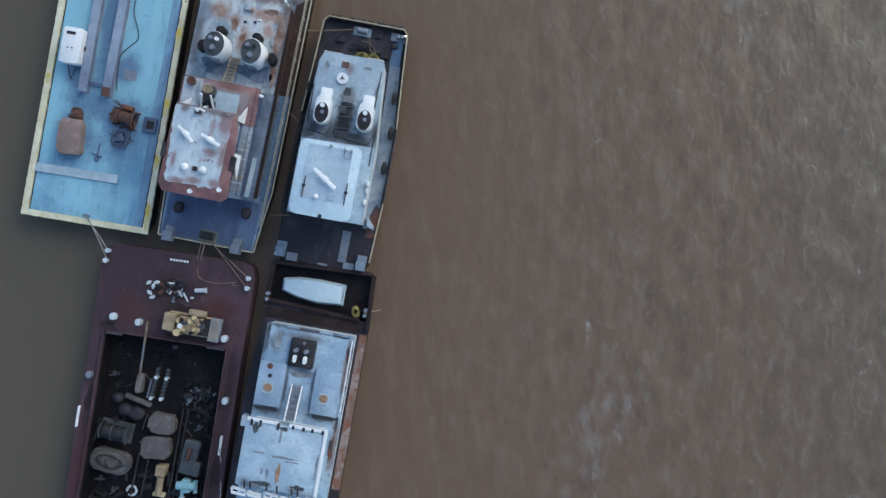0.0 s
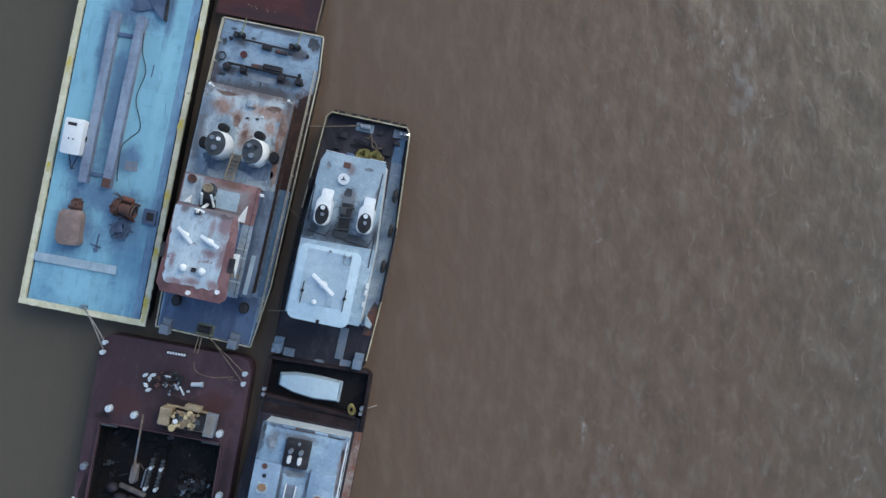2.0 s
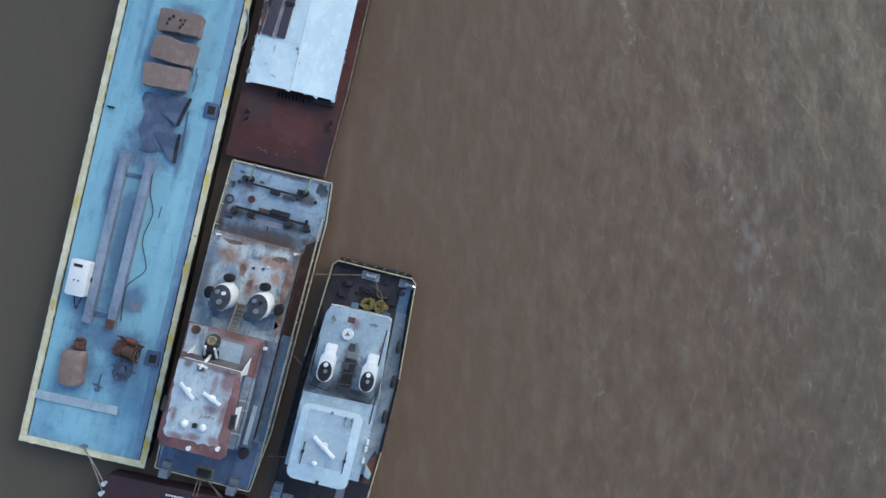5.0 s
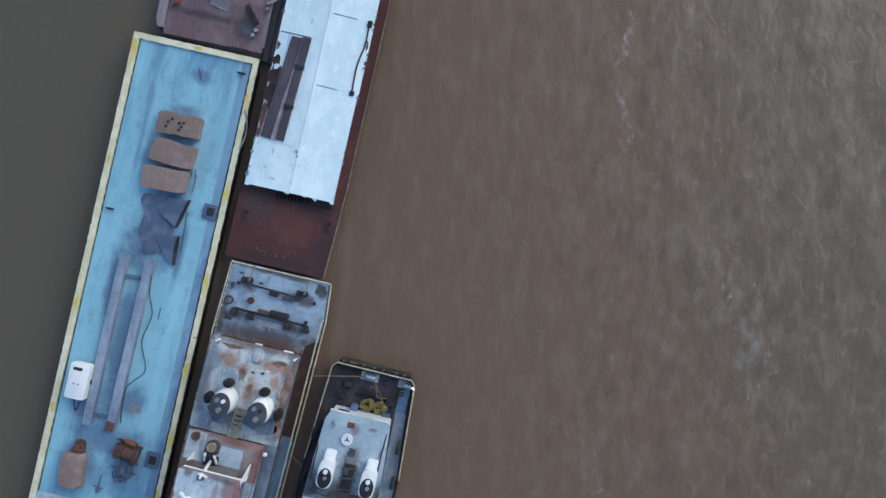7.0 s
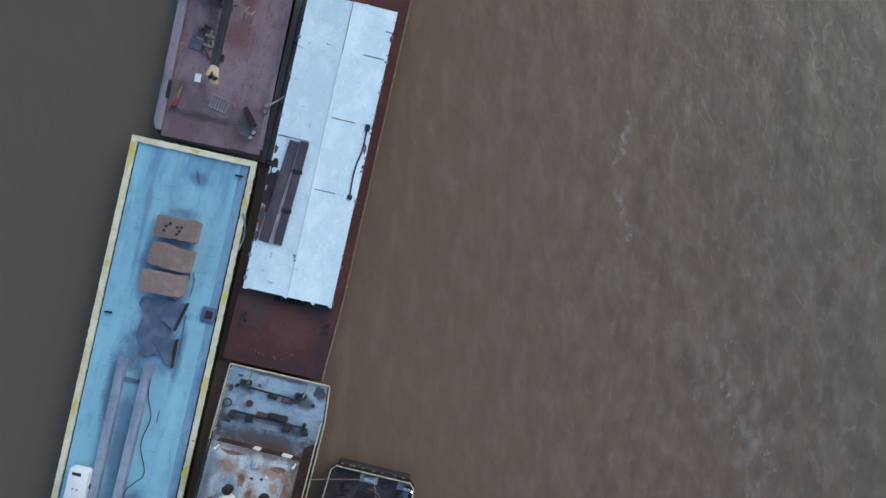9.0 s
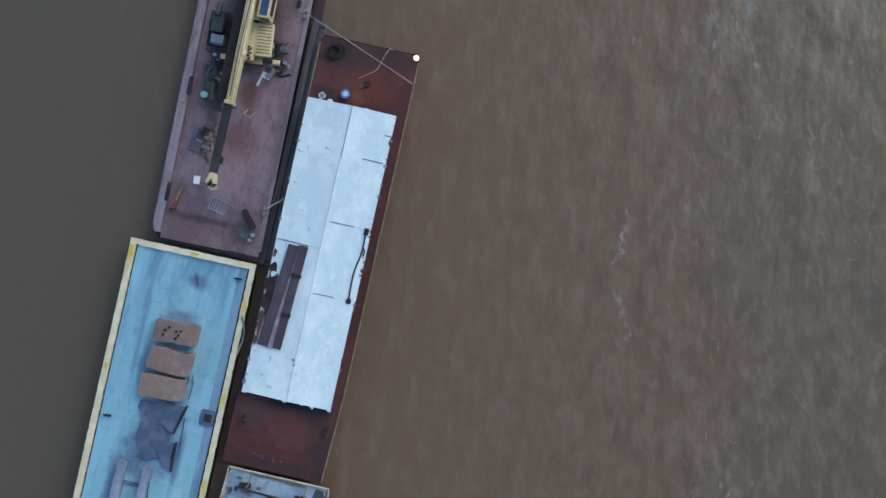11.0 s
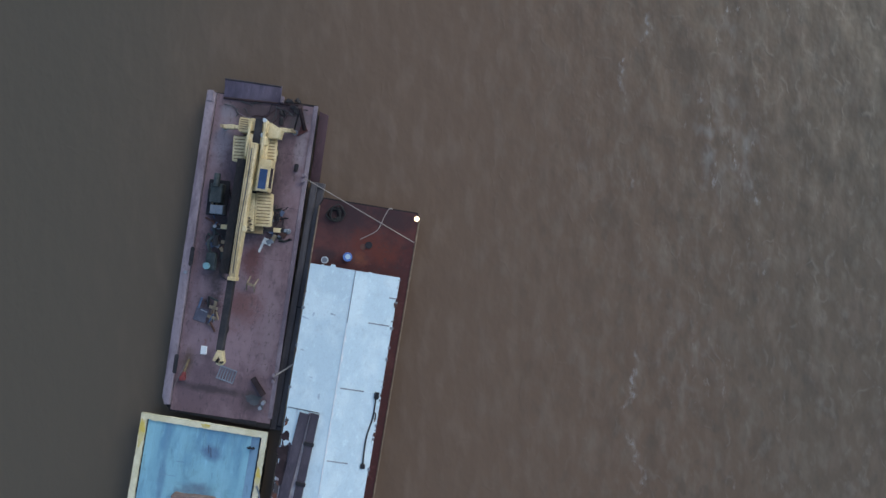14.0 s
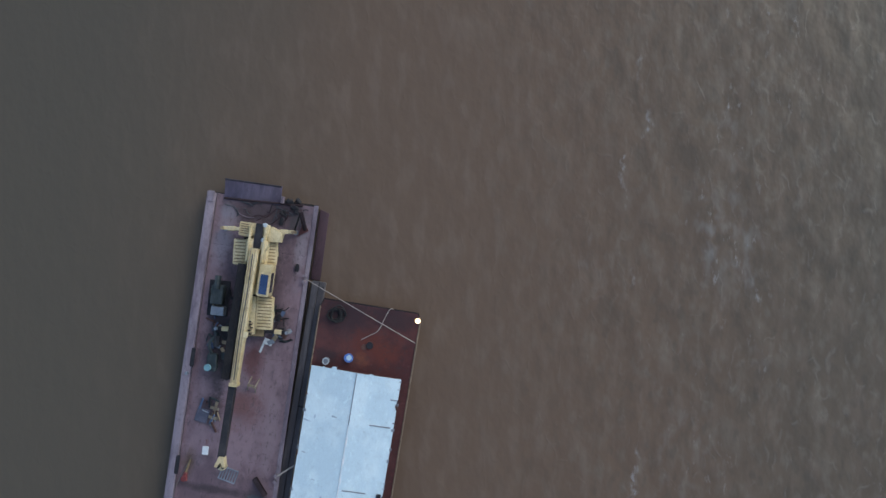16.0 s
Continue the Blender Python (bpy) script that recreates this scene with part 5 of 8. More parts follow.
    part("vent_hatch", box(bm_new(), -0.3, 0.42, 11.3, 11.75, H, H + 0.12, bev=0.03), ROOF_GRIME, b)
    part("vent_hatch", box(bm_new(), -0.35, 0.05, 10.5, 11.0, H + 0.12, H + 0.2, bev=0.03), SOOT, b)
    part("engine_skylight", prism(bm_new(), rounded(-0.3, 0.45, 9.3, 11.3, 0.1), H, H + 0.12, 0.03), DARK, b, "black sooty skylight")
    for yy in (9.4, 10.2, 10.9):
        part("skylight_pipe", rod(bm_new(), (-0.5, yy, H + 0.14), (0.6, yy + 0.15, H + 0.14), 0.05), SOOT, b)
    for x, y, rx, ry in ((0.5, 9.0, 1.1, 0.2), (-0.1, 12.0, 0.3, 0.35), (-2.0, 9.0, 0.3, 0.5), (1.0, 13.9, 0.35, 0.12), (-1.8, 13.6, 0.2, 0.3), (1.9, 12.2, 0.12, 0.6)):
        blot(roof, "soot_stain", x, y, rx, ry, H + 0.003, SOOT if y < 12.1 else ROOF_GRIME, 1.7 * x + y, "sooty stain on the roof")
    # pilothouse
    P = 6.25
    ph = part("pilothouse", prism(bm_new(), rounded(-1.85, 1.65, 3.5, 7.7, 0.2), H - 0.05, P - 0.12), WALLWHITE, b, "white pilothouse walls")
    for side, a0, a1, n, at in (("x", 3.8, 7.4, 3, 1.65), ("x", 3.8, 7.4, 3, -1.85), ("y", -1.6, 1.4, 3, 7.7), ("y", -1.6, 1.4, 3, 3.5)):
        windows(ph, side, a0, a1, n, at, H + 1.0, P - 0.4)
    pr = part("pilothouse_roof", prism(bm_new(), rounded(-2.15, 2.0, 3.02, 8.1, 0.5), P - 0.12, P, 0.05), PALE, b, "pale rounded pilothouse roof")
    part("roof_panel", prism(bm_new(), rounded(-1.6, 1.4, 4.2, 7.8, 0.12), P, P + 0.03), ROOF_INNER, pr, "greyer roof panel")
    r = part("radar", cyl(bm_new(), -0.09, 5.6, P, P + 0.3, 0.25), WHITE, b, "white radar scanner")
    part("radar_arm", box(bm_new(), -0.13, 0.13, -0.98, 0.98, 0, 0.14, bev=0.04), WHITE, r, "", pose(-0.09, 5.6, P + 0.3, 0, 0, 56.5))
    part("satellite_dome", ball(cyl(bm_new(), -0.48, 4.35, P, P + 0.15, 0.12), -0.48, 4.35, P + 0.2, 0.19), WHITE, b)
    part("roof_hatch", box(bm_new(), 0.25, 0.7, 4.25, 4.7, P + 0.03, P + 0.08, bev=0.02), PALE_GREY, b)
    for x in (-1.4, 1.45):
        hk = part("horn_bracket", rod(bm_new(), (x, 4.1, P + 0.1), (x, 5.6, P + 0.1), 0.035), DARK, b)
        part("horn", cyl(bm_new(), x, 4.95, P, P + 0.25, 0.11), DARK, hk)
    part("roof_light", box(bm_new(), -0.1, 0.12, 3.0, 3.25, P, P + 0.12, bev=0.02), DARK, b)
    for x, y in ((-0.1, 7.85), (0.9, 7.7), (1.3, 7.7)):
        part("searchlight", cyl(bm_new(), x, y, P, P + 0.2, 0.1), STEEL, b)
    part("roof_frame", tube(bm_new(), [(0.85, 7.9, P + 0.2), (0.9, 7.2, P + 0.2), (1.35, 7.2, P + 0.2), (1.32, 7.9, P + 0.2)], 0.03), STEEL, b)
    for y, c in ((5.5, WHITE), (6.0, WHITE), (4.7, WHITE)):
        part("life_float", box(bm_new(), 2.45, 2.65, y - 0.18, y + 0.18, H, H + 0.3, bev=0.04), c, b)
    # aft deck gear
    for x in (-3.0, 2.85):
        push_knee(b, x, 0.5, Z, GREY)
    for x in (-2.2, 1.95):
        part("stern_plate", box(bm_new(), x - 0.4, x + 0.4, -0.25, 0.35, Z, Z + 0.08, bev=0.02), STEEL, b)
    part("tow_post", cyl(box(bm_new(), 1.1, 1.7, 0.3, 2.6, Z, Z + 0.06), 1.4, 0.8, Z, Z + 0.7, 0.12), STEEL, b)
    part("side_board", prism(bm_new(), [(2.75, 3.8), (3.25, 3.25), (3.2, 3.0), (2.8, 3.15)], Z + 0.05, Z + 0.9), PALE_GREY, b)
    part("stern_cleat", box(rod(bm_new(), (-0.25, -0.1, Z + 0.25), (0.45, -0.1, Z + 0.25), 0.07), -0.1, 0.3, -0.2, 0.0, Z, Z + 0.25), STEEL, b)
    # bow gear
    c = part("bow_winch", box(bm_new(), -0.55, 0.25, 16.85, 17.3, Z, Z + 0.4, bev=0.05), STEEL, b)
    part("winch_drum", rod(bm_new(), (-0.5, 17.05, Z + 0.45), (0.2, 17.05, Z + 0.45), 0.16, 12), STEEL, c)
    part("bow_bitt", cyl(cyl(bm_new(), 2.5, 17.1, Z, Z + 0.6, 0.12), 2.8, 17.1, Z, Z + 0.6, 0.12), STEEL, b)
    lm = part("bow_lamp", rod(bm_new(), (3.02, 17.1, Z), (3.02, 17.1, Z + 0.8), 0.05), STEEL, b)
    part("lamp_bulb", ball(bm_new(), 3.02, 17.1, Z + 0.86, 0.06), LAMP_WHITE, lm, "lit white lamp")
    part("winch_tray", box(bm_new(), -0.85, 0.45, 16.75, 17.35, Z, Z + 0.06, bev=0.02), PALE_GREY, b)
    part("bow_plate", box(bm_new(), 1.9, 3.0, 16.8, 17.4, Z, Z + 0.05, bev=0.02), STEEL, b)
    part("house_side_stain", prism(bm_new(), [(2.15, 15.0), (2.9, 15.0), (2.85, 16.9), (2.2, 16.6)], Z + 0.012, Z + 0.02), BLUE_STAIN, b, "blue stained patch of deck")
    part("front_step", box(bm_new(), -1.0, -0.5, 14.55, 14.95, Z, Z + 0.9, bev=0.03), BLUE_DARK, b)
    part("front_step", box(bm_new(), 1.3, 1.85, 14.5, 14.8, Z, Z + 0.7, bev=0.03), BLUE_DARK, b)
    # loose lines on the bow
    bm = bm_new()
    rng = random.Random(9)
    for k in range(3):
        tube(bm, smooth_path([(0.2 + rng.uniform(-0.3, 0.3) + 0.35 * i, 16.5 - 0.3 * i + rng.uniform(-0.4, 0.4), 0.04 + 0.05 * k) for i in range(5)], 5), 0.035)
    single("loose_line", bm, OLD_ROPE, "loose brown line thrown over the bow deck", "rope", on("short_boat", 0, 0, Z + 0.02))
    bm = bm_new()
    for k in range(12):
        cx = (0.42 if k % 2 else -0.4) + rng.uniform(-0.15, 0.15)
        tube(bm, smooth_path([(cx * 1.15 + rng.uniform(0.2, 0.5) * math.cos(a), rng.uniform(0.15, 0.4) * math.sin(a) + rng.uniform(-0.1, 0.1), 0.05 + 0.04 * k) for a in [1.1 * i for i in range(13)]], 4), 0.045)
    single("coiled_line", bm, YELLOW_ROPE, "coils of yellow line on the foredeck", "rope", on("short_boat", 0.55, 15.05, Z + 0.02))
    for a, c, sag in (((-4.3, 16.2, Z + 0.7), (-0.35, 17.1, Z + 0.55), 0.15), ((-4.2, 10.2, Z + 0.5), (-3.3, 9.6, Z + 0.5), 0.1), ((-4.25, 2.7, Z + 0.3), (-2.95, 2.95, Z + 0.25), 0.1)):
        single("mooring_rope", tube(bm_new(), sagging(a, c, sag), 0.04), OLD_ROPE, "brown mooring rope between two towboats", "rope", BERTH["short_boat"], "mooring ropes")
    bm = bm_new()
    for k in range(4):
        tube(bm, smooth_path([(rng.uniform(-1.2, 1.4), 15.3 + rng.uniform(-0.4, 1.2), 0.03 + 0.03 * k) for i in range(4)], 5), 0.03)
    single("loose_line", bm, DARK, "dark wire lying over the bow deck", "wire", on("short_boat", 0, 0, Z + 0.02))
    for x, y, w in ((-1.6, 16.2, 0.3), (1.7, 15.6, 0.35), (-1.9, 15.3, 0.25), (2.3, 16.4, 0.22), (1.0, 16.9, 0.2)):
        part("deck_locker", box(bm_new(), x - w, x + w, y - w * 0.7, y + w * 0.7, Z, Z + 0.3, bev=0.03), DARK, b)
    for y in (10.1, 7.5, 12.6):
        tyre(on("short_boat", 3.2 if y < 12 else 3.0, y, Z + 0.5))
    for y in (9.0, 12.3, 6.0):
        tyre(on("short_boat", -3.1, y, Z + 0.5))


short_towboat()


# ---- towboat with the skiff well ----
def skiff_towboat():
    b = thing("towboat", "rusty pale blue towboat with a dark well in its bow", "towboat", BERTH["skiff_boat"])
    plan = [(-4.1, -23), (4.05, -23), (4.05, -4), (3.85, 0.1), (3.5, 0.35), (-3.2, 0.15), (-3.55, -0.2), (-3.6, -4.5), (-4.05, -9)]
    Z = 1.3
    part("hull", hull_with_rake(plan, Z - 0.5, 1.2, 1.2, 0.2, -23), HULL, b, "black hull side")
    part("well_deck", prism(bm_new(), [(x * 0.97, y - 0.1) for x, y in plan], Z - 0.5, Z - 0.48), HOLD, b, "black well deck")
    part("main_deck", prism(bm_new(), [(-3.95, -22.9), (4.0, -22.9), (4.0, -3.3), (-3.5, -3.0), (-3.6, -5), (-3.95, -9)], Z - 0.48, Z), DARKDECK, b)
    part("rusty_side_deck", prism(bm_new(), [(3.45, -15.5), (4.04, -15.5), (4.04, -4.2), (3.5, -4.2)], Z, Z + 0.015), SIDE_RUST, b, "patchy rusty side deck")
    for pts in ([(-3.5, -0.1), (3.6, 0.2)], [(3.8, 0.1), (3.95, -4)], [(-3.5, -0.1), (-3.5, -3.2)], [(-3.3, -2.85), (3.3, -3.2)]):
        (x0, y0), (x1, y1) = pts
        d = Vector((x1 - x0, y1 - y0)).normalized()
        n = Vector((-d.y, d.x)) * 0.14
        part("well_bulwark", prism(bm_new(), [(x0 + n.x, y0 + n.y), (x0 - n.x, y0 - n.y), (x1 - n.x, y1 - n.y), (x1 + n.x, y1 + n.y)], Z - 0.5, Z + 0.3, 0.03), WELL, b)
    part("well_coaming", box(bm_new(), -3.4, 3.5, -4.1, -3.35, Z, Z + 0.08, bev=0.02), WELL, b)
    # house
    H = 3.6
    house = part("deckhouse", prism(bm_new(), [(-2.65, -17.5), (3.3, -17.5), (3.3, -4.3), (-2.65, -4.3)], Z, H - 0.06), WALLWHITE, b)
    windows(house, "x", -16, -5, 6, 3.3, Z + 1.0, Z + 1.7)
    roof = part("deckhouse_roof", prism(bm_new(), rounded(-2.75, 3.42, -17.6, -4.2, 0.08), H - 0.06, H, 0.015), HOUSE_BLUE, b, "grimy blue house roof")
    for i in range(5):
        part("roof_edge_scrape", box(bm_new(), -2.5 + i * 1.15, -1.6 + i * 1.15, -4.36, -4.22, H, H + 0.05, bev=0.01), HATCHBLUE if i % 2 else HOUSE_BLUE, roof)
    # roof grime, and strips of painted shade beside and behind the hatch boxes
    for i, (x, y, rx, ry, mat) in enumerate(((-1.75, -5.4, 0.28, 0.5, ROOF_GRIME), (-2.55, -4.8, 0.14, 0.5, SOOT), (0.1, -4.35, 1.1, 0.09, HALF_RUST), (2.6, -4.4, 0.6, 0.1, SOOT), (-1.75, -10.15, 0.9, 0.14, SOOT), (2.15, -10.1, 0.85, 0.16, SOOT), (0.05, -7.4, 0.7, 0.22, ROOF_GRIME), (3.1, -12.2, 0.16, 0.9, HALF_RUST), (3.2, -10.4, 0.1, 0.6, SOOT), (-2.6, -7.4, 0.08, 0.6, HALF_RUST), (1.1, -8.4, 0.1, 0.9, ROOF_GRIME), (3.15, -5.5, 0.12, 0.5, HALF_RUST))):
        blot(roof, "grime_patch", x, y, rx, ry, H + 0.002, mat, 3.7 * i, "dark patch on the roof, grime and painted shade")
    part("roof_rail", rod(bm_new(), (3.3, -4.5, H + 0.12), (3.3, -9.5, H + 0.12), 0.05), WHITE, b)
    for y in (-5.2, -6.5, -7.8, -9.0):
        part("roof_clip", box(bm_new(), 3.25, 3.42, y - 0.1, y + 0.1, H, H + 0.12, bev=0.02), DARK, b)
    e = part("engine_casing", prism(bm_new(), rounded(-0.86, 0.92, -6.95, -4.95, 0.15), H, H + 0.3, 0.05), DARK, b, "black exhaust casing")
    for x in (-0.36, 0.35):
        part("exhaust_pipe", cyl(bm_new(), x, -5.75, H + 0.3, H + 0.85, 0.15), STEEL, e)
        part("exhaust_elbow", prism(bm_new(), rounded(x - 0.16, x + 0.1, -6.62, -6.1, 0.1), H + 0.3, H + 0.62, 0.03), WHITE, e)
    part("exhaust_pipe", cyl(bm_new(), 0.1, -5.2, H + 0.3, H + 0.6, 0.1), STEEL, e)
    for x0, x1, hy, hx in ((-2.66, -0.86, -8.66, -1.86), (1.25, 3.0, -8.77, 2.06)):
        bx = part("raised_hatch", prism(bm_new(), rounded(x0, x1, -9.88, -6.86, 0.08), H, H + 0.42, 0.03), HATCHBLUE, b, "raised chalky blue hatch box")
        part("hatch_vent", box(bm_new(), hx - 0.36, hx + 0.36, hy - 0.38, hy + 0.38, H + 0.42, H + 0.5, bev=0.03), PALE_GREY, bx)
        part("rusty_lid", prism(bm_new(), oval(hx, hy + 0.05, 0.3, 0.27), H + 0.5, H + 0.53, 0.01), LID_RUST, bx)
    part("hatch_rust", cyl(bm_new(), -1.95, -7.15, H + 0.42, H + 0.46, 0.2), RUSTED, b)
    part("hatch_rust", cyl(bm_new(), -1.85, -7.8, H + 0.42, H + 0.48, 0.14), DARK, b)
    stairs(b, 0.05, -8.2, -10.6, H + 0.05, H + 0.75, 0.7, STEEL, WHITE)
    part("stair_plate", prism(bm_new(), [(-0.26, -10.5), (0.36, -10.5), (0.36, -8.2), (-0.26, -8.2)], H, H + 0.06), STEEL, b)
    P = 5.6
    ph = part("pilothouse", prism(bm_new(), rounded(-2.35, 2.55, -14.8, -10.75, 0.15), H - 0.05, P - 0.1), WALLWHITE, b, "white pilothouse walls")
    windows(ph, "x", -14.5, -11, 3, 2.55, H + 0.8, P - 0.35)
    windows(ph, "y", -2.1, 2.3, 4, -10.75, H + 0.8, P - 0.35)
    pr = part("pilothouse_roof", prism(bm_new(), rounded(-2.6, 2.95, -15.05, -10.45, 0.1), P - 0.1, P, 0.03), ROOF_WORN, b, "pale pilothouse roof with grime")
    part("roof_edge", box(bm_new(), -2.55, -0.4, -10.7, -10.46, P, P + 0.08, bev=0.02), WHITE, pr)
    part("roof_edge", box(bm_new(), 0.3, 2.9, -10.7, -10.46, P, P + 0.08, bev=0.02), WHITE, pr)
    part("roof_edge", box(bm_new(), 2.7, 2.93, -15.0, -10.64, P, P + 0.08, bev=0.02), WHITE, pr)
    for i, x in enumerate((-2.2, -1.6, -0.4, 0.6, 1.3, 1.9, 2.6)):
        part("roof_clip", box(bm_new(), x - 0.08, x + 0.08, -10.8 if i > 2 else -11.0, -10.55, P, P + 0.12, bev=0.02), DARK, pr)
    for i, (x, y, rx, ry, mat) in enumerate(((0.12, -13.9, 0.18, 0.55, LID_RUST), (-1.9, -11.1, 0.22, 0.35, SOOT), (0.0, -10.9, 0.3, 0.12, SOOT), (1.6, -14.6, 0.5, 0.14, SOOT), (-0.8, -14.7, 0.6, 0.16, SOOT), (0.3, -12.8, 1.1, 0.08, ROOF_GRIME), (-0.6, -14.0, 0.1, 0.3, ROOF_GRIME), (2.55, -13.0, 0.07, 0.9, ROOF_GRIME))):
        blot(pr, "grime_patch", x, y, rx, ry, P + 0.002, mat, 2.1 * i, "dark patch on the roof, grime and painted shade")
    for x, y, w, l in ((-1.0, -13.9, 0.14, 0.4), (-0.15, -11.4, 0.16, 0.9), (-1.4, -12.7, 0.8, 0.12), (0.9, -13.0, 0.9, 0.1)):
        part("roof_seam", box(bm_new(), x - w / 2, x + w / 2, y - l / 2, y + l / 2, P, P + 0.012), STEEL, pr)
    # white rail frames behind the roof
    for i in range(5):
        x, d = -2.3 + i * 1.1, 0.12 * (i % 2)
        fr = part("rail_frame", tube(bm_new(), [(x - 0.5, -15.35 - d, P - 0.3), (x + 0.42, -15.45 - d, P - 0.3), (x + 0.45, -15.75, P - 0.3), (x - 0.45, -15.7, P - 0.3), (x - 0.5, -15.35 - d, P - 0.3)], 0.11), WHITE, b, "white painted rail frame")
        part("frame_post", box(bm_new(), x - 0.08, x + 0.08, -15.62, -15.46, H, P - 0.3, bev=0.02), WHITE, fr)
    for x in (-2.0, -1.6, -0.5, 0.2, 1.2, 1.6):
        part("roof_antenna", rod(bm_new(), (x, -14.7, P), (x + 0.1, -15.1, P + 0.2), 0.06), DARK, b)
    for x in (3.65, -3.47):
        part("bitt", cyl(cyl(bm_new(), x, -2.4, Z, Z + 0.6, 0.13), x, -2.8, Z, Z + 0.6, 0.13), STEEL, b)
    part("side_locker", box(bm_new(), -3.7, -3.3, -12.0, -11.2, Z, Z + 0.7, bev=0.05), WHITE, b)
    # the skiff
    s = thing("skiff", "pale blue upturned skiff lying in the dark bow well", "boat", on("skiff_boat", 0, 0, Z - 0.47, 0))
    low = [(-2.7, -2.05), (-2.72, -1.1), (-1.6, -0.88), (0, -0.8), (1.85, -0.85), (1.9, -2.45), (0, -2.62), (-1.6, -2.42)]
    topp = [(-2.5, -1.95), (-2.5, -1.25), (-1.5, -1.05), (0, -0.98), (1.7, -1.02), (1.72, -2.28), (0, -2.42), (-1.5, -2.25)]
    part("skiff_hull", prism(bm_new(), low, 0.05, 0.6, 0.06, top=topp), PALE, s)
    part("keel", box(bm_new(), -2.3, 1.6, -1.69, -1.64, 0.6, 0.62), PALE, s)
    part("transom", box(bm_new(), 1.82, 1.92, -2.4, -0.9, 0.02, 0.45, bev=0.02), PALE_GREY, s)
    bm = bm_new()
    for k in range(5):
        ring(bm, 0, 0, 0, 1, 0.16, 18, 6, m=pose(0.07 * (k % 3) - 0.07, 0.08 * (k % 2), 0.05 + 0.06 * k, 0, 0, 15) @ Matrix.Diagonal((0.2, 0.36 - 0.03 * k, 0.35, 1)))
    single("coiled_line", bm, YELLOW_ROPE, "coil of yellow line beside the bow bitts", "rope", on("skiff_boat", 2.97, -2.65, Z + 0.3))
    bm = tube(bm_new(), sagging((3.6, -2.6, Z + 0.5), (4.6, -2.3, 0.05), 0.1), 0.04)
    single("mooring_rope", bm, ROPE, "short pale line hanging over the side", "rope", BERTH["skiff_boat"])


skiff_towboat()


# ---- open hopper barge full of machinery ----
def hopper_barge():
    b = thing("hopper_barge", "dull purple open hopper barge full of machinery", "barge", BERTH["hopper"])
    Z = 1.65
    outer = [(-5.5, -42), (5.5, -42), (5.5, -1.0), (5.2, -0.2), (4.6, 0.0), (-4.9, 0.0), (-5.5, -0.5)]
    IX0, IX1, IY = -4.45, 4.3, -6.3
    FLOOR = 0.08
    part("bottom", prism(bm_new(), outer, -1.2, FLOOR), HOLD, b, "black oily hold floor with shade in its colour")
    fore = [(-5.5, IY), (5.5, IY), (5.5, -1.0), (5.2, -0.2), (4.6, 0.0), (-4.9, 0.0), (-5.5, -0.5)]
    part("fore_deck", prism(bm_new(), fore, FLOOR, Z), PURPLE, b)
    part("side_deck", prism(bm_new(), [(-5.5, -42), (IX0, -42), (IX0, IY), (-5.5, IY)], FLOOR, Z - 0.002), PURPLE, b)
    part("side_deck", prism(bm_new(), [(IX1, -42), (5.5, -42), (5.5, IY), (IX1, IY)], FLOOR, Z - 0.002), PURPLE, b)
    part("aft_deck", prism(bm_new(), [(IX0, -42), (IX1, -42), (IX1, -40), (IX0, -40)], FLOOR, Z - 0.004), PURPLE, b)
    for x in (IX0 - 0.08, IX1 + 0.08):
        part("coaming", box(bm_new(), x - 0.06, x + 0.06, -40, IY, Z - 0.05, Z + 0.25, bev=0.02), PURPLE, b, "purple hold coaming")
    part("coaming", box(bm_new(), IX0, IX1, IY - 0.06, IY + 0.06, Z - 0.05, Z + 0.2, bev=0.02), PURPLE, b)
    for x0, x1 in ((-4.4, -3.2), (2.9, 4.2)):
        part("coaming_lip", box(bm_new(), x0, x1, IY - 0.2, IY - 0.07, Z + 0.05, Z + 0.18, bev=0.02), SOOT, b)
    part("deck_patch", box(bm_new(), -3.75, -0.4, -5.7, -3.25, Z, Z + 0.008), PURPLE, b, "darker deck patch")
    # thin dark sheets added over the purple walls to shade the hold
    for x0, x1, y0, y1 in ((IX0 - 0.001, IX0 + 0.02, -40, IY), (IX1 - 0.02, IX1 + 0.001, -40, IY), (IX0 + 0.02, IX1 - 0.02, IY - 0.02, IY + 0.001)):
        part("hold_lining", box(bm_new(), x0, x1, y0, y1, FLOOR, Z - 0.06), HALF_RUST if x0 > 0 else HOLD, b, "thin dark sheet added as shade on the hold side")
    for i, (x, y, rx, ry) in enumerate(((-0.3, -2.8, 1.2, 0.7), (0.6, -4.1, 1.0, 0.5), (1.9, -5.9, 1.8, 0.25), (-4.4, -5.9, 0.5, 0.3), (-4.9, -12.0, 0.3, 1.8), (4.9, -16.0, 0.35, 2.5))):
        blot(b, "oil_stain", x, y, rx, ry, Z + 0.009, OILED, 2.9 * i, "dark oil stain on the deck")
    for x, y in ((-5.1, -0.61), (-5.14, -1.33), (5.17, -1.1), (5.19, -1.82)):
        bollard(b, x, y, Z, 0.4, 0.13, WALLWHITE)
    for x, y in ((-3.97, -5.2), (-2.11, -5.34), (4.14, -5.6), (4.88, -9.97), (-5.0, -9.54)):
        bm = prism(bm_new(), rounded(-0.2, 0.2, -0.24, 0.24, 0.14), 0, 0.55, 0.08)
        part("deck_vent", bm, WALLWHITE if x > -5 else STEEL, b, "", pose(x, y, Z))
    nb = part("number_board", box(bm_new(), -0.8, 0.8, -0.75, -0.4, Z, Z + 0.03, bev=0.005), DARK, b, "dark name plate with illegible white marks")
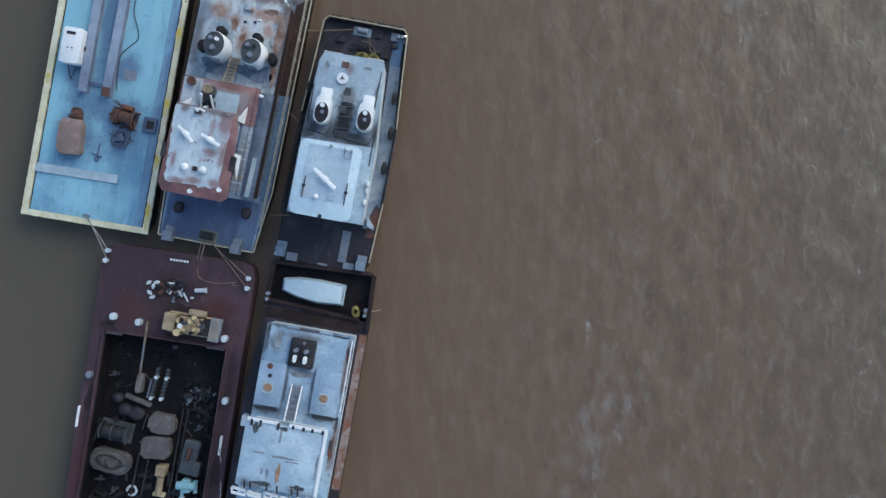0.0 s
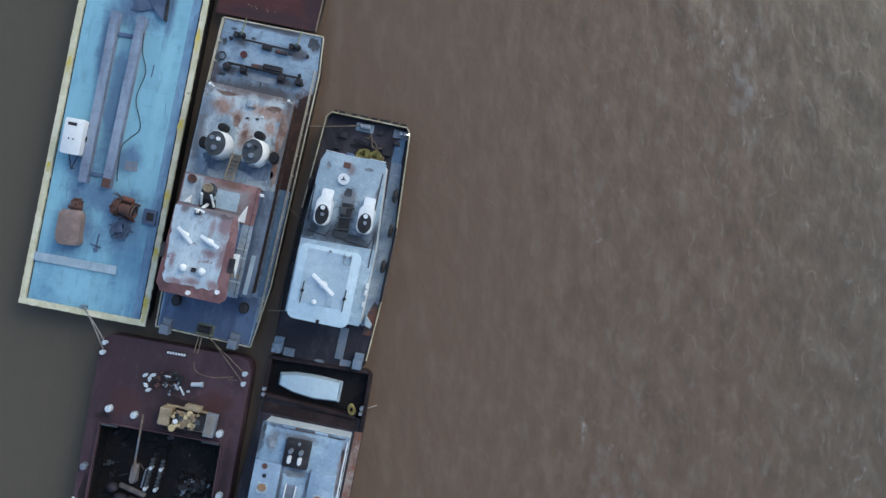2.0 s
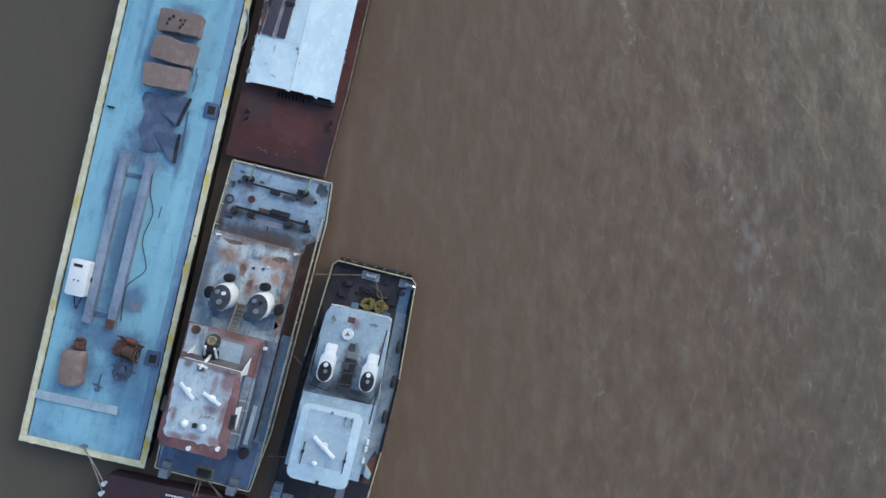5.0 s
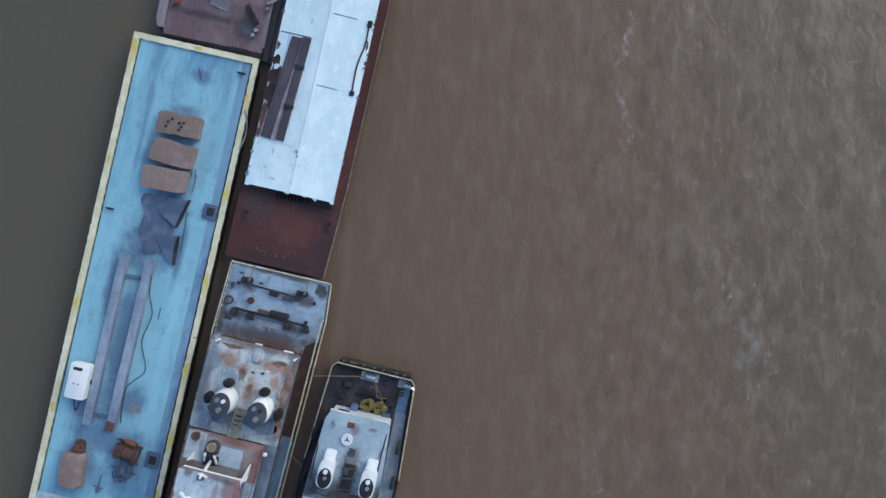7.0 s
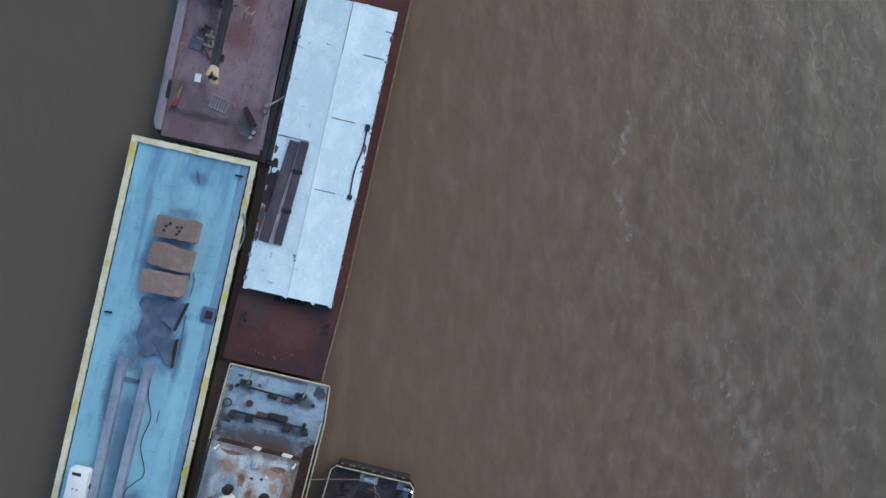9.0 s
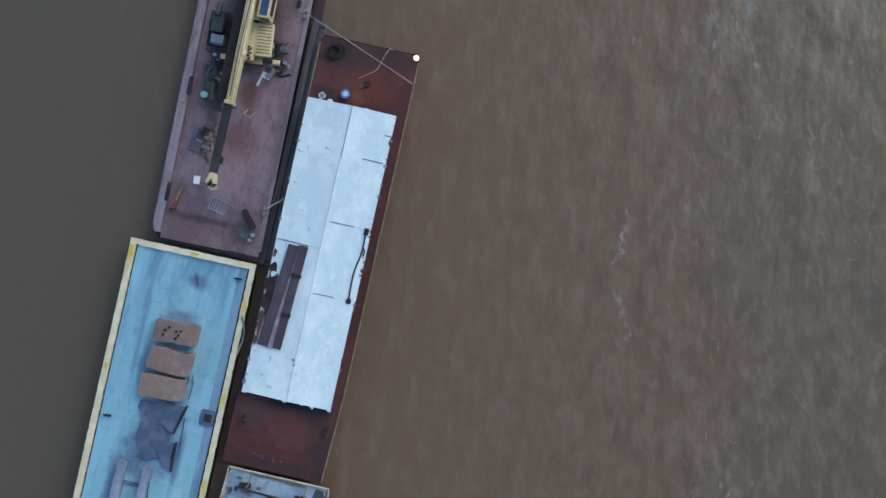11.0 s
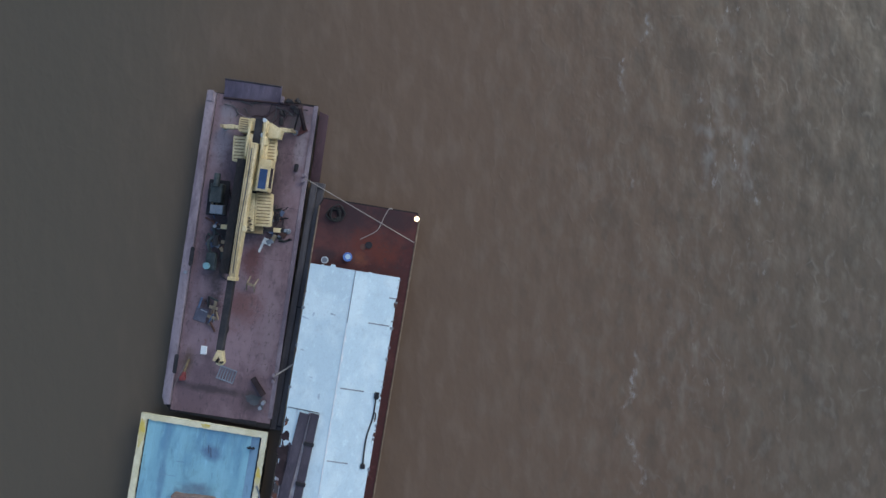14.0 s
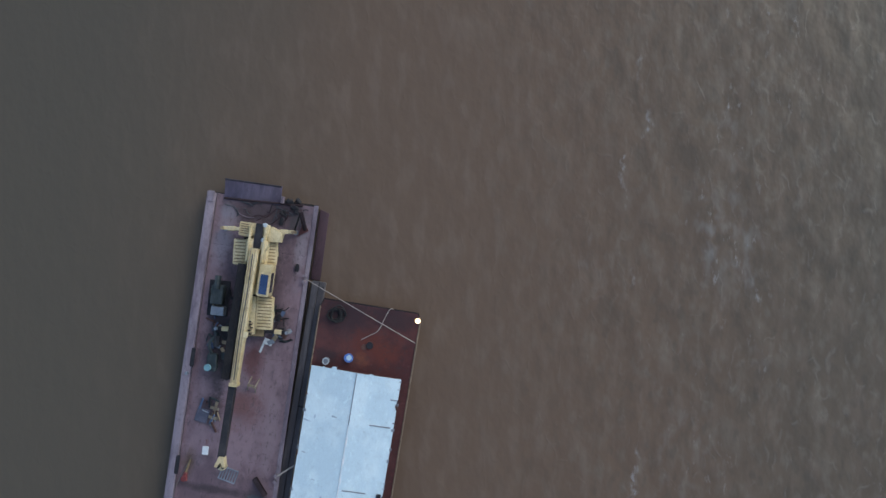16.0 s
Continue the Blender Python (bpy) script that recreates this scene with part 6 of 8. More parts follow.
    for i in range(7):
        part("mark", box(bm_new(), -0.68 + i * 0.2, -0.54 + i * 0.2, -0.66, -0.5, Z + 0.03, Z + 0.036), WHITE, nb)
    for x, y0, y1 in ((-5.44, -13.4, -11.9), (4.98, -13.9, -12.5)):
        part("chock", box(bm_new(), x - 0.08, x + 0.08, y0, y1, Z, Z + 0.2, bev=0.03), WHITE, b)
    at = lambda x, y, z=Z, rz=0.0: on("hopper", x, y, z, rz)
    # scrap heap and parts on the foredeck
    rng = random.Random(3)
    for i in range(34):
        x, y = rng.gauss(-0.2, 0.6), rng.gauss(-2.75, 0.42)
        s = rng.uniform(0.07, 0.2)
        bm = box(bm_new(), -s, s, -s * rng.uniform(0.3, 1), s * 0.8, 0, s * 1.2, bev=0.02) if i % 2 else rod(bm_new(), (-s * 1.8, 0, 0.07), (s * 1.8, 0, 0.1), 0.07)
        single("scrap_part", bm, rng.choice((DARK, DARK, SOOT, STEEL, RUSTED, WALLWHITE)), "small loose machine part on the purple deck", "scrap", at(x, y, Z + 0.005, rng.uniform(0, 180)), "scrap on the foredeck")
    for x, y, r in ((-1.9, -2.45, 40), (-1.55, -2.65, 80), (-1.35, -2.35, 20), (-1.75, -3.15, -40), (-1.5, -3.45, 30)):
        single("white_fitting", box(rod(bm_new(), (-0.2, 0, 0.1), (0.2, 0, 0.1), 0.08), -0.1, 0.1, -0.12, 0.12, 0, 0.2, bev=0.03), WALLWHITE, "white pipe fitting lying on deck", "fitting", at(x, y, Z + 0.005, r), "white fittings")
    single("pipe_stub", rod(rod(bm_new(), (-0.4, 0, 0.16), (0.4, 0, 0.16), 0.16, 14), (0.3, 0, 0.16), (0.42, 0, 0.16), 0.2, 14), WALLWHITE, "short white flanged pipe lying on deck", "pipe", at(1.88, -2.47, Z + 0.005, 10))
    # tan pump engine
    m = thing("pump_engine", "tan diesel pump engine on a skid frame", "engine", at(1.85, -5.0, Z, -2))
    part("skid", box(box(bm_new(), -1.9, 1.9, -0.75, -0.6, 0, 0.16, bev=0.02), -1.9, 1.9, 0.6, 0.75, 0, 0.16, bev=0.02), TAN, m)
    part("radiator", box(bm_new(), -2.05, -1.2, -0.6, 0.65, 0.1, 1.0, bev=0.06), TAN, m)
    part("block", box(bm_new(), -1.05, 0.55, -0.45, 0.45, 0.12, 0.95, bev=0.06), TAN, m)
    part("manifold", rod(rod(bm_new(), (-0.9, 0.5, 0.85), (0.5, 0.5, 0.85), 0.12), (-0.9, -0.5, 0.8), (0.5, -0.5, 0.8), 0.12), TAN, m)
    for x, y in ((-0.95, 0.2), (-0.6, -0.35), (-0.1, 0.3), (0.25, -0.2), (0.1, 0.6)):
        part("fitting", cyl(box(bm_new(), x - 0.18, x + 0.18, y - 0.15, y + 0.15, 0.9, 1.05, bev=0.03), x, y, 1.0, 1.25, 0.12), rng.choice((TAN, CRANE)), m)
    part("air_filter", cyl(bm_new(), -0.9, -0.6, 0.5, 1.2, 0.25), CRANE, m)
    part("white_cap", cyl(bm_new(), -0.75, -0.1, 0.95, 1.2, 0.17), WHITE, m)
    part("top_tank", box(bm_new(), -0.4, 0.75, 0.75, 1.15, 0.2, 0.95, bev=0.05), TAN, m)
    for k in range(16):
        x, y = rng.uniform(-1.0, 0.6), rng.uniform(-0.5, 0.55)
        part("engine_fitting", rod(bm_new(), (x, y, 0.9), (x + rng.uniform(-0.25, 0.25), y + rng.uniform(-0.25, 0.25), 1.15), rng.uniform(0.03, 0.07)), rng.choice((TAN, TAN, DARK)), m)
    for k in range(22):
        x, y, w = rng.uniform(-1.0, 0.9), rng.uniform(-0.6, 0.65), rng.uniform(0.05, 0.16)
        part("engine_fitting", box(bm_new(), x - w, x + w, y - w, y + w, 0.85, 1.0 + w, rz=rng.uniform(0, 60), bev=0.02), rng.choice((TAN, SOOT, TAN, RUSTED, DARK)), m)
    part("gear_box", box(bm_new(), 0.6, 1.15, -0.55, 0.55, 0.12, 0.8, bev=0.05), DARK, m)
    part("fan_guard", box(bm_new(), 1.2, 1.95, -0.85, 0.8, 0.1, 0.75, bev=0.03), STEEL, m)
    pieces("guard_bar", box(bm_new(), -0.03, 0.03, -0.75, 0.72, 0.0, 0.05), TAN, m, [pose(1.35 + 0.16 * i, 0, 0.75) for i in range(4)])
    # pole leaning into the hold
    p = thing("spud_pole", "pale long pole with a cast foot leaning into the hold", "pole", at(0, 0, 0))
    part("shaft", rod(bm_new(), (-1.42, -5.2, Z + 0.5), (-1.85, -9.6, 0.75), 0.08), OLD_ROPE, p)
    part("shaft", rod(bm_new(), (-1.55, -6.9, Z + 0.1), (-1.9, -9.6, 0.7), 0.06), STEEL, p)
    part("foot", lump(prism(bm_new(), rounded(-2.1, -1.65, -10.6, -9.2, 0.15), FLOOR, 0.7, 0.1), 0.08, 2.5), GREYTARP, p, "dirty pale foot casting")
    part("arm", box(bm_new(), -2.9, -0.8, -11.4, -11.0, FLOOR, 0.4, rz=-14, bev=0.1), HOLD_TARP, p)
    # two tarped tanks
    for x, y, w2, l2, rz in ((0.3, -12.55, 0.95, 0.68, -3), (0.1, -14.3, 1.02, 0.78, 8)):
        c = prism(bm_new(), rounded(-w2, w2, -l2, l2, 0.3), 0.0, 0.85, 0.25)
        bmesh.ops.subdivide_edges(c, edges=[e for e in c.edges if e.calc_length() > 0.4], cuts=4, use_grid_fill=True)
        single("covered_pump", lump(c, 0.09, 1.4, y), HOLD_TARP, "pump under a dusty grey brown cover in the hold", "pump", at(x, y, FLOOR, rz), "covered pumps")
    # grey wrapped machines
    c = thing("winch_drum", "dark wire-wound winch drum in the hold", "winch", at(-3.05, -13.65, FLOOR, -4))
    part("drum", rod(bm_new(), (-0.8, 0, 0.6), (0.9, 0, 0.6), 0.5, 16), DARK, c)
    for x in (-0.95, -0.1, 0.95):
        part("flange", rod(bm_new(), (x - 0.05, 0, 0.6), (x + 0.05, 0, 0.6), 0.66, 18), SOOT, c)
    part("bed", box(bm_new(), -1.2, 1.2, -0.75, 0.75, 0, 0.15, bev=0.03), SOOT, c)
    part("guard", tube(bm_new(), [(-1.2, -0.8, 0.9), (-1.2, 0.8, 0.9), (1.0, 0.7, 1.1), (1.1, -0.7, 1.0)], 0.035), SOOT, c)
    c = thing("oval_tub", "grey oval tub heaped with rope and dirt", "tub", at(-2.98, -15.75, FLOOR, -7))
    part("wall", prism(bm_new(), rounded(-1.5, 1.4, -0.8, 0.75, 0.55), 0, 0.85, 0.2), HOLD_TARP, c)
    bm = ball(bm_new(), 0, 0, 0.72, 1.2, 0.62, 0.35, 3)
    part("fill", lump(bm, 0.16, 2.2), HOLD_DIRT, c)
    part("rim", ring(bm_new(), 0, 0, 0, 1, 0.05, 28, 6, m=Matrix.Translation((0, 0, 0.85)) @ Matrix.Diagonal((1.4, 0.8, 1, 1))), SOOT, c)
    for k in range(1):
        part("rope_coil", ring(bm_new(), 0, 0, 0, 1, 0.06, 22, 6, m=Matrix.Translation((0.1 * k, 0.05, 1.02 + 0.05 * k)) @ Matrix.Diagonal((0.9 - 0.2 * k, 0.42 - 0.09 * k, 1, 1))), GREYTARP if k == 1 else DARK, c)
    for x, y, r in ((-2.6, -12.0, 0.55), (-1.75, -12.15, 0.62), (-3.3, -11.2, 0.45)):
        single("covered_drum", lump(ball(bm_new(), 0, 0, 0.3, r, r * 0.85, 0.42, 3), 0.07, 2.5, x), DARKDECK, "dark rounded bundle under a dusty cover", "bundle", at(x, y, FLOOR), "bundles in the hold")
    # two rows of valve bodies
    for x0, y0, x1, y1, n in ((-0.64, -8.68, -0.86, -10.86, 8), (0.11, -8.67, -0.12, -10.82, 8)):
        for i in range(n):
            t = i / (n - 1)
            single("pipe_valve", cyl(cyl(bm_new(), 0, 0, 0, 0.5, 0.1), 0, 0, 0.5, 0.56, 0.14), WALLWHITE if (i * 7 + n) % 5 == 2 else SOOT, "upright flanged valve body in a row", "valve", at(x0 + (x1 - x0) * t, y0 + (y1 - y0) * t, FLOOR), "rows of valve bodies")
    single("steel_channel", box(bm_new(), -0.06, 0.06, -0.7, 0.7, 0, 0.3, bev=0.01), STEEL, "grey steel channel lying in the hold", "channel", at(-1.15, -10.2, FLOOR, -6))
    # starboard side clutter, near-black so that the hold's shade is in its colour
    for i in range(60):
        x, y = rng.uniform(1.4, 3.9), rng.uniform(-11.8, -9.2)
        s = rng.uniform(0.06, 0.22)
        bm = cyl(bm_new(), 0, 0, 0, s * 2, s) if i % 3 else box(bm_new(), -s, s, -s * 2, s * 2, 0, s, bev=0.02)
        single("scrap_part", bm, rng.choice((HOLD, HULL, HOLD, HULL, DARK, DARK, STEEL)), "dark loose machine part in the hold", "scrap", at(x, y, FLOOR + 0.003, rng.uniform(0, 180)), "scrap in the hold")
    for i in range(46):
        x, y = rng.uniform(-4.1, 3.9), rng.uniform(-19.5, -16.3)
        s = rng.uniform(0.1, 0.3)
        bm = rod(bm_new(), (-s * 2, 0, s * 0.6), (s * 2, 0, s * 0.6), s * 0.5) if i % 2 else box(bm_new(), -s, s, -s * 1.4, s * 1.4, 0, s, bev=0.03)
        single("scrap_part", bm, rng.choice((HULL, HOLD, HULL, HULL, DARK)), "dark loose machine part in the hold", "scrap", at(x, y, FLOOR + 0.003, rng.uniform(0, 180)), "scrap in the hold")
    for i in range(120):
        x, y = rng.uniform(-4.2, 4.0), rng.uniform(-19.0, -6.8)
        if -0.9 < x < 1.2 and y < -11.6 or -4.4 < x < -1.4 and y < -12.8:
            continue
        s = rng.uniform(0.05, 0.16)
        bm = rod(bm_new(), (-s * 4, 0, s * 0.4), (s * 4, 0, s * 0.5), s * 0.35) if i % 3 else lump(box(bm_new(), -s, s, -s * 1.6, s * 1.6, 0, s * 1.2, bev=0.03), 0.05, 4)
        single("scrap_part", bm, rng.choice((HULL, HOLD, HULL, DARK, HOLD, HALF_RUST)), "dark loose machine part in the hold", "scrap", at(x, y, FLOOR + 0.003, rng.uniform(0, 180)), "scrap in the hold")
    for x, y, r, k in ((-3.9, -9.6, 20, 0), (-3.5, -10.4, 70, 1), (2.2, -9.9, 10, 2), (2.7, -10.4, 45, 3), (3.2, -9.8, 80, 4), (2.4, -11.2, 30, 5), (1.9, -10.7, 60, 6), (-3.7, -17.3, 5, 7), (-2.6, -18.0, 50, 8), (-3.2, -12.8, 85, 9), (3.4, -17.9, 15, 10), (2.9, -12.6, 35, 11)):
        bm = cyl(bm_new(), 0, 0, 0, 0.3, 0.12, seg=12)
        rod(bm, (-0.4, 0, 0.14), (0.3, 0, 0.14), 0.07)
        rod(bm, (0.3, 0, 0.14), (0.36, 0, 0.14), 0.13, 12)
        box(bm, -0.12, 0.16, 0.08, 0.26, 0, 0.18, bev=0.03)
        single("pipe_fitting", bm, (SOOT, DARK, STEEL, SOOT)[k % 4], "flanged pipe piece lying in the dark hold", "valve", at(x, y, FLOOR + 0.003, r), "pipe pieces in the hold")
    g = thing("engine_block", "grey engine block with a red cylinder on top", "engine", at(2.65, -14.35, FLOOR, -6))
    part("block", box(bm_new(), -0.6, 0.6, -0.6, 0.9, 0, 0.7, bev=0.08), SOOT, g)
    part("cylinder", rod(bm_new(), (-0.05, -0.5, 0.82), (-0.05, 0.35, 0.82), 0.15, 14), RUSTED, g, "dull red cylinder")
    single("machine_crate", box(bm_new(), -0.75, 0.75, -0.55, 0.5, 0, 0.8, bev=0.06), SOOT, "grey machine crate in the hold", "crate", at(2.8, -15.35, FLOOR, -6))
    g = thing("small_pump", "pale teal pump with pipe stubs", "pump", at(2.7, -16.75, FLOOR, 5))
    part("casing", box(rod(bm_new(), (-0.7, 0, 0.5), (0.7, 0, 0.5), 0.3, 14), -0.35, 0.35, -0.5, 0.5, 0, 0.7, bev=0.08), TEAL, g)
    part("pipe", rod(rod(bm_new(), (-0.3, -0.9, 0.4), (-0.3, 0.2, 0.5), 0.14), (0.65, -0.5, 0.4), (0.65, 0.4, 0.5), 0.16), TEAL, g)
    part("flange", rod(bm_new(), (-0.3, -0.95, 0.4), (-0.3, -0.85, 0.4), 0.22, 14), WALLWHITE, g)
    g = thing("hydraulic_pump", "tan hydraulic unit standing in the hold", "pump", at(0.75, -16.5, FLOOR, 0))
    part("tank", box(bm_new(), -0.35, 0.35, 0.2, 1.0, 0, 0.9, bev=0.05), TAN, g)
    part("motor", rod(bm_new(), (0, 0.1, 0.45), (0, -1.2, 0.45), 0.26, 14), TAN, g)
    part("foot", box(bm_new(), -0.45, 0.45, -1.4, -1.1, 0, 0.35, bev=0.04), CRANE, g)
    single("white_hose_ring", ring(bm_new(), 0, 0, 0.1, 0.33, 0.1), WALLWHITE, "white coiled hose ring in the hold", "hose", at(-1.3, -17.8, FLOOR))
    for x in (1.5, 1.85):
        single("long_beam", box(bm_new(), -0.06, 0.06, -4.5, 4.5, 0, 0.35, bev=0.01), DARK, "long dark beam lying in the hold", "beam", at(x, -15.8, FLOOR, -1), "beams in the hold")
    for x in (-1.2, -0.45):
        single("long_beam", box(bm_new(), -0.06, 0.06, -1.9, 1.9, 0, 0.3, bev=0.01), DARK, "short grey beam lying in the hold", "beam", at(x, -16.2, FLOOR, -3), "beams in the hold")
    single("slack_hose", tube(bm_new(), smooth_path([(4.45, 33.9, 1.75), (4.72, 33.2, 1.6), (4.78, 32.2, 1.3), (4.7, 31.2, 1.72)]), 0.07), STEEL, "grey hose slung over the barge edge", "hose", BERTH["blue"])
    # lines from the towboats
    P = Vector((-5.1, -0.61, Z + 0.3))
    for dx in (0.0, 0.12):
        q = (BERTH["hopper"].inverted() @ on("blue", 0.05 + dx, 0.55, 1.75)).translation
        single("mooring_rope", tube(bm_new(), sagging(q, P + Vector((0, -dx * 5, 0)), 0.12), 0.04), ROPE, "pale mooring rope between two barges", "rope", BERTH["hopper"], "mooring ropes")
    for x0, e in ((0.0, (5.17, -1.1)), (0.25, (5.19, -1.82)), (-0.2, None), (0.05, None)):
        q = (BERTH["hopper"].inverted() @ on("long_boat", x0, 0.4, 1.7)).translation
        w = (e[0], e[1], Z + 0.35) if e else (q.x - 0.15, q.y - 1.6, Z + 0.03)
        single("mooring_rope", tube(bm_new(), sagging(q, w, 0.1 if e else 0.0), 0.035), OLD_ROPE, "brown mooring rope from the towboat stern", "rope", BERTH["hopper"], "mooring ropes")
    pts = [(1.4, -0.9), (1.45, -1.35), (1.9, -1.7), (2.9, -1.8), (3.7, -1.65), (4.3, -1.5), (4.0, -1.75), (4.6, -1.7)]
    single("loose_line", tube(bm_new(), smooth_path([(x, y, Z + 0.045) for x, y in pts]), 0.035), OLD_ROPE, "loose brown line lying on the purple deck", "rope", BERTH["hopper"])
    single("shore_line", tube(bm_new(), smooth_path([(5.0, -13.4, Z + 0.25), (5.25, -15.0, Z - 0.1), (5.6, -17.0, Z + 0.2)]), 0.04), ROPE, "pale line running to the towboat", "rope", BERTH["hopper"])


hopper_barge()


# ---- barge with the white covers ----
def covered_barge():
    b = thing("covered_barge", "oxide red barge with weathered white hatch covers", "barge", BERTH["covered"])
    Z, L = 1.3, 31.6
    plan = [(-3.95, -0.35), (3.5, -0.4), (3.75, 6), (3.8, 31.0), (3.6, L), (-3.4, L), (-3.6, 31), (-3.65, 8), (-3.9, 5)]
    part("hull", hull_with_rake(plan, Z, 1.6, 1.6, L, -0.4), HULL, b)
    part("deck", prism(bm_new(), [(x * 0.985, 0.03 + y * 0.996) for x, y in plan], Z, Z + 0.012), MAROON, b, "oxide red deck")
    for pts in ([(3.48, -0.35), (3.73, 6), (3.78, 31.0)], [(-3.6, 8.0), (-3.58, 31.0)]):
        part("hull_edge", tube(bm_new(), [(x, y, Z + 0.04) for x, y in pts], 0.06), OLD_ROPE, b, "rusty tan hull edge")
    X0, X1, Y0, Y1, E, R = -3.4, 3.12, 5.1, 26.75, 2.2, 2.5
    XM = -0.05
    part("cargo_wall", prism(bm_new(), [(X0 + 0.1, Y0 + 0.1), (X1 - 0.1, Y0 + 0.1), (X1 - 0.1, Y1 - 0.1), (X0 + 0.1, Y1 - 0.1)], Z, E - 0.05), MAROON, b)
    # covers: two slopes, in lengths with raised lips
    cuts_l = [Y0, 8.4, 16.25, Y1]
    cuts_r = [Y0, 13.05, 18.3, Y1]
    for cuts, xa, xb in ((cuts_l, X0, XM), (cuts_r, X1, XM)):
        for y0, y1 in zip(cuts, cuts[1:]):
            dz = random.uniform(-0.008, 0.008)
            j = random.uniform(-0.05, 0.05)
            bm = bm_new()
            n = max(4, round((y1 - y0) / 0.7))
            for i in range(n):
                a0, a1 = y0 + 0.004 + (y1 - y0 - 0.008) * i / n, y0 + 0.004 + (y1 - y0 - 0.008) * (i + 1) / n
                w0, w1 = 0.006 * (-1) ** i, -0.006 * (-1) ** i
                vs = [bm.verts.new(p) for p in ((xa + j, a0, E + dz + w0), (xb, a0, R + dz + w0), (xb, a1, R + dz + w1), (xa + j, a1, E + dz + w1))]
                bm.faces.new(vs)
            bmesh.ops.remove_doubles(bm, verts=bm.verts[:], dist=0.001)
            bmesh.ops.solidify(bm, geom=bm.faces[:], thickness=0.06)
            c = part("cover_panel", bm, ROOFWHITE, b)
    part("ridge_cap", box(bm_new(), XM - 0.07, XM + 0.09, Y0 + 0.1, 22.9, R - 0.02, R + 0.05, bev=0.02), WHITE, b)
    part("ridge_gap", box(bm_new(), XM - 0.05, XM + 0.05, 23.0, Y1, R - 0.02, R + 0.045, bev=0.01), STEEL, b, "grey open ridge joint")
    rng = random.Random(8)
    for i in range(38):
        y = rng.uniform(Y0, Y1)
        left = i % 3 == 0
        l = rng.uniform(0.03, 0.16)
        x = X0 if left else X1
        part("rusty_edge", box(bm_new(), x - rng.uniform(0.05, 0.14), x + rng.uniform(0.03, 0.12), y - l, y + l, E - 0.02, E + 0.07, bev=0.01), rng.choice((RUSTED, STEEL, STEEL)), b)
    for y, x0, x1 in ((13.05, 0.1, 1.6), (18.3, 0.2, 1.9), (23.2, 1.4, 2.9), (25.2, 2.6, 3.1)):
        part("panel_joint", rod(bm_new(), (x0, y, R + 0.05 - (x0 - XM) * 0.094), (x1, y, R + 0.05 - (x1 - XM) * 0.094), 0.05, 6), STEEL, b)
    # torn, turned-up plate ends where the covers stop
    for i in range(26):
        x = X0 + 0.15 + i * (X1 - X0 - 0.3) / 25
        w, d = rng.uniform(0.08, 0.2), rng.uniform(0.05, 0.2)
        z = E + (R - E) * (1 - abs(x - XM) / 3.3)
        for y, k in ((Y0, -1), (Y1, 1)):
            if rng.random() < 0.3:
                part("torn_edge", prism(bm_new(), [(x - w, y - 0.02 * k), (x + w, y - 0.02 * k), (x + w * rng.uniform(0.2, 1), y + d * k), (x - w * rng.uniform(0.2, 1), y + d * k * rng.uniform(0.3, 1))], z - 0.07, z - 0.01), ROOFWHITE, b)
    # scuffs and thin cracks on the covers
    for i in range(46):
        x, y = rng.uniform(X0 + 0.2, X1 - 0.2), rng.uniform(Y0 + 0.3, Y1 - 0.3)
        z = E + (R - E) * (1 - abs(x - XM) / 3.3)
        blot(b, "cover_scuff", x, y, rng.uniform(0.03, 0.1), rng.uniform(0.05, 0.3), z + 0.012, rng.choice((PALE_GREY, ROOF_INNER, ROOF_INNER)), 1.9 * i, "grey scuff on the white cover", rng.choice((0, 0, 80)))
    for k in range(5):
        x, y = rng.uniform(-0.4, 0.2), rng.uniform(6.9, 8.2)
        part("roof_dent", box(bm_new(), x - 0.1, x + 0.1, y - 0.12, y + 0.12, R - 0.05, R + 0.05, rz=rng.uniform(0, 90), bev=0.02), STEEL, b)
    slope = lambda x: E + (R - E) * (1 - abs(x - XM) / 3.3) + 0.05
    at = lambda x, y, z=0.0, rz=0.0: on("covered", x, y, z, rz)
    # dark steel rails lying on the covers
    for xa, ya, xb, yb, w in ((-2.65, 8.6, -2.0, 16.1, 0.33), (-1.6, 8.6, -1.25, 16.2, 0.27)):
        l = math.hypot(xb - xa, yb - ya)
        m = at(xa, ya, slope(xa) - 0.02, -math.degrees(math.atan2(xb - xa, yb - ya)))
        s = thing("steel_channel", "dark rusty steel channel lying on the white covers", "channel", m @ pose(0, 0, 0, math.degrees(math.atan2(slope(xb) - slope(xa), l)), -5, 0), "channels on the covers")
        part("web", box(bm_new(), -w, w, 0, l, 0.06, 0.1, bev=0.01), CHANNEL, s)
        for x in (-w, w):
            part("flange", box(bm_new(), x - 0.03, x + 0.03, 0, l, 0.0, 0.16, bev=0.01), CHANNEL, s)
        for y in (2.5, 5.4):
            if xa > -2:
                part("clamp", box(bm_new(), -w - 0.08, w + 0.12, y - 0.14, y + 0.14, 0.1, 0.22, bev=0.03), DARK, s)
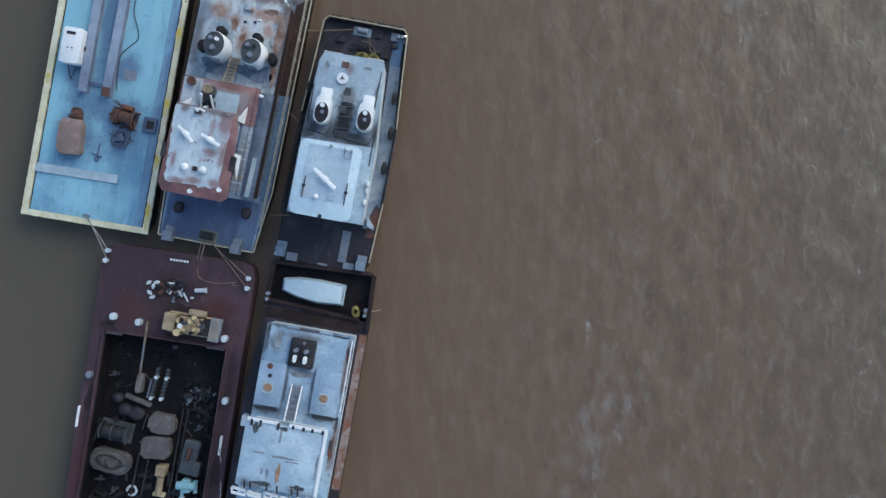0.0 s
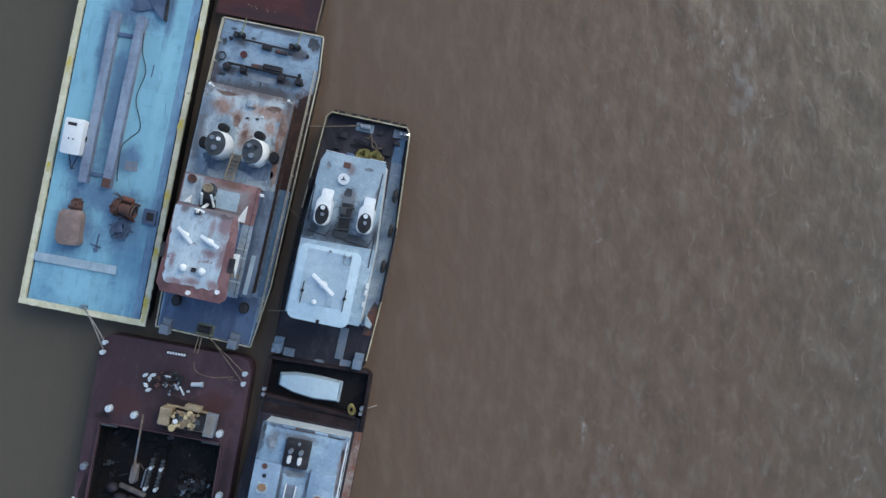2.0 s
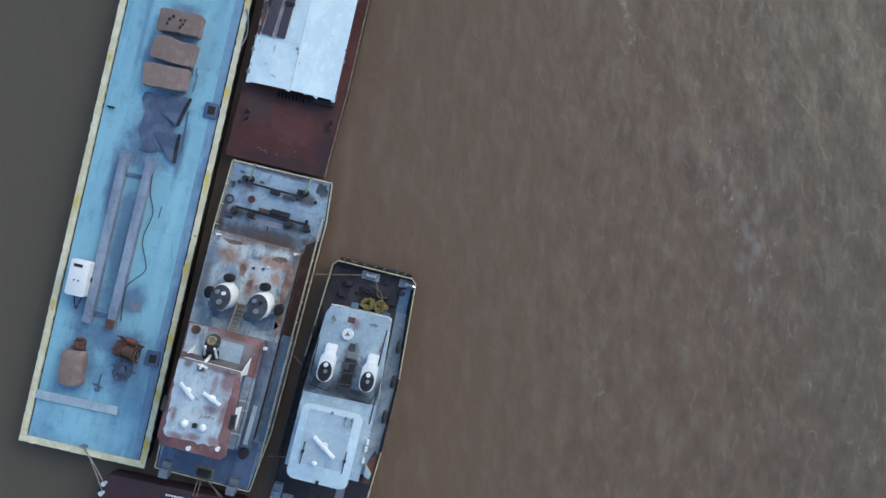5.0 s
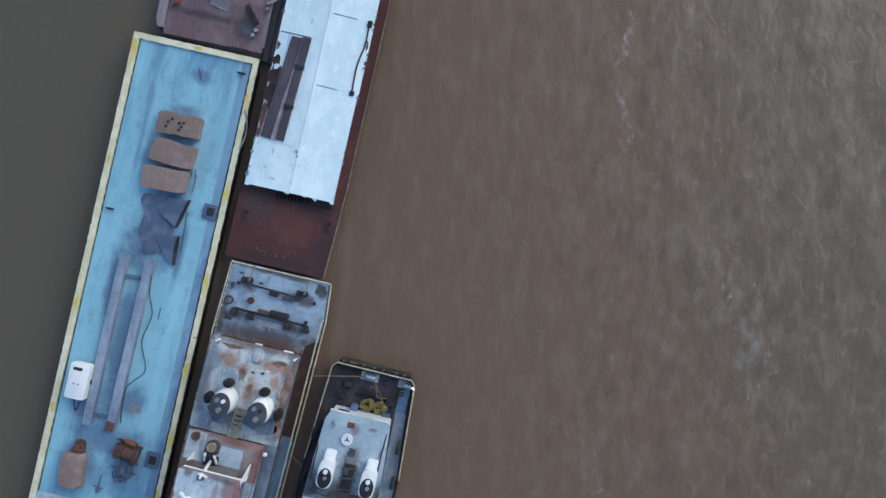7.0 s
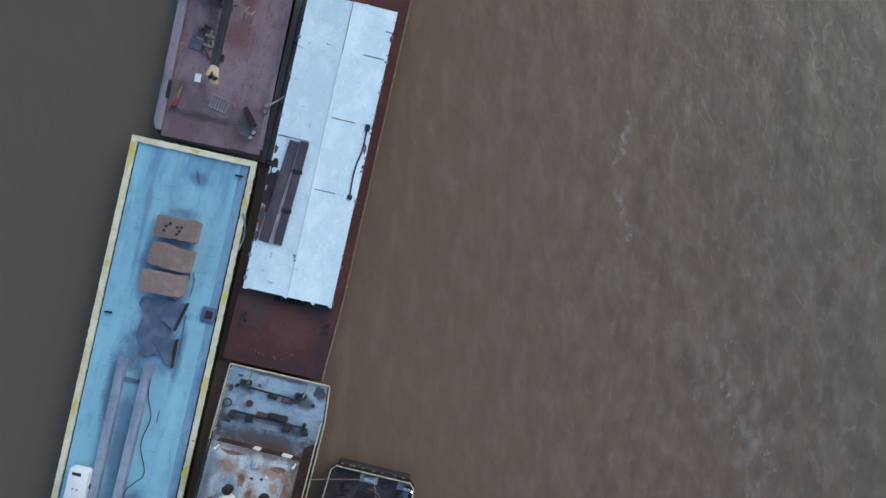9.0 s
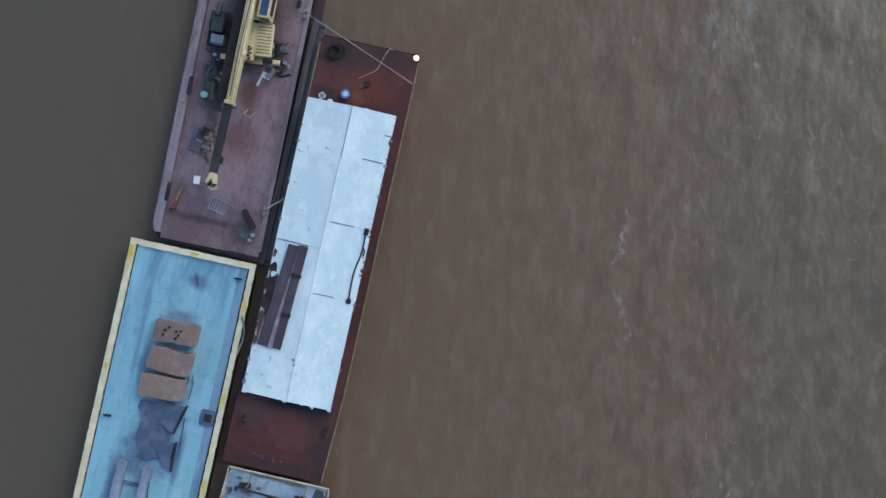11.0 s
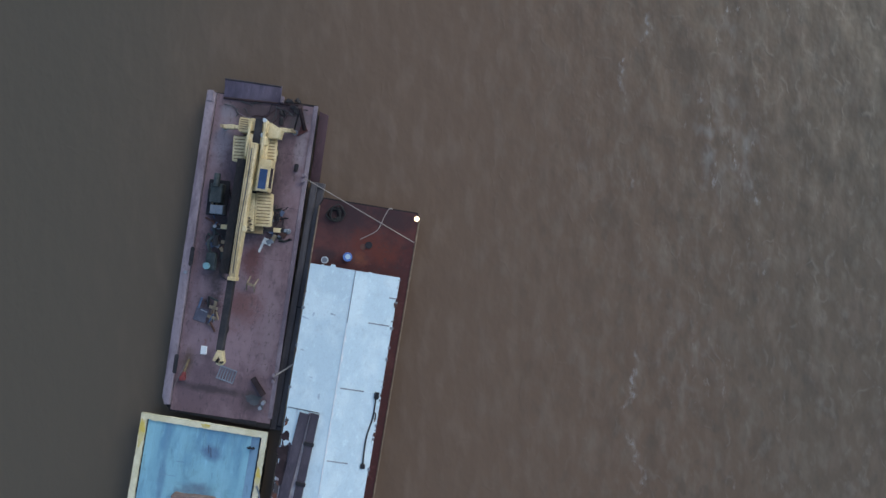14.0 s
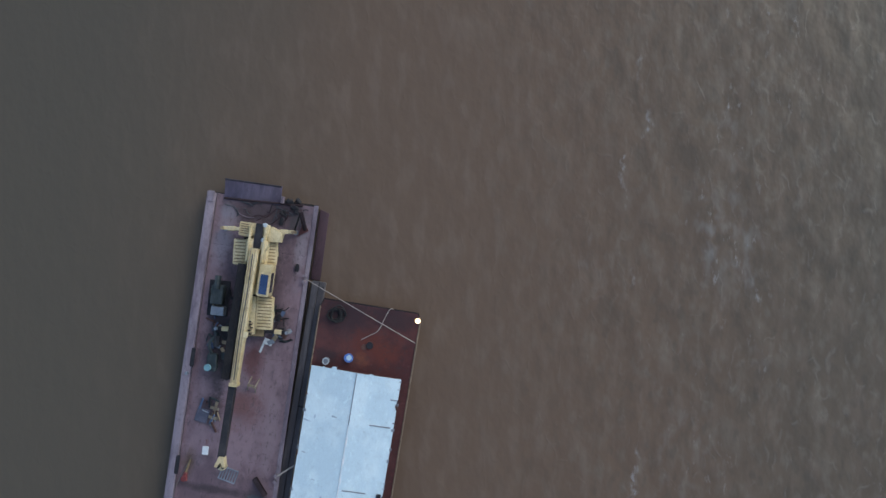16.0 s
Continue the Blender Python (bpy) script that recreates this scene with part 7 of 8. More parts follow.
    for plan, mat, label in (([(-2.4, 8.5), (-1.8, 8.5), (-1.45, 16.2), (-1.75, 16.2)], ROOF_PINK, "bare pinkish plate between the channels"), ([(-3.32, 8.8), (-3.0, 8.7), (-2.6, 11.0), (-2.35, 13.3), (-2.75, 13.9), (-3.1, 13.4), (-3.32, 14.1)], CHANNEL, "dark rusted plate beside the channels"), ([(-3.34, 8.6), (-3.05, 8.6), (-2.95, 10.2), (-3.1, 12.2), (-3.34, 12.3)], ROOF_PINK, "bare pinkish plate")):
        mid = sum(p[0] for p in plan) / len(plan)
        part("bare_plate", prism(bm_new(), [(x - mid, y) for x, y in plan], 0, 0.006), mat, b, label, pose(mid, 0, slope(mid) - 0.035 + (0.006 if mid < -3.1 else 0.0), 0, -5.1, 0))
    part("panel_joint", rod(bm_new(), (-3.3, 16.32, slope(-3.3) - 0.02), (-1.0, 16.28, slope(-1.0) - 0.02), 0.025, 6), SOOT, b)
    for i, (x, y, rx, ry) in enumerate(((-3.1, 14.25, 0.34, 0.3), (-3.0, 13.0, 0.5, 0.55), (-2.85, 11.7, 0.5, 0.9), (-3.2, 10.1, 0.2, 0.9), (-3.25, 8.9, 0.14, 0.4), (-3.25, 15.3, 0.12, 0.3), (3.0, 14.5, 0.1, 0.5), (2.95, 16.6, 0.1, 0.4), (3.0, 6.3, 0.15, 0.25), (3.05, 25.0, 0.12, 0.2))):
        blot(b, "rusted_through_patch", x, y, rx, ry, slope(x) - 0.01, OILED if rx > 0.3 else HALF_RUST, 4.4 * i, "rusted dark patch in the cover")
    m = thing("boat_hook_pole", "black pole with iron ends lying along the cover edge", "pole", at(0, 0, 0))
    z = slope(2.8) + 0.06
    part("shaft", tube(bm_new(), smooth_path([(2.82, 18.1, z), (2.83, 16.6, z), (2.6, 15.0, z + 0.03), (2.66, 13.1, z + 0.02)]), 0.055), DARK, m)
    part("iron_end", box(bm_new(), 2.5, 2.85, 12.85, 13.2, z - 0.06, z + 0.12, bev=0.04), DARK, m)
    part("iron_end", box(bm_new(), 2.68, 3.02, 17.9, 18.4, z - 0.06, z + 0.1, bev=0.04), DARK, m)
    part("hook", tube(bm_new(), smooth_path([(2.8, 17.0, z), (3.0, 16.8, z), (2.98, 16.4, z)]), 0.05), DARK, m)
    # stubs at the end wall and marks on the stern deck
    pieces("end_stub", box(bm_new(), -0.05, 0.05, -0.25, 0.1, 0, 0.5, bev=0.01), DARK, b, [pose(-1.1 + 0.26 * i, 4.85, Z) for i in range(9)])
    part("end_box", box(bm_new(), 1.3, 3.0, 4.75, 5.1, Z, Z + 0.4, bev=0.03), DARK, b)
    pieces("deck_bolt", cyl(bm_new(), 0, 0, 0, 0.04, 0.035, seg=8), TAN, b, [pose(x, y, Z + 0.01) for x, y in ((-1.7, 0.7), (-1.45, 0.58), (-1.2, 0.62), (-1.05, 0.5), (-0.3, 0.55), (-0.2, 0.42), (0.3, 0.5), (1.0, 1.0))])
    for x, y in ((3.1, 3.4), (-3.0, 2.9)):
        part("bitt", cyl(cyl(bm_new(), x, y - 0.25, Z, Z + 0.5, 0.13), x, y + 0.25, Z, Z + 0.5, 0.13), DARK, b)
    bk = thing("blue_bucket", "blue plastic tub standing on the red deck", "tub", at(-0.9, 27.6, Z + 0.01))
    part("wall", cyl(ring(bm_new(), 0, 0, 0.42, 0.3, 0.035), 0, 0, 0, 0.42, 0.24, 0.3), BLUEPLASTIC, bk)
    part("inside", cyl(bm_new(), 0.02, 0.02, 0.42, 0.435, 0.2), PALE, bk)
    d = thing("oil_drum", "grey drum standing on end by the covers", "drum", at(-2.5, 27.12, Z + 0.01))
    part("shell", cyl(bm_new(), 0, 0, 0, 0.5, 0.24), STEEL, d)
    part("rim", ring(bm_new(), 0, 0, 0.5, 0.22, 0.03), WALLWHITE, d)
    m = part("manhole", cyl(bm_new(), 0.45, 28.7, Z, Z + 0.14, 0.26), DARK, b, "open dark manhole")
    part("manhole_lid", cyl(bm_new(), 0.05, 28.5, Z, Z + 0.05, 0.22), RUSTED, m)
    bm = bm_new()
    for k in range(6):
        r, dx, dy = rng.uniform(0.3, 0.58), rng.uniform(-0.15, 0.15), rng.uniform(-0.2, 0.2)
        tube(bm, smooth_path([(dx + r * rng.uniform(0.7, 1.15) * math.cos(a), dy + r * rng.uniform(0.7, 1.15) * math.sin(a), 0.05 + 0.05 * k) for a in [0.8 * i for i in range(10)]], 4), 0.045)
    single("coiled_line", bm, RUBBER, "coil of dark wire rope on the red deck", "rope", at(-2.3, 30.6, Z + 0.01))
    # mooring lines to the crane barge
    q = (BERTH["covered"].inverted() @ on("crane_deck", 3.9, 17.7, 1.55)).translation
    single("mooring_rope", tube(bm_new(), sagging((3.7, 29.4, Z + 0.2), q, -0.12, 20), 0.032), ROPE, "pale mooring rope crossing between two barges", "rope", BERTH["covered"], "mooring ropes")
    pts = [(1.75, 32.1, Z + 0.02), (1.5, 31.75, Z + 0.05), (1.25, 31.0, Z + 0.06), (0.9, 29.9, Z + 0.06), (0.3, 29.4, Z + 0.06), (-0.25, 29.0, Z + 0.06)]
    single("loose_line", tube(bm_new(), smooth_path([(x, min(y, 31.55), z) for x, y, z in pts]), 0.03), ROPE, "loose pale line lying on the red deck", "rope", BERTH["covered"])
    # lit corner lamp
    l = thing("deck_lamp", "lit warm lamp on a short post at the barge corner", "lamp", at(3.6, 31.1, Z + 0.01))
    part("post", cyl(bm_new(), 0, 0, 0, 0.9, 0.05), STEEL, l)
    glow_lamp = new("deck_lamp_light", bpy.data.lights.new("deck_lamp_light", "POINT"))
    glow_lamp.data.energy, glow_lamp.data.color, glow_lamp.data.shadow_soft_size = 6.0, (1.0, 0.6, 0.25), 0.06
    glow_lamp.location = at(3.6, 31.1, Z + 1.45).translation
    part("bulb", ball(bm_new(), 0.03, 0, 1.05, 0.2), LAMP_WARM, l, "glowing warm bulb")


covered_barge()


# ---- crane barge ----
CZ = 1.1


def crane_barge():
    b = thing("deck_barge", "weathered mauve deck barge carrying a yellow crane", "barge", BERTH["crane_deck"])
    plan = [(-3.5, -0.5), (3.95, -0.8), (4.0, 23.15), (-4.12, 23.05), (-4.1, 0.8), (-3.95, 0.1)]
    part("hull", hull_with_rake(plan, CZ, 1.2, 1.2, 23.1, -0.6), HULL, b)
    cols = [(-3.45, -0.9), (-0.9, 1.7), (1.7, 3.9)]
    rows = [-0.4, 3.8, 7.6, 11.5, 15.4, 19.3, 23.0]
    for c0, c1 in cols:
        for r0, r1 in zip(rows, rows[1:]):
            part("deck_plate", box(bm_new(), c0 + 0.005, c1 - 0.005, r0 + 0.005, r1 - 0.005, CZ, CZ + 0.012 + random.uniform(0, 0.004)), MAUVE, b)
    part("raised_gunwale", prism(bm_new(), [(-4.1, 0.5), (-3.85, -0.05), (-3.48, 0.0), (-3.48, 23.0), (-4.15, 23.05)], CZ - 0.1, CZ + 0.3, 0.06), LAVENDER, b, "raised chalky gunwale")
    part("gunwale_end", box(bm_new(), -4.05, -3.6, 22.3, 23.1, CZ + 0.3, CZ + 0.4, bev=0.03), LAVENDER, b)
    # low ledge added to give the dark strip along the right side
    part("sponson", prism(bm_new(), [(4.02, 17.65), (4.75, 17.65), (4.7, 22.7), (4.02, 22.9)], -0.6, 0.14, 0.03), PURPLE, b, "dark ledge added at the waterline")
    part("edge_strip", box(bm_new(), 3.7, 4.02, 0, 23.1, CZ, CZ + 0.08, bev=0.02), LAVENDER, b)
    part("ramp", prism(bm_new(), [(-2.9, 22.75), (1.25, 22.75), (1.2, 24.15), (-3.0, 24.15)], CZ + 0.03, CZ + 0.16, 0.03), RAMP, b, "dark purple loading ramp")
    part("ramp_edge", rod(bm_new(), (-3.0, 24.1, CZ + 0.16), (1.15, 24.1, CZ + 0.16), 0.06), DARKDECK, b)
    part("ramp_hinge", rod(bm_new(), (-2.9, 22.72, CZ + 0.12), (2.9, 22.95, CZ + 0.12), 0.09), OILED, b)
    part("ramp_post", box(bm_new(), 1.3, 1.5, 22.9, 23.4, CZ, CZ + 0.55, bev=0.03), LAVENDER, b)
    for x, y, w in ((1.9, 23.15, 0.3), (2.5, 23.3, 0.22), (2.3, 22.7, 0.35), (1.5, 22.3, 0.25)):
        part("anchor_gear", lump(ball(ball(bm_new(), x, y, CZ + 0.1, w * 0.9, w * 0.6, 0.16), x + w * 0.6, y - w * 0.5, CZ + 0.08, w * 0.6, w * 0.7, 0.12), 0.16, 4.0), DARK, b, "black greasy anchor gear")
    for y in (10.9, 3.0):
        part("gunwale_slot", prism(bm_new(), rounded(-3.62, -3.32, y - 0.7, y + 0.7, 0.12), CZ + 0.28, CZ + 0.31), DARK, b, "dark slot in the gunwale")
    part("stern_slot", box(bm_new(), 1.6, 2.9, -0.6, -0.35, CZ + 0.02, CZ + 0.06, bev=0.01), DARK, b)
    for x, y in ((3.75, 17.7), (3.75, 3.0)):
        part("bitt", cyl(cyl(bm_new(), x, y - 0.22, CZ, CZ + 0.5, 0.12), x, y + 0.22, CZ, CZ + 0.5, 0.12), LAVENDER, b)
    part("bitt", cyl(cyl(bm_new(), 3.1, 0.7, CZ, CZ + 0.45, 0.14), 3.25, 1.1, CZ, CZ + 0.45, 0.14), STEEL, b)
    part("cleat", cyl(bm_new(), -3.7, 9.7, CZ + 0.3, CZ + 0.55, 0.12), STEEL, b)
    at = lambda x, y, z=CZ + 0.02, rz=0.0: on("crane_deck", x, y, z, rz)
    f = thing("fender_float", "narrow grey timber float lying between two barges", "float", on("crane_deck", 4.55, 8.3, 0, -1.2))
    for i in range(2):
        part("float_log", box(bm_new(), -0.5 + i * 0.5, -0.005 + i * 0.5, -9.2, 9.3, 0.02, 0.7 - 0.12 * i, bev=0.04), TIMBER, f)
    pieces("cross_tie", box(bm_new(), -0.48, 0.46, -0.06, 0.06, 0.66, 0.76, bev=0.01), DARK, f, [pose(0, -8.9 + i * 8.9, -0.09) for i in range(3)])
    # deck clutter
    rng = random.Random(12)
    g = thing("green_generator", "dark green engine set with a grey box", "generator", at(-2.2, 15.2, CZ + 0.02, 2))
    part("engine", box(bm_new(), -0.45, 0.45, -0.2, 1.2, 0.1, 0.95, bev=0.08), GREEN, g)
    part("tank", rod(bm_new(), (0.0, 0.95, 1.05), (0.0, 1.9, 1.0), 0.22, 14), GREEN, g)
    part("skid", box(bm_new(), -0.8, 0.7, -1.1, 1.5, 0, 0.12, bev=0.02), DARK, g)
    part("grey_box", box(bm_new(), -0.35, 0.6, -1.0, -0.35, 0.1, 0.8, bev=0.04), STEEL, g)
    part("fan", ring(bm_new(), 0, 0, 0, 0.3, 0.08, m=pose(-0.55, 0.5, 0.5, 0, 90, 0)), DARK, g)
    g = thing("green_machine", "dark green machine with pipes on the mauve deck", "machine", at(-1.95, 11.0, CZ + 0.02, 3))
    part("body", box(bm_new(), -0.4, 0.3, -0.9, 0.4, 0.05, 0.6, bev=0.08), GREEN, g)
    part("pipe", tube(bm_new(), smooth_path([(-0.2, 0.4, 0.3), (-0.4, 1.1, 0.35), (0.0, 1.7, 0.3), (-0.2, 2.3, 0.25)]), 0.12), GREEN, g)
    part("end_tank", cyl(bm_new(), -0.25, -0.6, 0.6, 0.85, 0.24), TEAL, g)
    part("motor", rod(bm_new(), (0.1, 0.9, 0.25), (0.1, 1.7, 0.25), 0.22, 12), DARK, g)
    for i in range(52):
        zone = i % 4
        x, y = ((rng.gauss(-1.7, 0.45), rng.gauss(11.6, 1.4)), (rng.gauss(-1.6, 0.4), rng.gauss(7.3, 0.6)), (rng.gauss(2.1, 0.35), rng.gauss(13.9, 0.7)), (rng.gauss(-2.5, 0.3), rng.gauss(14.6, 1.2)))[zone]
        s = rng.uniform(0.06, 0.2)
        bm = rod(bm_new(), (-s * 2.2, 0, s * 0.5), (s * 2.2, 0, s * 0.6), s * 0.45) if i % 2 else box(bm_new(), -s, s, -s * 1.5, s * 1.5, 0, s, bev=0.02)
        single("deck_scrap", bm, rng.choice((DARK, GREEN, RUSTED, TAN, STEEL, BLUE_DARK)), "small loose part lying on the mauve deck", "scrap", at(x, y, CZ + 0.018, rng.uniform(0, 180)), "scrap on the crane barge")
    for i in range(44):
        x, y = rng.gauss(-1.1 if i % 3 else 2.4, 0.35), rng.uniform(9.5, 16.5) if i % 3 else rng.uniform(13, 16)
        s = rng.uniform(0.06, 0.18)
        pts = [(-s * 3, 0, s * 0.4), (-s, rng.uniform(-s, s), s * 0.5), (s, rng.uniform(-s, s), s * 0.5), (s * 3, 0, s * 0.4)]
        single("hydraulic_hose", tube(bm_new(), smooth_path(pts, 3), s * 0.3), rng.choice((DARK, DARK, HULL, GREEN, SOOT)), "dark hose end lying beside the crane", "hose", at(x, y, CZ + 0.018, rng.uniform(0, 180)), "hoses beside the crane")
    for i in range(20):
        x, y = rng.uniform(-2.9, 3.0), rng.gauss(22.1, 0.4)
        l = rng.uniform(0.5, 1.4)
        bm = tube(bm_new(), smooth_path([(-l / 2, 0, 0.05), (-l / 6, rng.uniform(-0.2, 0.2), 0.12), (l / 6, rng.uniform(-0.2, 0.2), 0.1), (l / 2, 0, 0.05)], 4), rng.uniform(0.02, 0.04))
        single("cable_scrap", bm, rng.choice((DARK, SOOT, SOOT, PURPLE, LAVENDER)), "short length of dark cable heaped behind the crane", "cable", at(x, min(y, 22.9), CZ + 0.02, rng.uniform(-40, 120)), "cable heap")
    s = thing("slanting_brace", "dark red steel brace leaning at the barge corner", "brace", at(0, 0))
    part("leg", rod(bm_new(), (3.3, 21.2, 0.05), (3.15, 22.5, 2.3), 0.16, 6), OILED, s)
    part("plate", prism(bm_new(), [(2.85, 20.7), (3.55, 21.2), (3.1, 21.9)], 0.0, 0.25, 0.02), MAROON, s)
    part("stay", rod(bm_new(), (2.5, 21.0, 0.05), (3.15, 22.4, 2.1), 0.07, 6), DARK, s)
    single("wooden_pallet", box(box(box(bm_new(), -0.1, 0.1, -1.0, 0.9, 0, 0.1, bev=0.01), -0.35, 0.3, 0.2, 0.4, 0.1, 0.16, bev=0.01), -0.3, 0.4, -0.5, -0.3, 0.1, 0.16, bev=0.01), WOOD, "broken tan timber frame on the deck", "timber", at(-1.4, 7.1, CZ + 0.018, -8))
    single("blue_mat", box(bm_new(), -0.5, 0.42, -0.5, 0.5, 0, 0.08, bev=0.02), MAT_BLUE, "dark blue mat lying on the deck", "mat", at(-2.2, 6.75, CZ + 0.018, -10))
    w = thing("folding_stool", "pale timber sawhorse standing on the deck", "sawhorse", at(1.15, 9.5, CZ + 0.02, -10))
    part("top", box(bm_new(), -0.3, 0.35, -0.1, 0.08, 0.55, 0.65, bev=0.01), WOOD, w)
    for x, y in ((-0.3, -0.5), (-0.3, 0.5), (0.3, -0.5), (0.3, 0.5)):
        part("leg", rod(bm_new(), (x * 0.9, y * 0.1, 0.57), (x, y, 0.0), 0.05), WOOD, w)
    single("white_sheet", box(bm_new(), -0.22, 0.22, -0.3, 0.3, 0, 0.12, bev=0.02), WHITE, "small white box lying on the mauve deck", "box", at(-1.64, 4.24, CZ + 0.02, 2))
    t = thing("red_fire_pump", "small red fire pump with a pole beside it", "pump", at(-2.85, 2.15, CZ + 0.02))
    part("body", prism(cyl(bm_new(), 0.0, -0.1, 0, 0.34, 0.2), [(-0.24, -0.35), (0.2, -0.28), (0.16, 0.3), (-0.05, 0.35)], 0, 0.2, 0.04), PUMP_RED, t)
    part("handle", box(bm_new(), 0.05, 0.2, 0.25, 1.3, 0.02, 0.14, rz=-12, bev=0.02), GROOVE, t, "dull brown handle")
    single("boat_hook", rod(bm_new(), (-2.6, 3.6, 0.06), (-3.4, 1.35, 0.08), 0.03), GREYTARP, "thin grey boat hook lying on the deck", "boat hook", at(0, 0, CZ + 0.02))
    g = thing("steel_grate", "grey steel grating lying on the deck", "grate", at(0.35, 2.7, CZ + 0.02, -12))
    part("frame", box(box(bm_new(), -0.75, 0.55, -0.5, -0.42, 0, 0.08), -0.75, 0.55, 0.42, 0.5, 0, 0.08), STEEL, g)
    pieces("grate_bar", box(bm_new(), -0.04, 0.04, -0.44, 0.44, 0, 0.07), STEEL, g, [pose(-0.68 + 0.2 * i, 0, 0.006) for i in range(7)])
    b2 = thing("dark_beam", "short dark rusty beam lying on the deck", "beam", at(2.7, 2.2, CZ + 0.02, 40))
    part("web", box(bm_new(), -0.05, 0.05, -0.75, 0.75, 0.04, 0.3, bev=0.02), OILED, b2)
    for z in (0.0, 0.28):
        part("flange", box(bm_new(), -0.17, 0.17, -0.75, 0.75, z, z + 0.04, bev=0.01), OILED, b2)
    blot(b, "oil_stain", 2.45, 1.2, 0.6, 0.35, CZ + 0.018, SOOT, 3.1, "dark oil stain on the deck")
    w = thing("white_bracket", "white bent bracket on the deck beside the crane", "bracket", at(1.75, 12.6, CZ + 0.02, -15))
    part("plate", box(bm_new(), -0.35, 0.3, -0.08, 0.35, 0, 0.06, bev=0.01), WHITE, w)
    part("leg", box(bm_new(), -0.35, -0.2, -0.8, -0.05, 0, 0.08, bev=0.01), WALLWHITE, w)
    for x, y in ((2.3, 14.6), (3.1, 18.4), (-0.2, 6.0), (1.5, 21.6)):
        single("dark_block", prism(bm_new(), rounded(-0.14, 0.14, -0.28, 0.28, 0.08), 0, 0.2, 0.03), DARK, "dark rubber block on the mauve deck", "block", at(x, y, CZ + 0.02), "rubber blocks")
    q = (BERTH["crane_deck"].inverted() @ on("covered", -3.4, 20.0, 1.6)).translation
    single("mooring_rope", tube(bm_new(), sagging((3.75, 3.1, CZ + 0.45), (q.x, q.y - 0.6, 1.6), 0.08), 0.07), ROPE, "thick pale rope between the barge bitts", "rope", BERTH["crane_deck"], "mooring ropes")


crane_barge()


def mobile_crane():
    c = thing("mobile_crane", "yellow rough-terrain crane with its boom lowered", "crane", on("crane_deck", 0, 0, CZ + 0.02))
    spin = pose(0.38, 16.9, 0) @ pose(0, 0, 0, 0, 0, 4.6)
    # carrier
    part("chassis", box(bm_new(), -0.95, 0.95, -3.8, 3.9, 0.75, 1.25, bev=0.05), DARK, c, "dark chassis", spin)
    for x in (-1.25, 1.25):
        for y in (-2.2, 2.2):
            w = part("wheel", ring(rod(bm_new(), (-0.22, 0, 0), (0.22, 0, 0), 0.42, 20), 0, 0, 0, 0.52, 0.24, 24, 8, m=pose(0, 0, 0, 0, 90, 0)), RUBBER, c, "", spin @ pose(x, y, 0.76))
            part("hub", rod(bm_new(), (-0.26, 0, 0), (0.26, 0, 0), 0.2, 12), CRANE, w)
    # fenders and hoods, each with raised tread bars
    for x0, x1, y0, y1, z in ((-1.5, -0.55, 1.3, 3.15, 1.65), (0.8, 1.6, 1.4, 3.2, 1.65), (0.4, 1.6, -3.2, -0.85, 1.7), (-1.15, -0.55, -3.1, -0.8, 1.65)):
        f = part("fender", prism(bm_new(), rounded(x0, x1, y0, y1, 0.1), z - 0.35, z, 0.04), CRANE, c, "", spin)
        n = int((y1 - y0) / 0.23)
        pieces("tread_bar", box(bm_new(), x0 + 0.12, x1 - 0.12, -0.035, 0.035, 0, 0.035), GROOVE, f, [pose(0, y0 + 0.2 + 0.23 * i, z) for i in range(n)])
    part("engine_hood", prism(bm_new(), rounded(-0.4, 0.36, -3.6, -0.9, 0.1), 1.2, 1.75, 0.05), CRANE, c, "", spin)
    # brown plates added in the gaps, their colour standing for shade between parts
    for x0, x1, y0, y1, z in ((-0.55, -0.3, -3.0, 3.2, 1.5), (0.36, 0.62, 0.2, 3.3, 1.45), (-0.95, 0.95, -3.75, -3.15, 1.3), (-0.9, 0.9, 3.3, 3.75, 1.35)):
        part("chassis_plate", box(bm_new(), x0, x1, y0, y1, z - 0.2, z, bev=0.02), GROOVE, c, "brown plate added as shade between crane parts", spin)
    for i in range(10):
        part("hydraulic_valve", box(bm_new(), -0.1 + 0.08 * (i % 3), 0.12 + 0.08 * (i % 3), -3.7 + 0.11 * i, -3.62 + 0.11 * i, 1.75, 1.86, bev=0.01), DARK if i % 2 else TAN, c, "", spin)
    # outriggers
    for y, z in ((3.85, 0.7), (-3.4, 0.7)):
        o = part("outrigger_beam", box(bm_new(), -2.6, 2.6, y - 0.13, y + 0.13, z, z + 0.3, bev=0.03), CRANE if y > 0 else DARK, c, "", spin)
        for x in (-2.55, 2.55):
            part("outrigger_jack", cyl(bm_new(), x, y, 0.08, z + 0.5, 0.12), STEEL if y < 0 else TAN, o)
            part("outrigger_foot", cyl(bm_new(), x, y, 0.0, 0.1, 0.2), STEEL, o)
        for x in (-1.9, 1.9):
            part("beam_sleeve", box(bm_new(), x - 0.26, x + 0.26, y - 0.16, y + 0.16, z - 0.04, z + 0.35, bev=0.03), CRANE, o)
    # turret
    part("turntable", cyl(bm_new(), 0.55, 17.6, 1.25, 1.7, 0.95, seg=28), CRANE, c)
    part("turret_base", prism(bm_new(), rounded(-0.15, 1.25, 16.2, 21.0, 0.15), 1.7, 1.95, 0.04), CRANE, c)
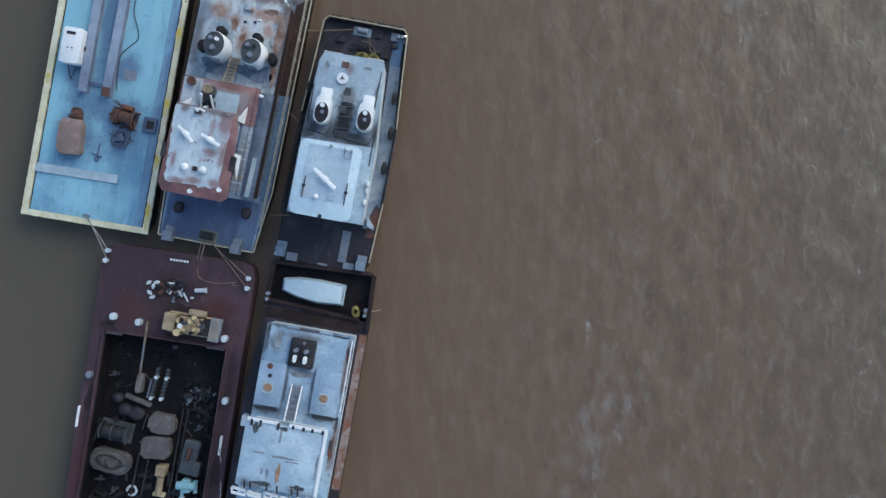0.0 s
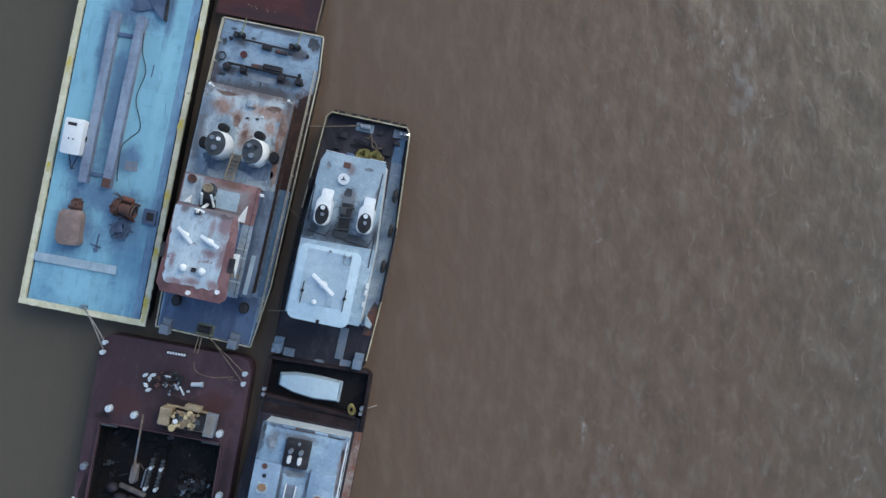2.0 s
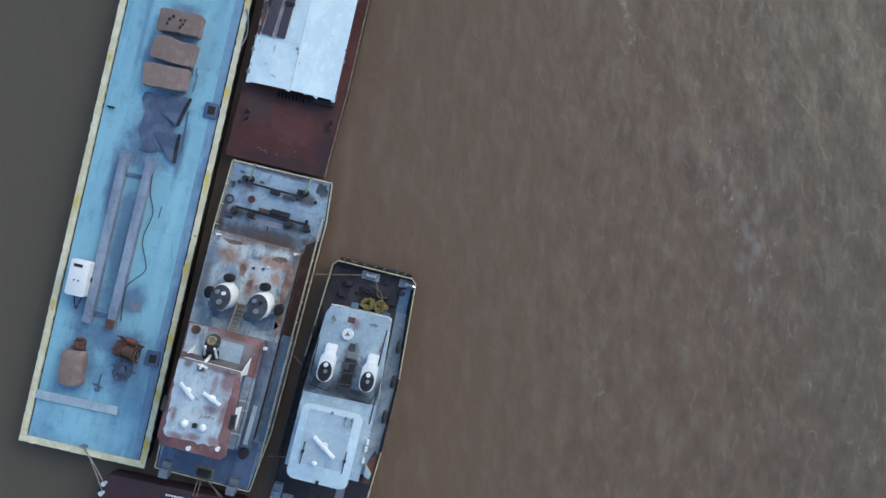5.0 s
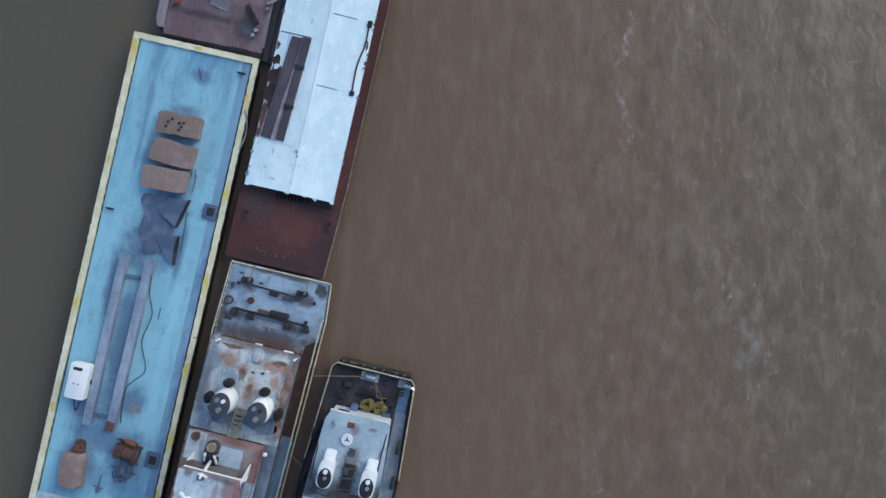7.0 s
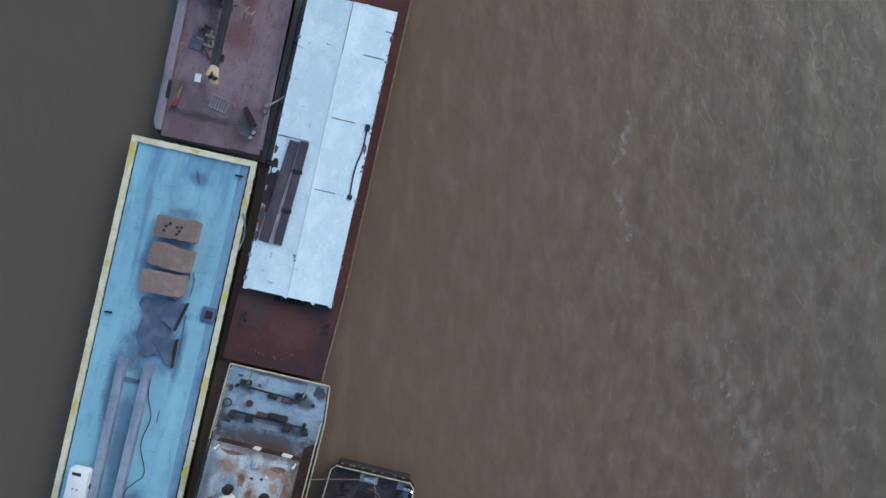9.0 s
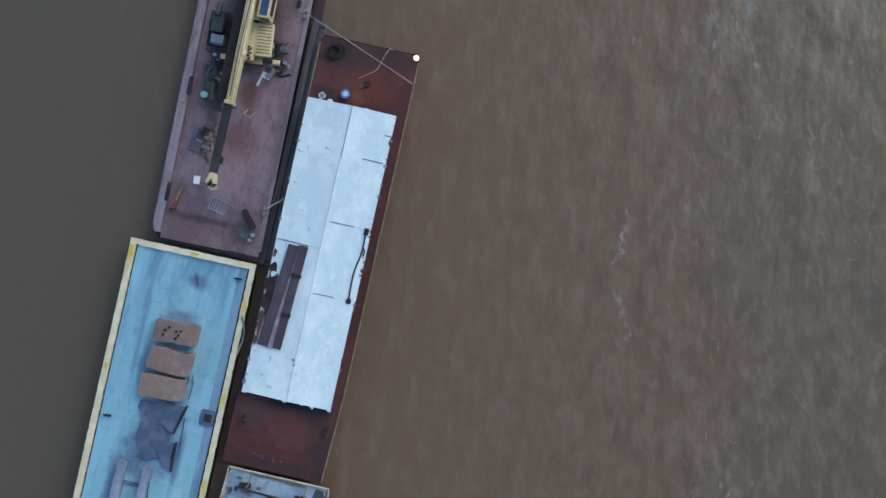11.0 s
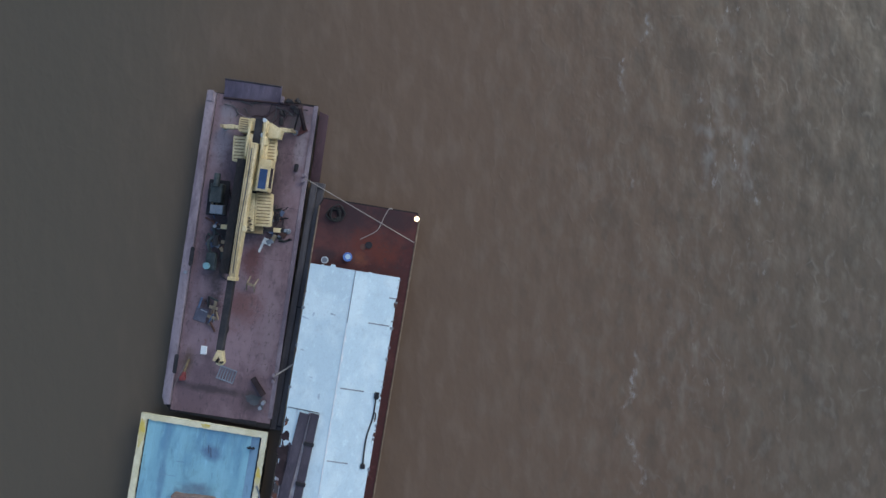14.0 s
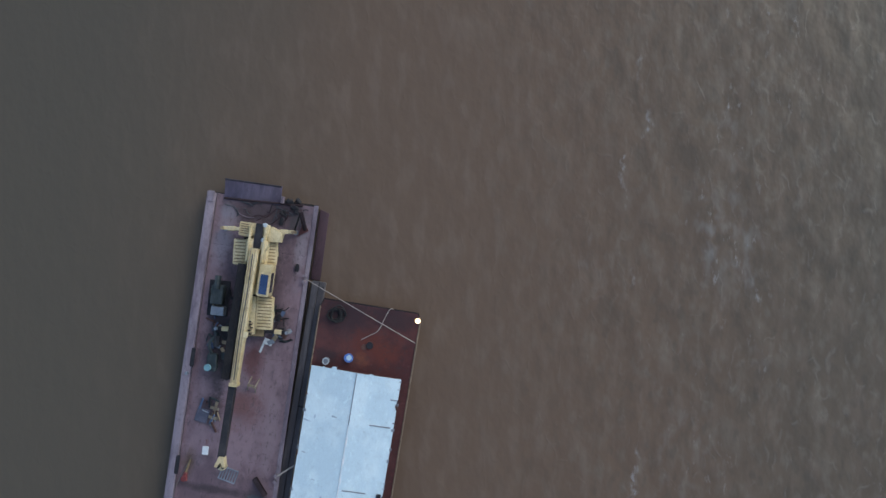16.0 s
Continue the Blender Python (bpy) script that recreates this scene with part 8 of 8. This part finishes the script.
    for x in (-0.1, 0.95):
        part("turret_cheek", prism(bm_new(), [(x, 18.5), (x + 0.16, 18.5), (x + 0.16, 20.9), (x, 20.9)], 1.95, 2.85, 0.03), CRANE, c)
    cw = part("counterweight", prism(bm_new(), rounded(-0.95, -0.15, 20.2, 21.2, 0.12), 1.2, 2.3, 0.06), CRANE, c)
    pieces("grille_bar", box(bm_new(), -0.85, -0.3, -0.03, 0.03, 0, 0.03), GROOVE, cw, [pose(0, 20.4 + 0.16 * i, 2.3) for i in range(5)])
    part("counterweight", prism(bm_new(), [(1.15, 20.0), (2.0, 20.1), (2.1, 20.75), (1.3, 21.1), (1.15, 21.0)], 1.2, 2.3, 0.06), CRANE, c)
    wn2 = part("hoist_winch", prism(bm_new(), rounded(0.3, 0.82, 19.45, 21.2, 0.05), 1.95, 2.75, 0.03), DARK, c, "black hoist drum")
    for x in (0.08, 0.98):
        part("winch_cheek", prism(bm_new(), rounded(x - 0.2, x + 0.2, 20.3, 21.2, 0.12), 1.9, 2.6, 0.05), CRANE, wn2)
        part("winch_cheek", prism(bm_new(), rounded(x - 0.26, x + 0.24, 19.4, 20.1, 0.16), 1.9, 2.7, 0.05), CRANE, wn2)
    for y in (20.1, 21.15):
        part("winch_fitting", cyl(bm_new(), 0.9, y, 2.3, 2.75, 0.15), WALLWHITE, wn2)
    # operator cab
    cab = part("cab", prism(bm_new(), rounded(1.02, 1.86, 16.2, 18.45, 0.1), 1.5, 2.9, 0.05), CRANE, c, "yellow operator cab")
    part("roof_window", prism(bm_new(), rounded(1.16, 1.7, 16.35, 17.75, 0.05), 2.9, 2.93), TINT, cab, "blue tinted roof window")
    part("front_window", box(bm_new(), 1.1, 1.78, 16.17, 16.22, 2.0, 2.8, bev=0.01), GLASS, cab)
    part("side_window", box(bm_new(), 1.84, 1.89, 16.5, 17.9, 2.0, 2.75, bev=0.01), GLASS, cab)
    part("roof_strip", box(bm_new(), 1.72, 1.8, 16.4, 18.2, 2.9, 2.94, bev=0.01), CRANE, cab)
    # boom, in two yellow sections and a black inner one
    down = pose(0.46, 19.45, 2.75, -0.5, 0, -0.3)
    bo = part("boom", prism(bm_new(), [(-0.24, -9.6), (0.24, -9.6), (0.3, 0.0), (-0.3, 0.0)], -0.4, 0.4, 0.05), CRANE, c, "yellow outer boom section", down)
    part("boom_rib", box(bm_new(), -0.2, -0.13, -9.5, -0.1, 0.4, 0.44, bev=0.01), TAN, bo)
    part("boom_rib", box(bm_new(), 0.12, 0.16, -9.5, -0.1, 0.4, 0.44, bev=0.01), TAN, bo)
    part("boom_hose", tube(bm_new(), smooth_path([(0.02, -9.2, 0.44), (-0.04, -6.0, 0.44), (0.03, -3.0, 0.44), (0.0, -0.4, 0.44)]), 0.035), SOOT, bo, "dark hydraulic hose")
    part("boom_collar", box(bm_new(), -0.3, 0.3, -9.7, -9.45, -0.45, 0.45, bev=0.03), CRANE, bo)
    part("boom_fitting", box(bm_new(), 0.2, 0.5, -6.2, -5.8, 0.35, 0.55, bev=0.04), CRANE, bo)
    part("jib", box(bm_new(), -0.25, 0.23, -14.7, -9.65, -0.3, 0.3, bev=0.05), DARK, bo, "black inner boom section", pose(0, 0, 0, 0, 0, -0.45))
    hd = part("boom_head", prism(bm_new(), [(-0.36, -15.35), (-0.12, -14.6), (0.22, -14.6), (0.4, -15.3), (0.22, -15.35), (0.05, -14.95), (-0.16, -15.4)], -0.35, 0.35, 0.02), CRANE, bo, "yellow boom head", pose(0, 0, 0, 0, 0, -0.45))
    for x in (-0.15, 0.2):
        part("sheave", rod(bm_new(), (x - 0.06, -15.25, -0.1), (x + 0.06, -15.25, -0.1), 0.3, 18), DARK, hd)
    part("hook_block", prism(bm_new(), [(-0.3, -15.5), (-0.22, -15.7), (0.0, -15.78), (0.24, -15.68), (0.32, -15.45), (0.2, -15.42), (0.02, -15.58), (-0.16, -15.45)], -1.0, -0.35, 0.03), CRANE, bo, "yellow hook block", pose(0, 0, 0, 0, 0, -0.45))
    part("hoist_wire", rod(rod(bm_new(), (-0.1, -15.35, -0.5), (-0.1, -15.35, 0.0), 0.025), (0.15, -15.35, -0.5), (0.15, -15.35, 0.0), 0.025), DARK, bo)
    part("lift_cylinder", rod(bm_new(), (0.45, 17.2, 1.9), (0.46, 14.2, 2.35), 0.18, 14), STEEL, c)
    # side jib stowed along the boom
    lj = part("stowed_jib", box(bm_new(), -0.98, -0.4, -9.3, -1.2, -0.3, 0.1, bev=0.02), HULL, bo, "dark stowed lattice jib")
    pieces("jib_lace", box(bm_new(), -0.02, 0.02, -0.3, 0.3, -0.02, 0.02), HULL, lj, [pose(-0.69, -9.2 + 0.55 * i, 0.12, 0, 0, 28 if i % 2 else -28) for i in range(15)])


mobile_crane()
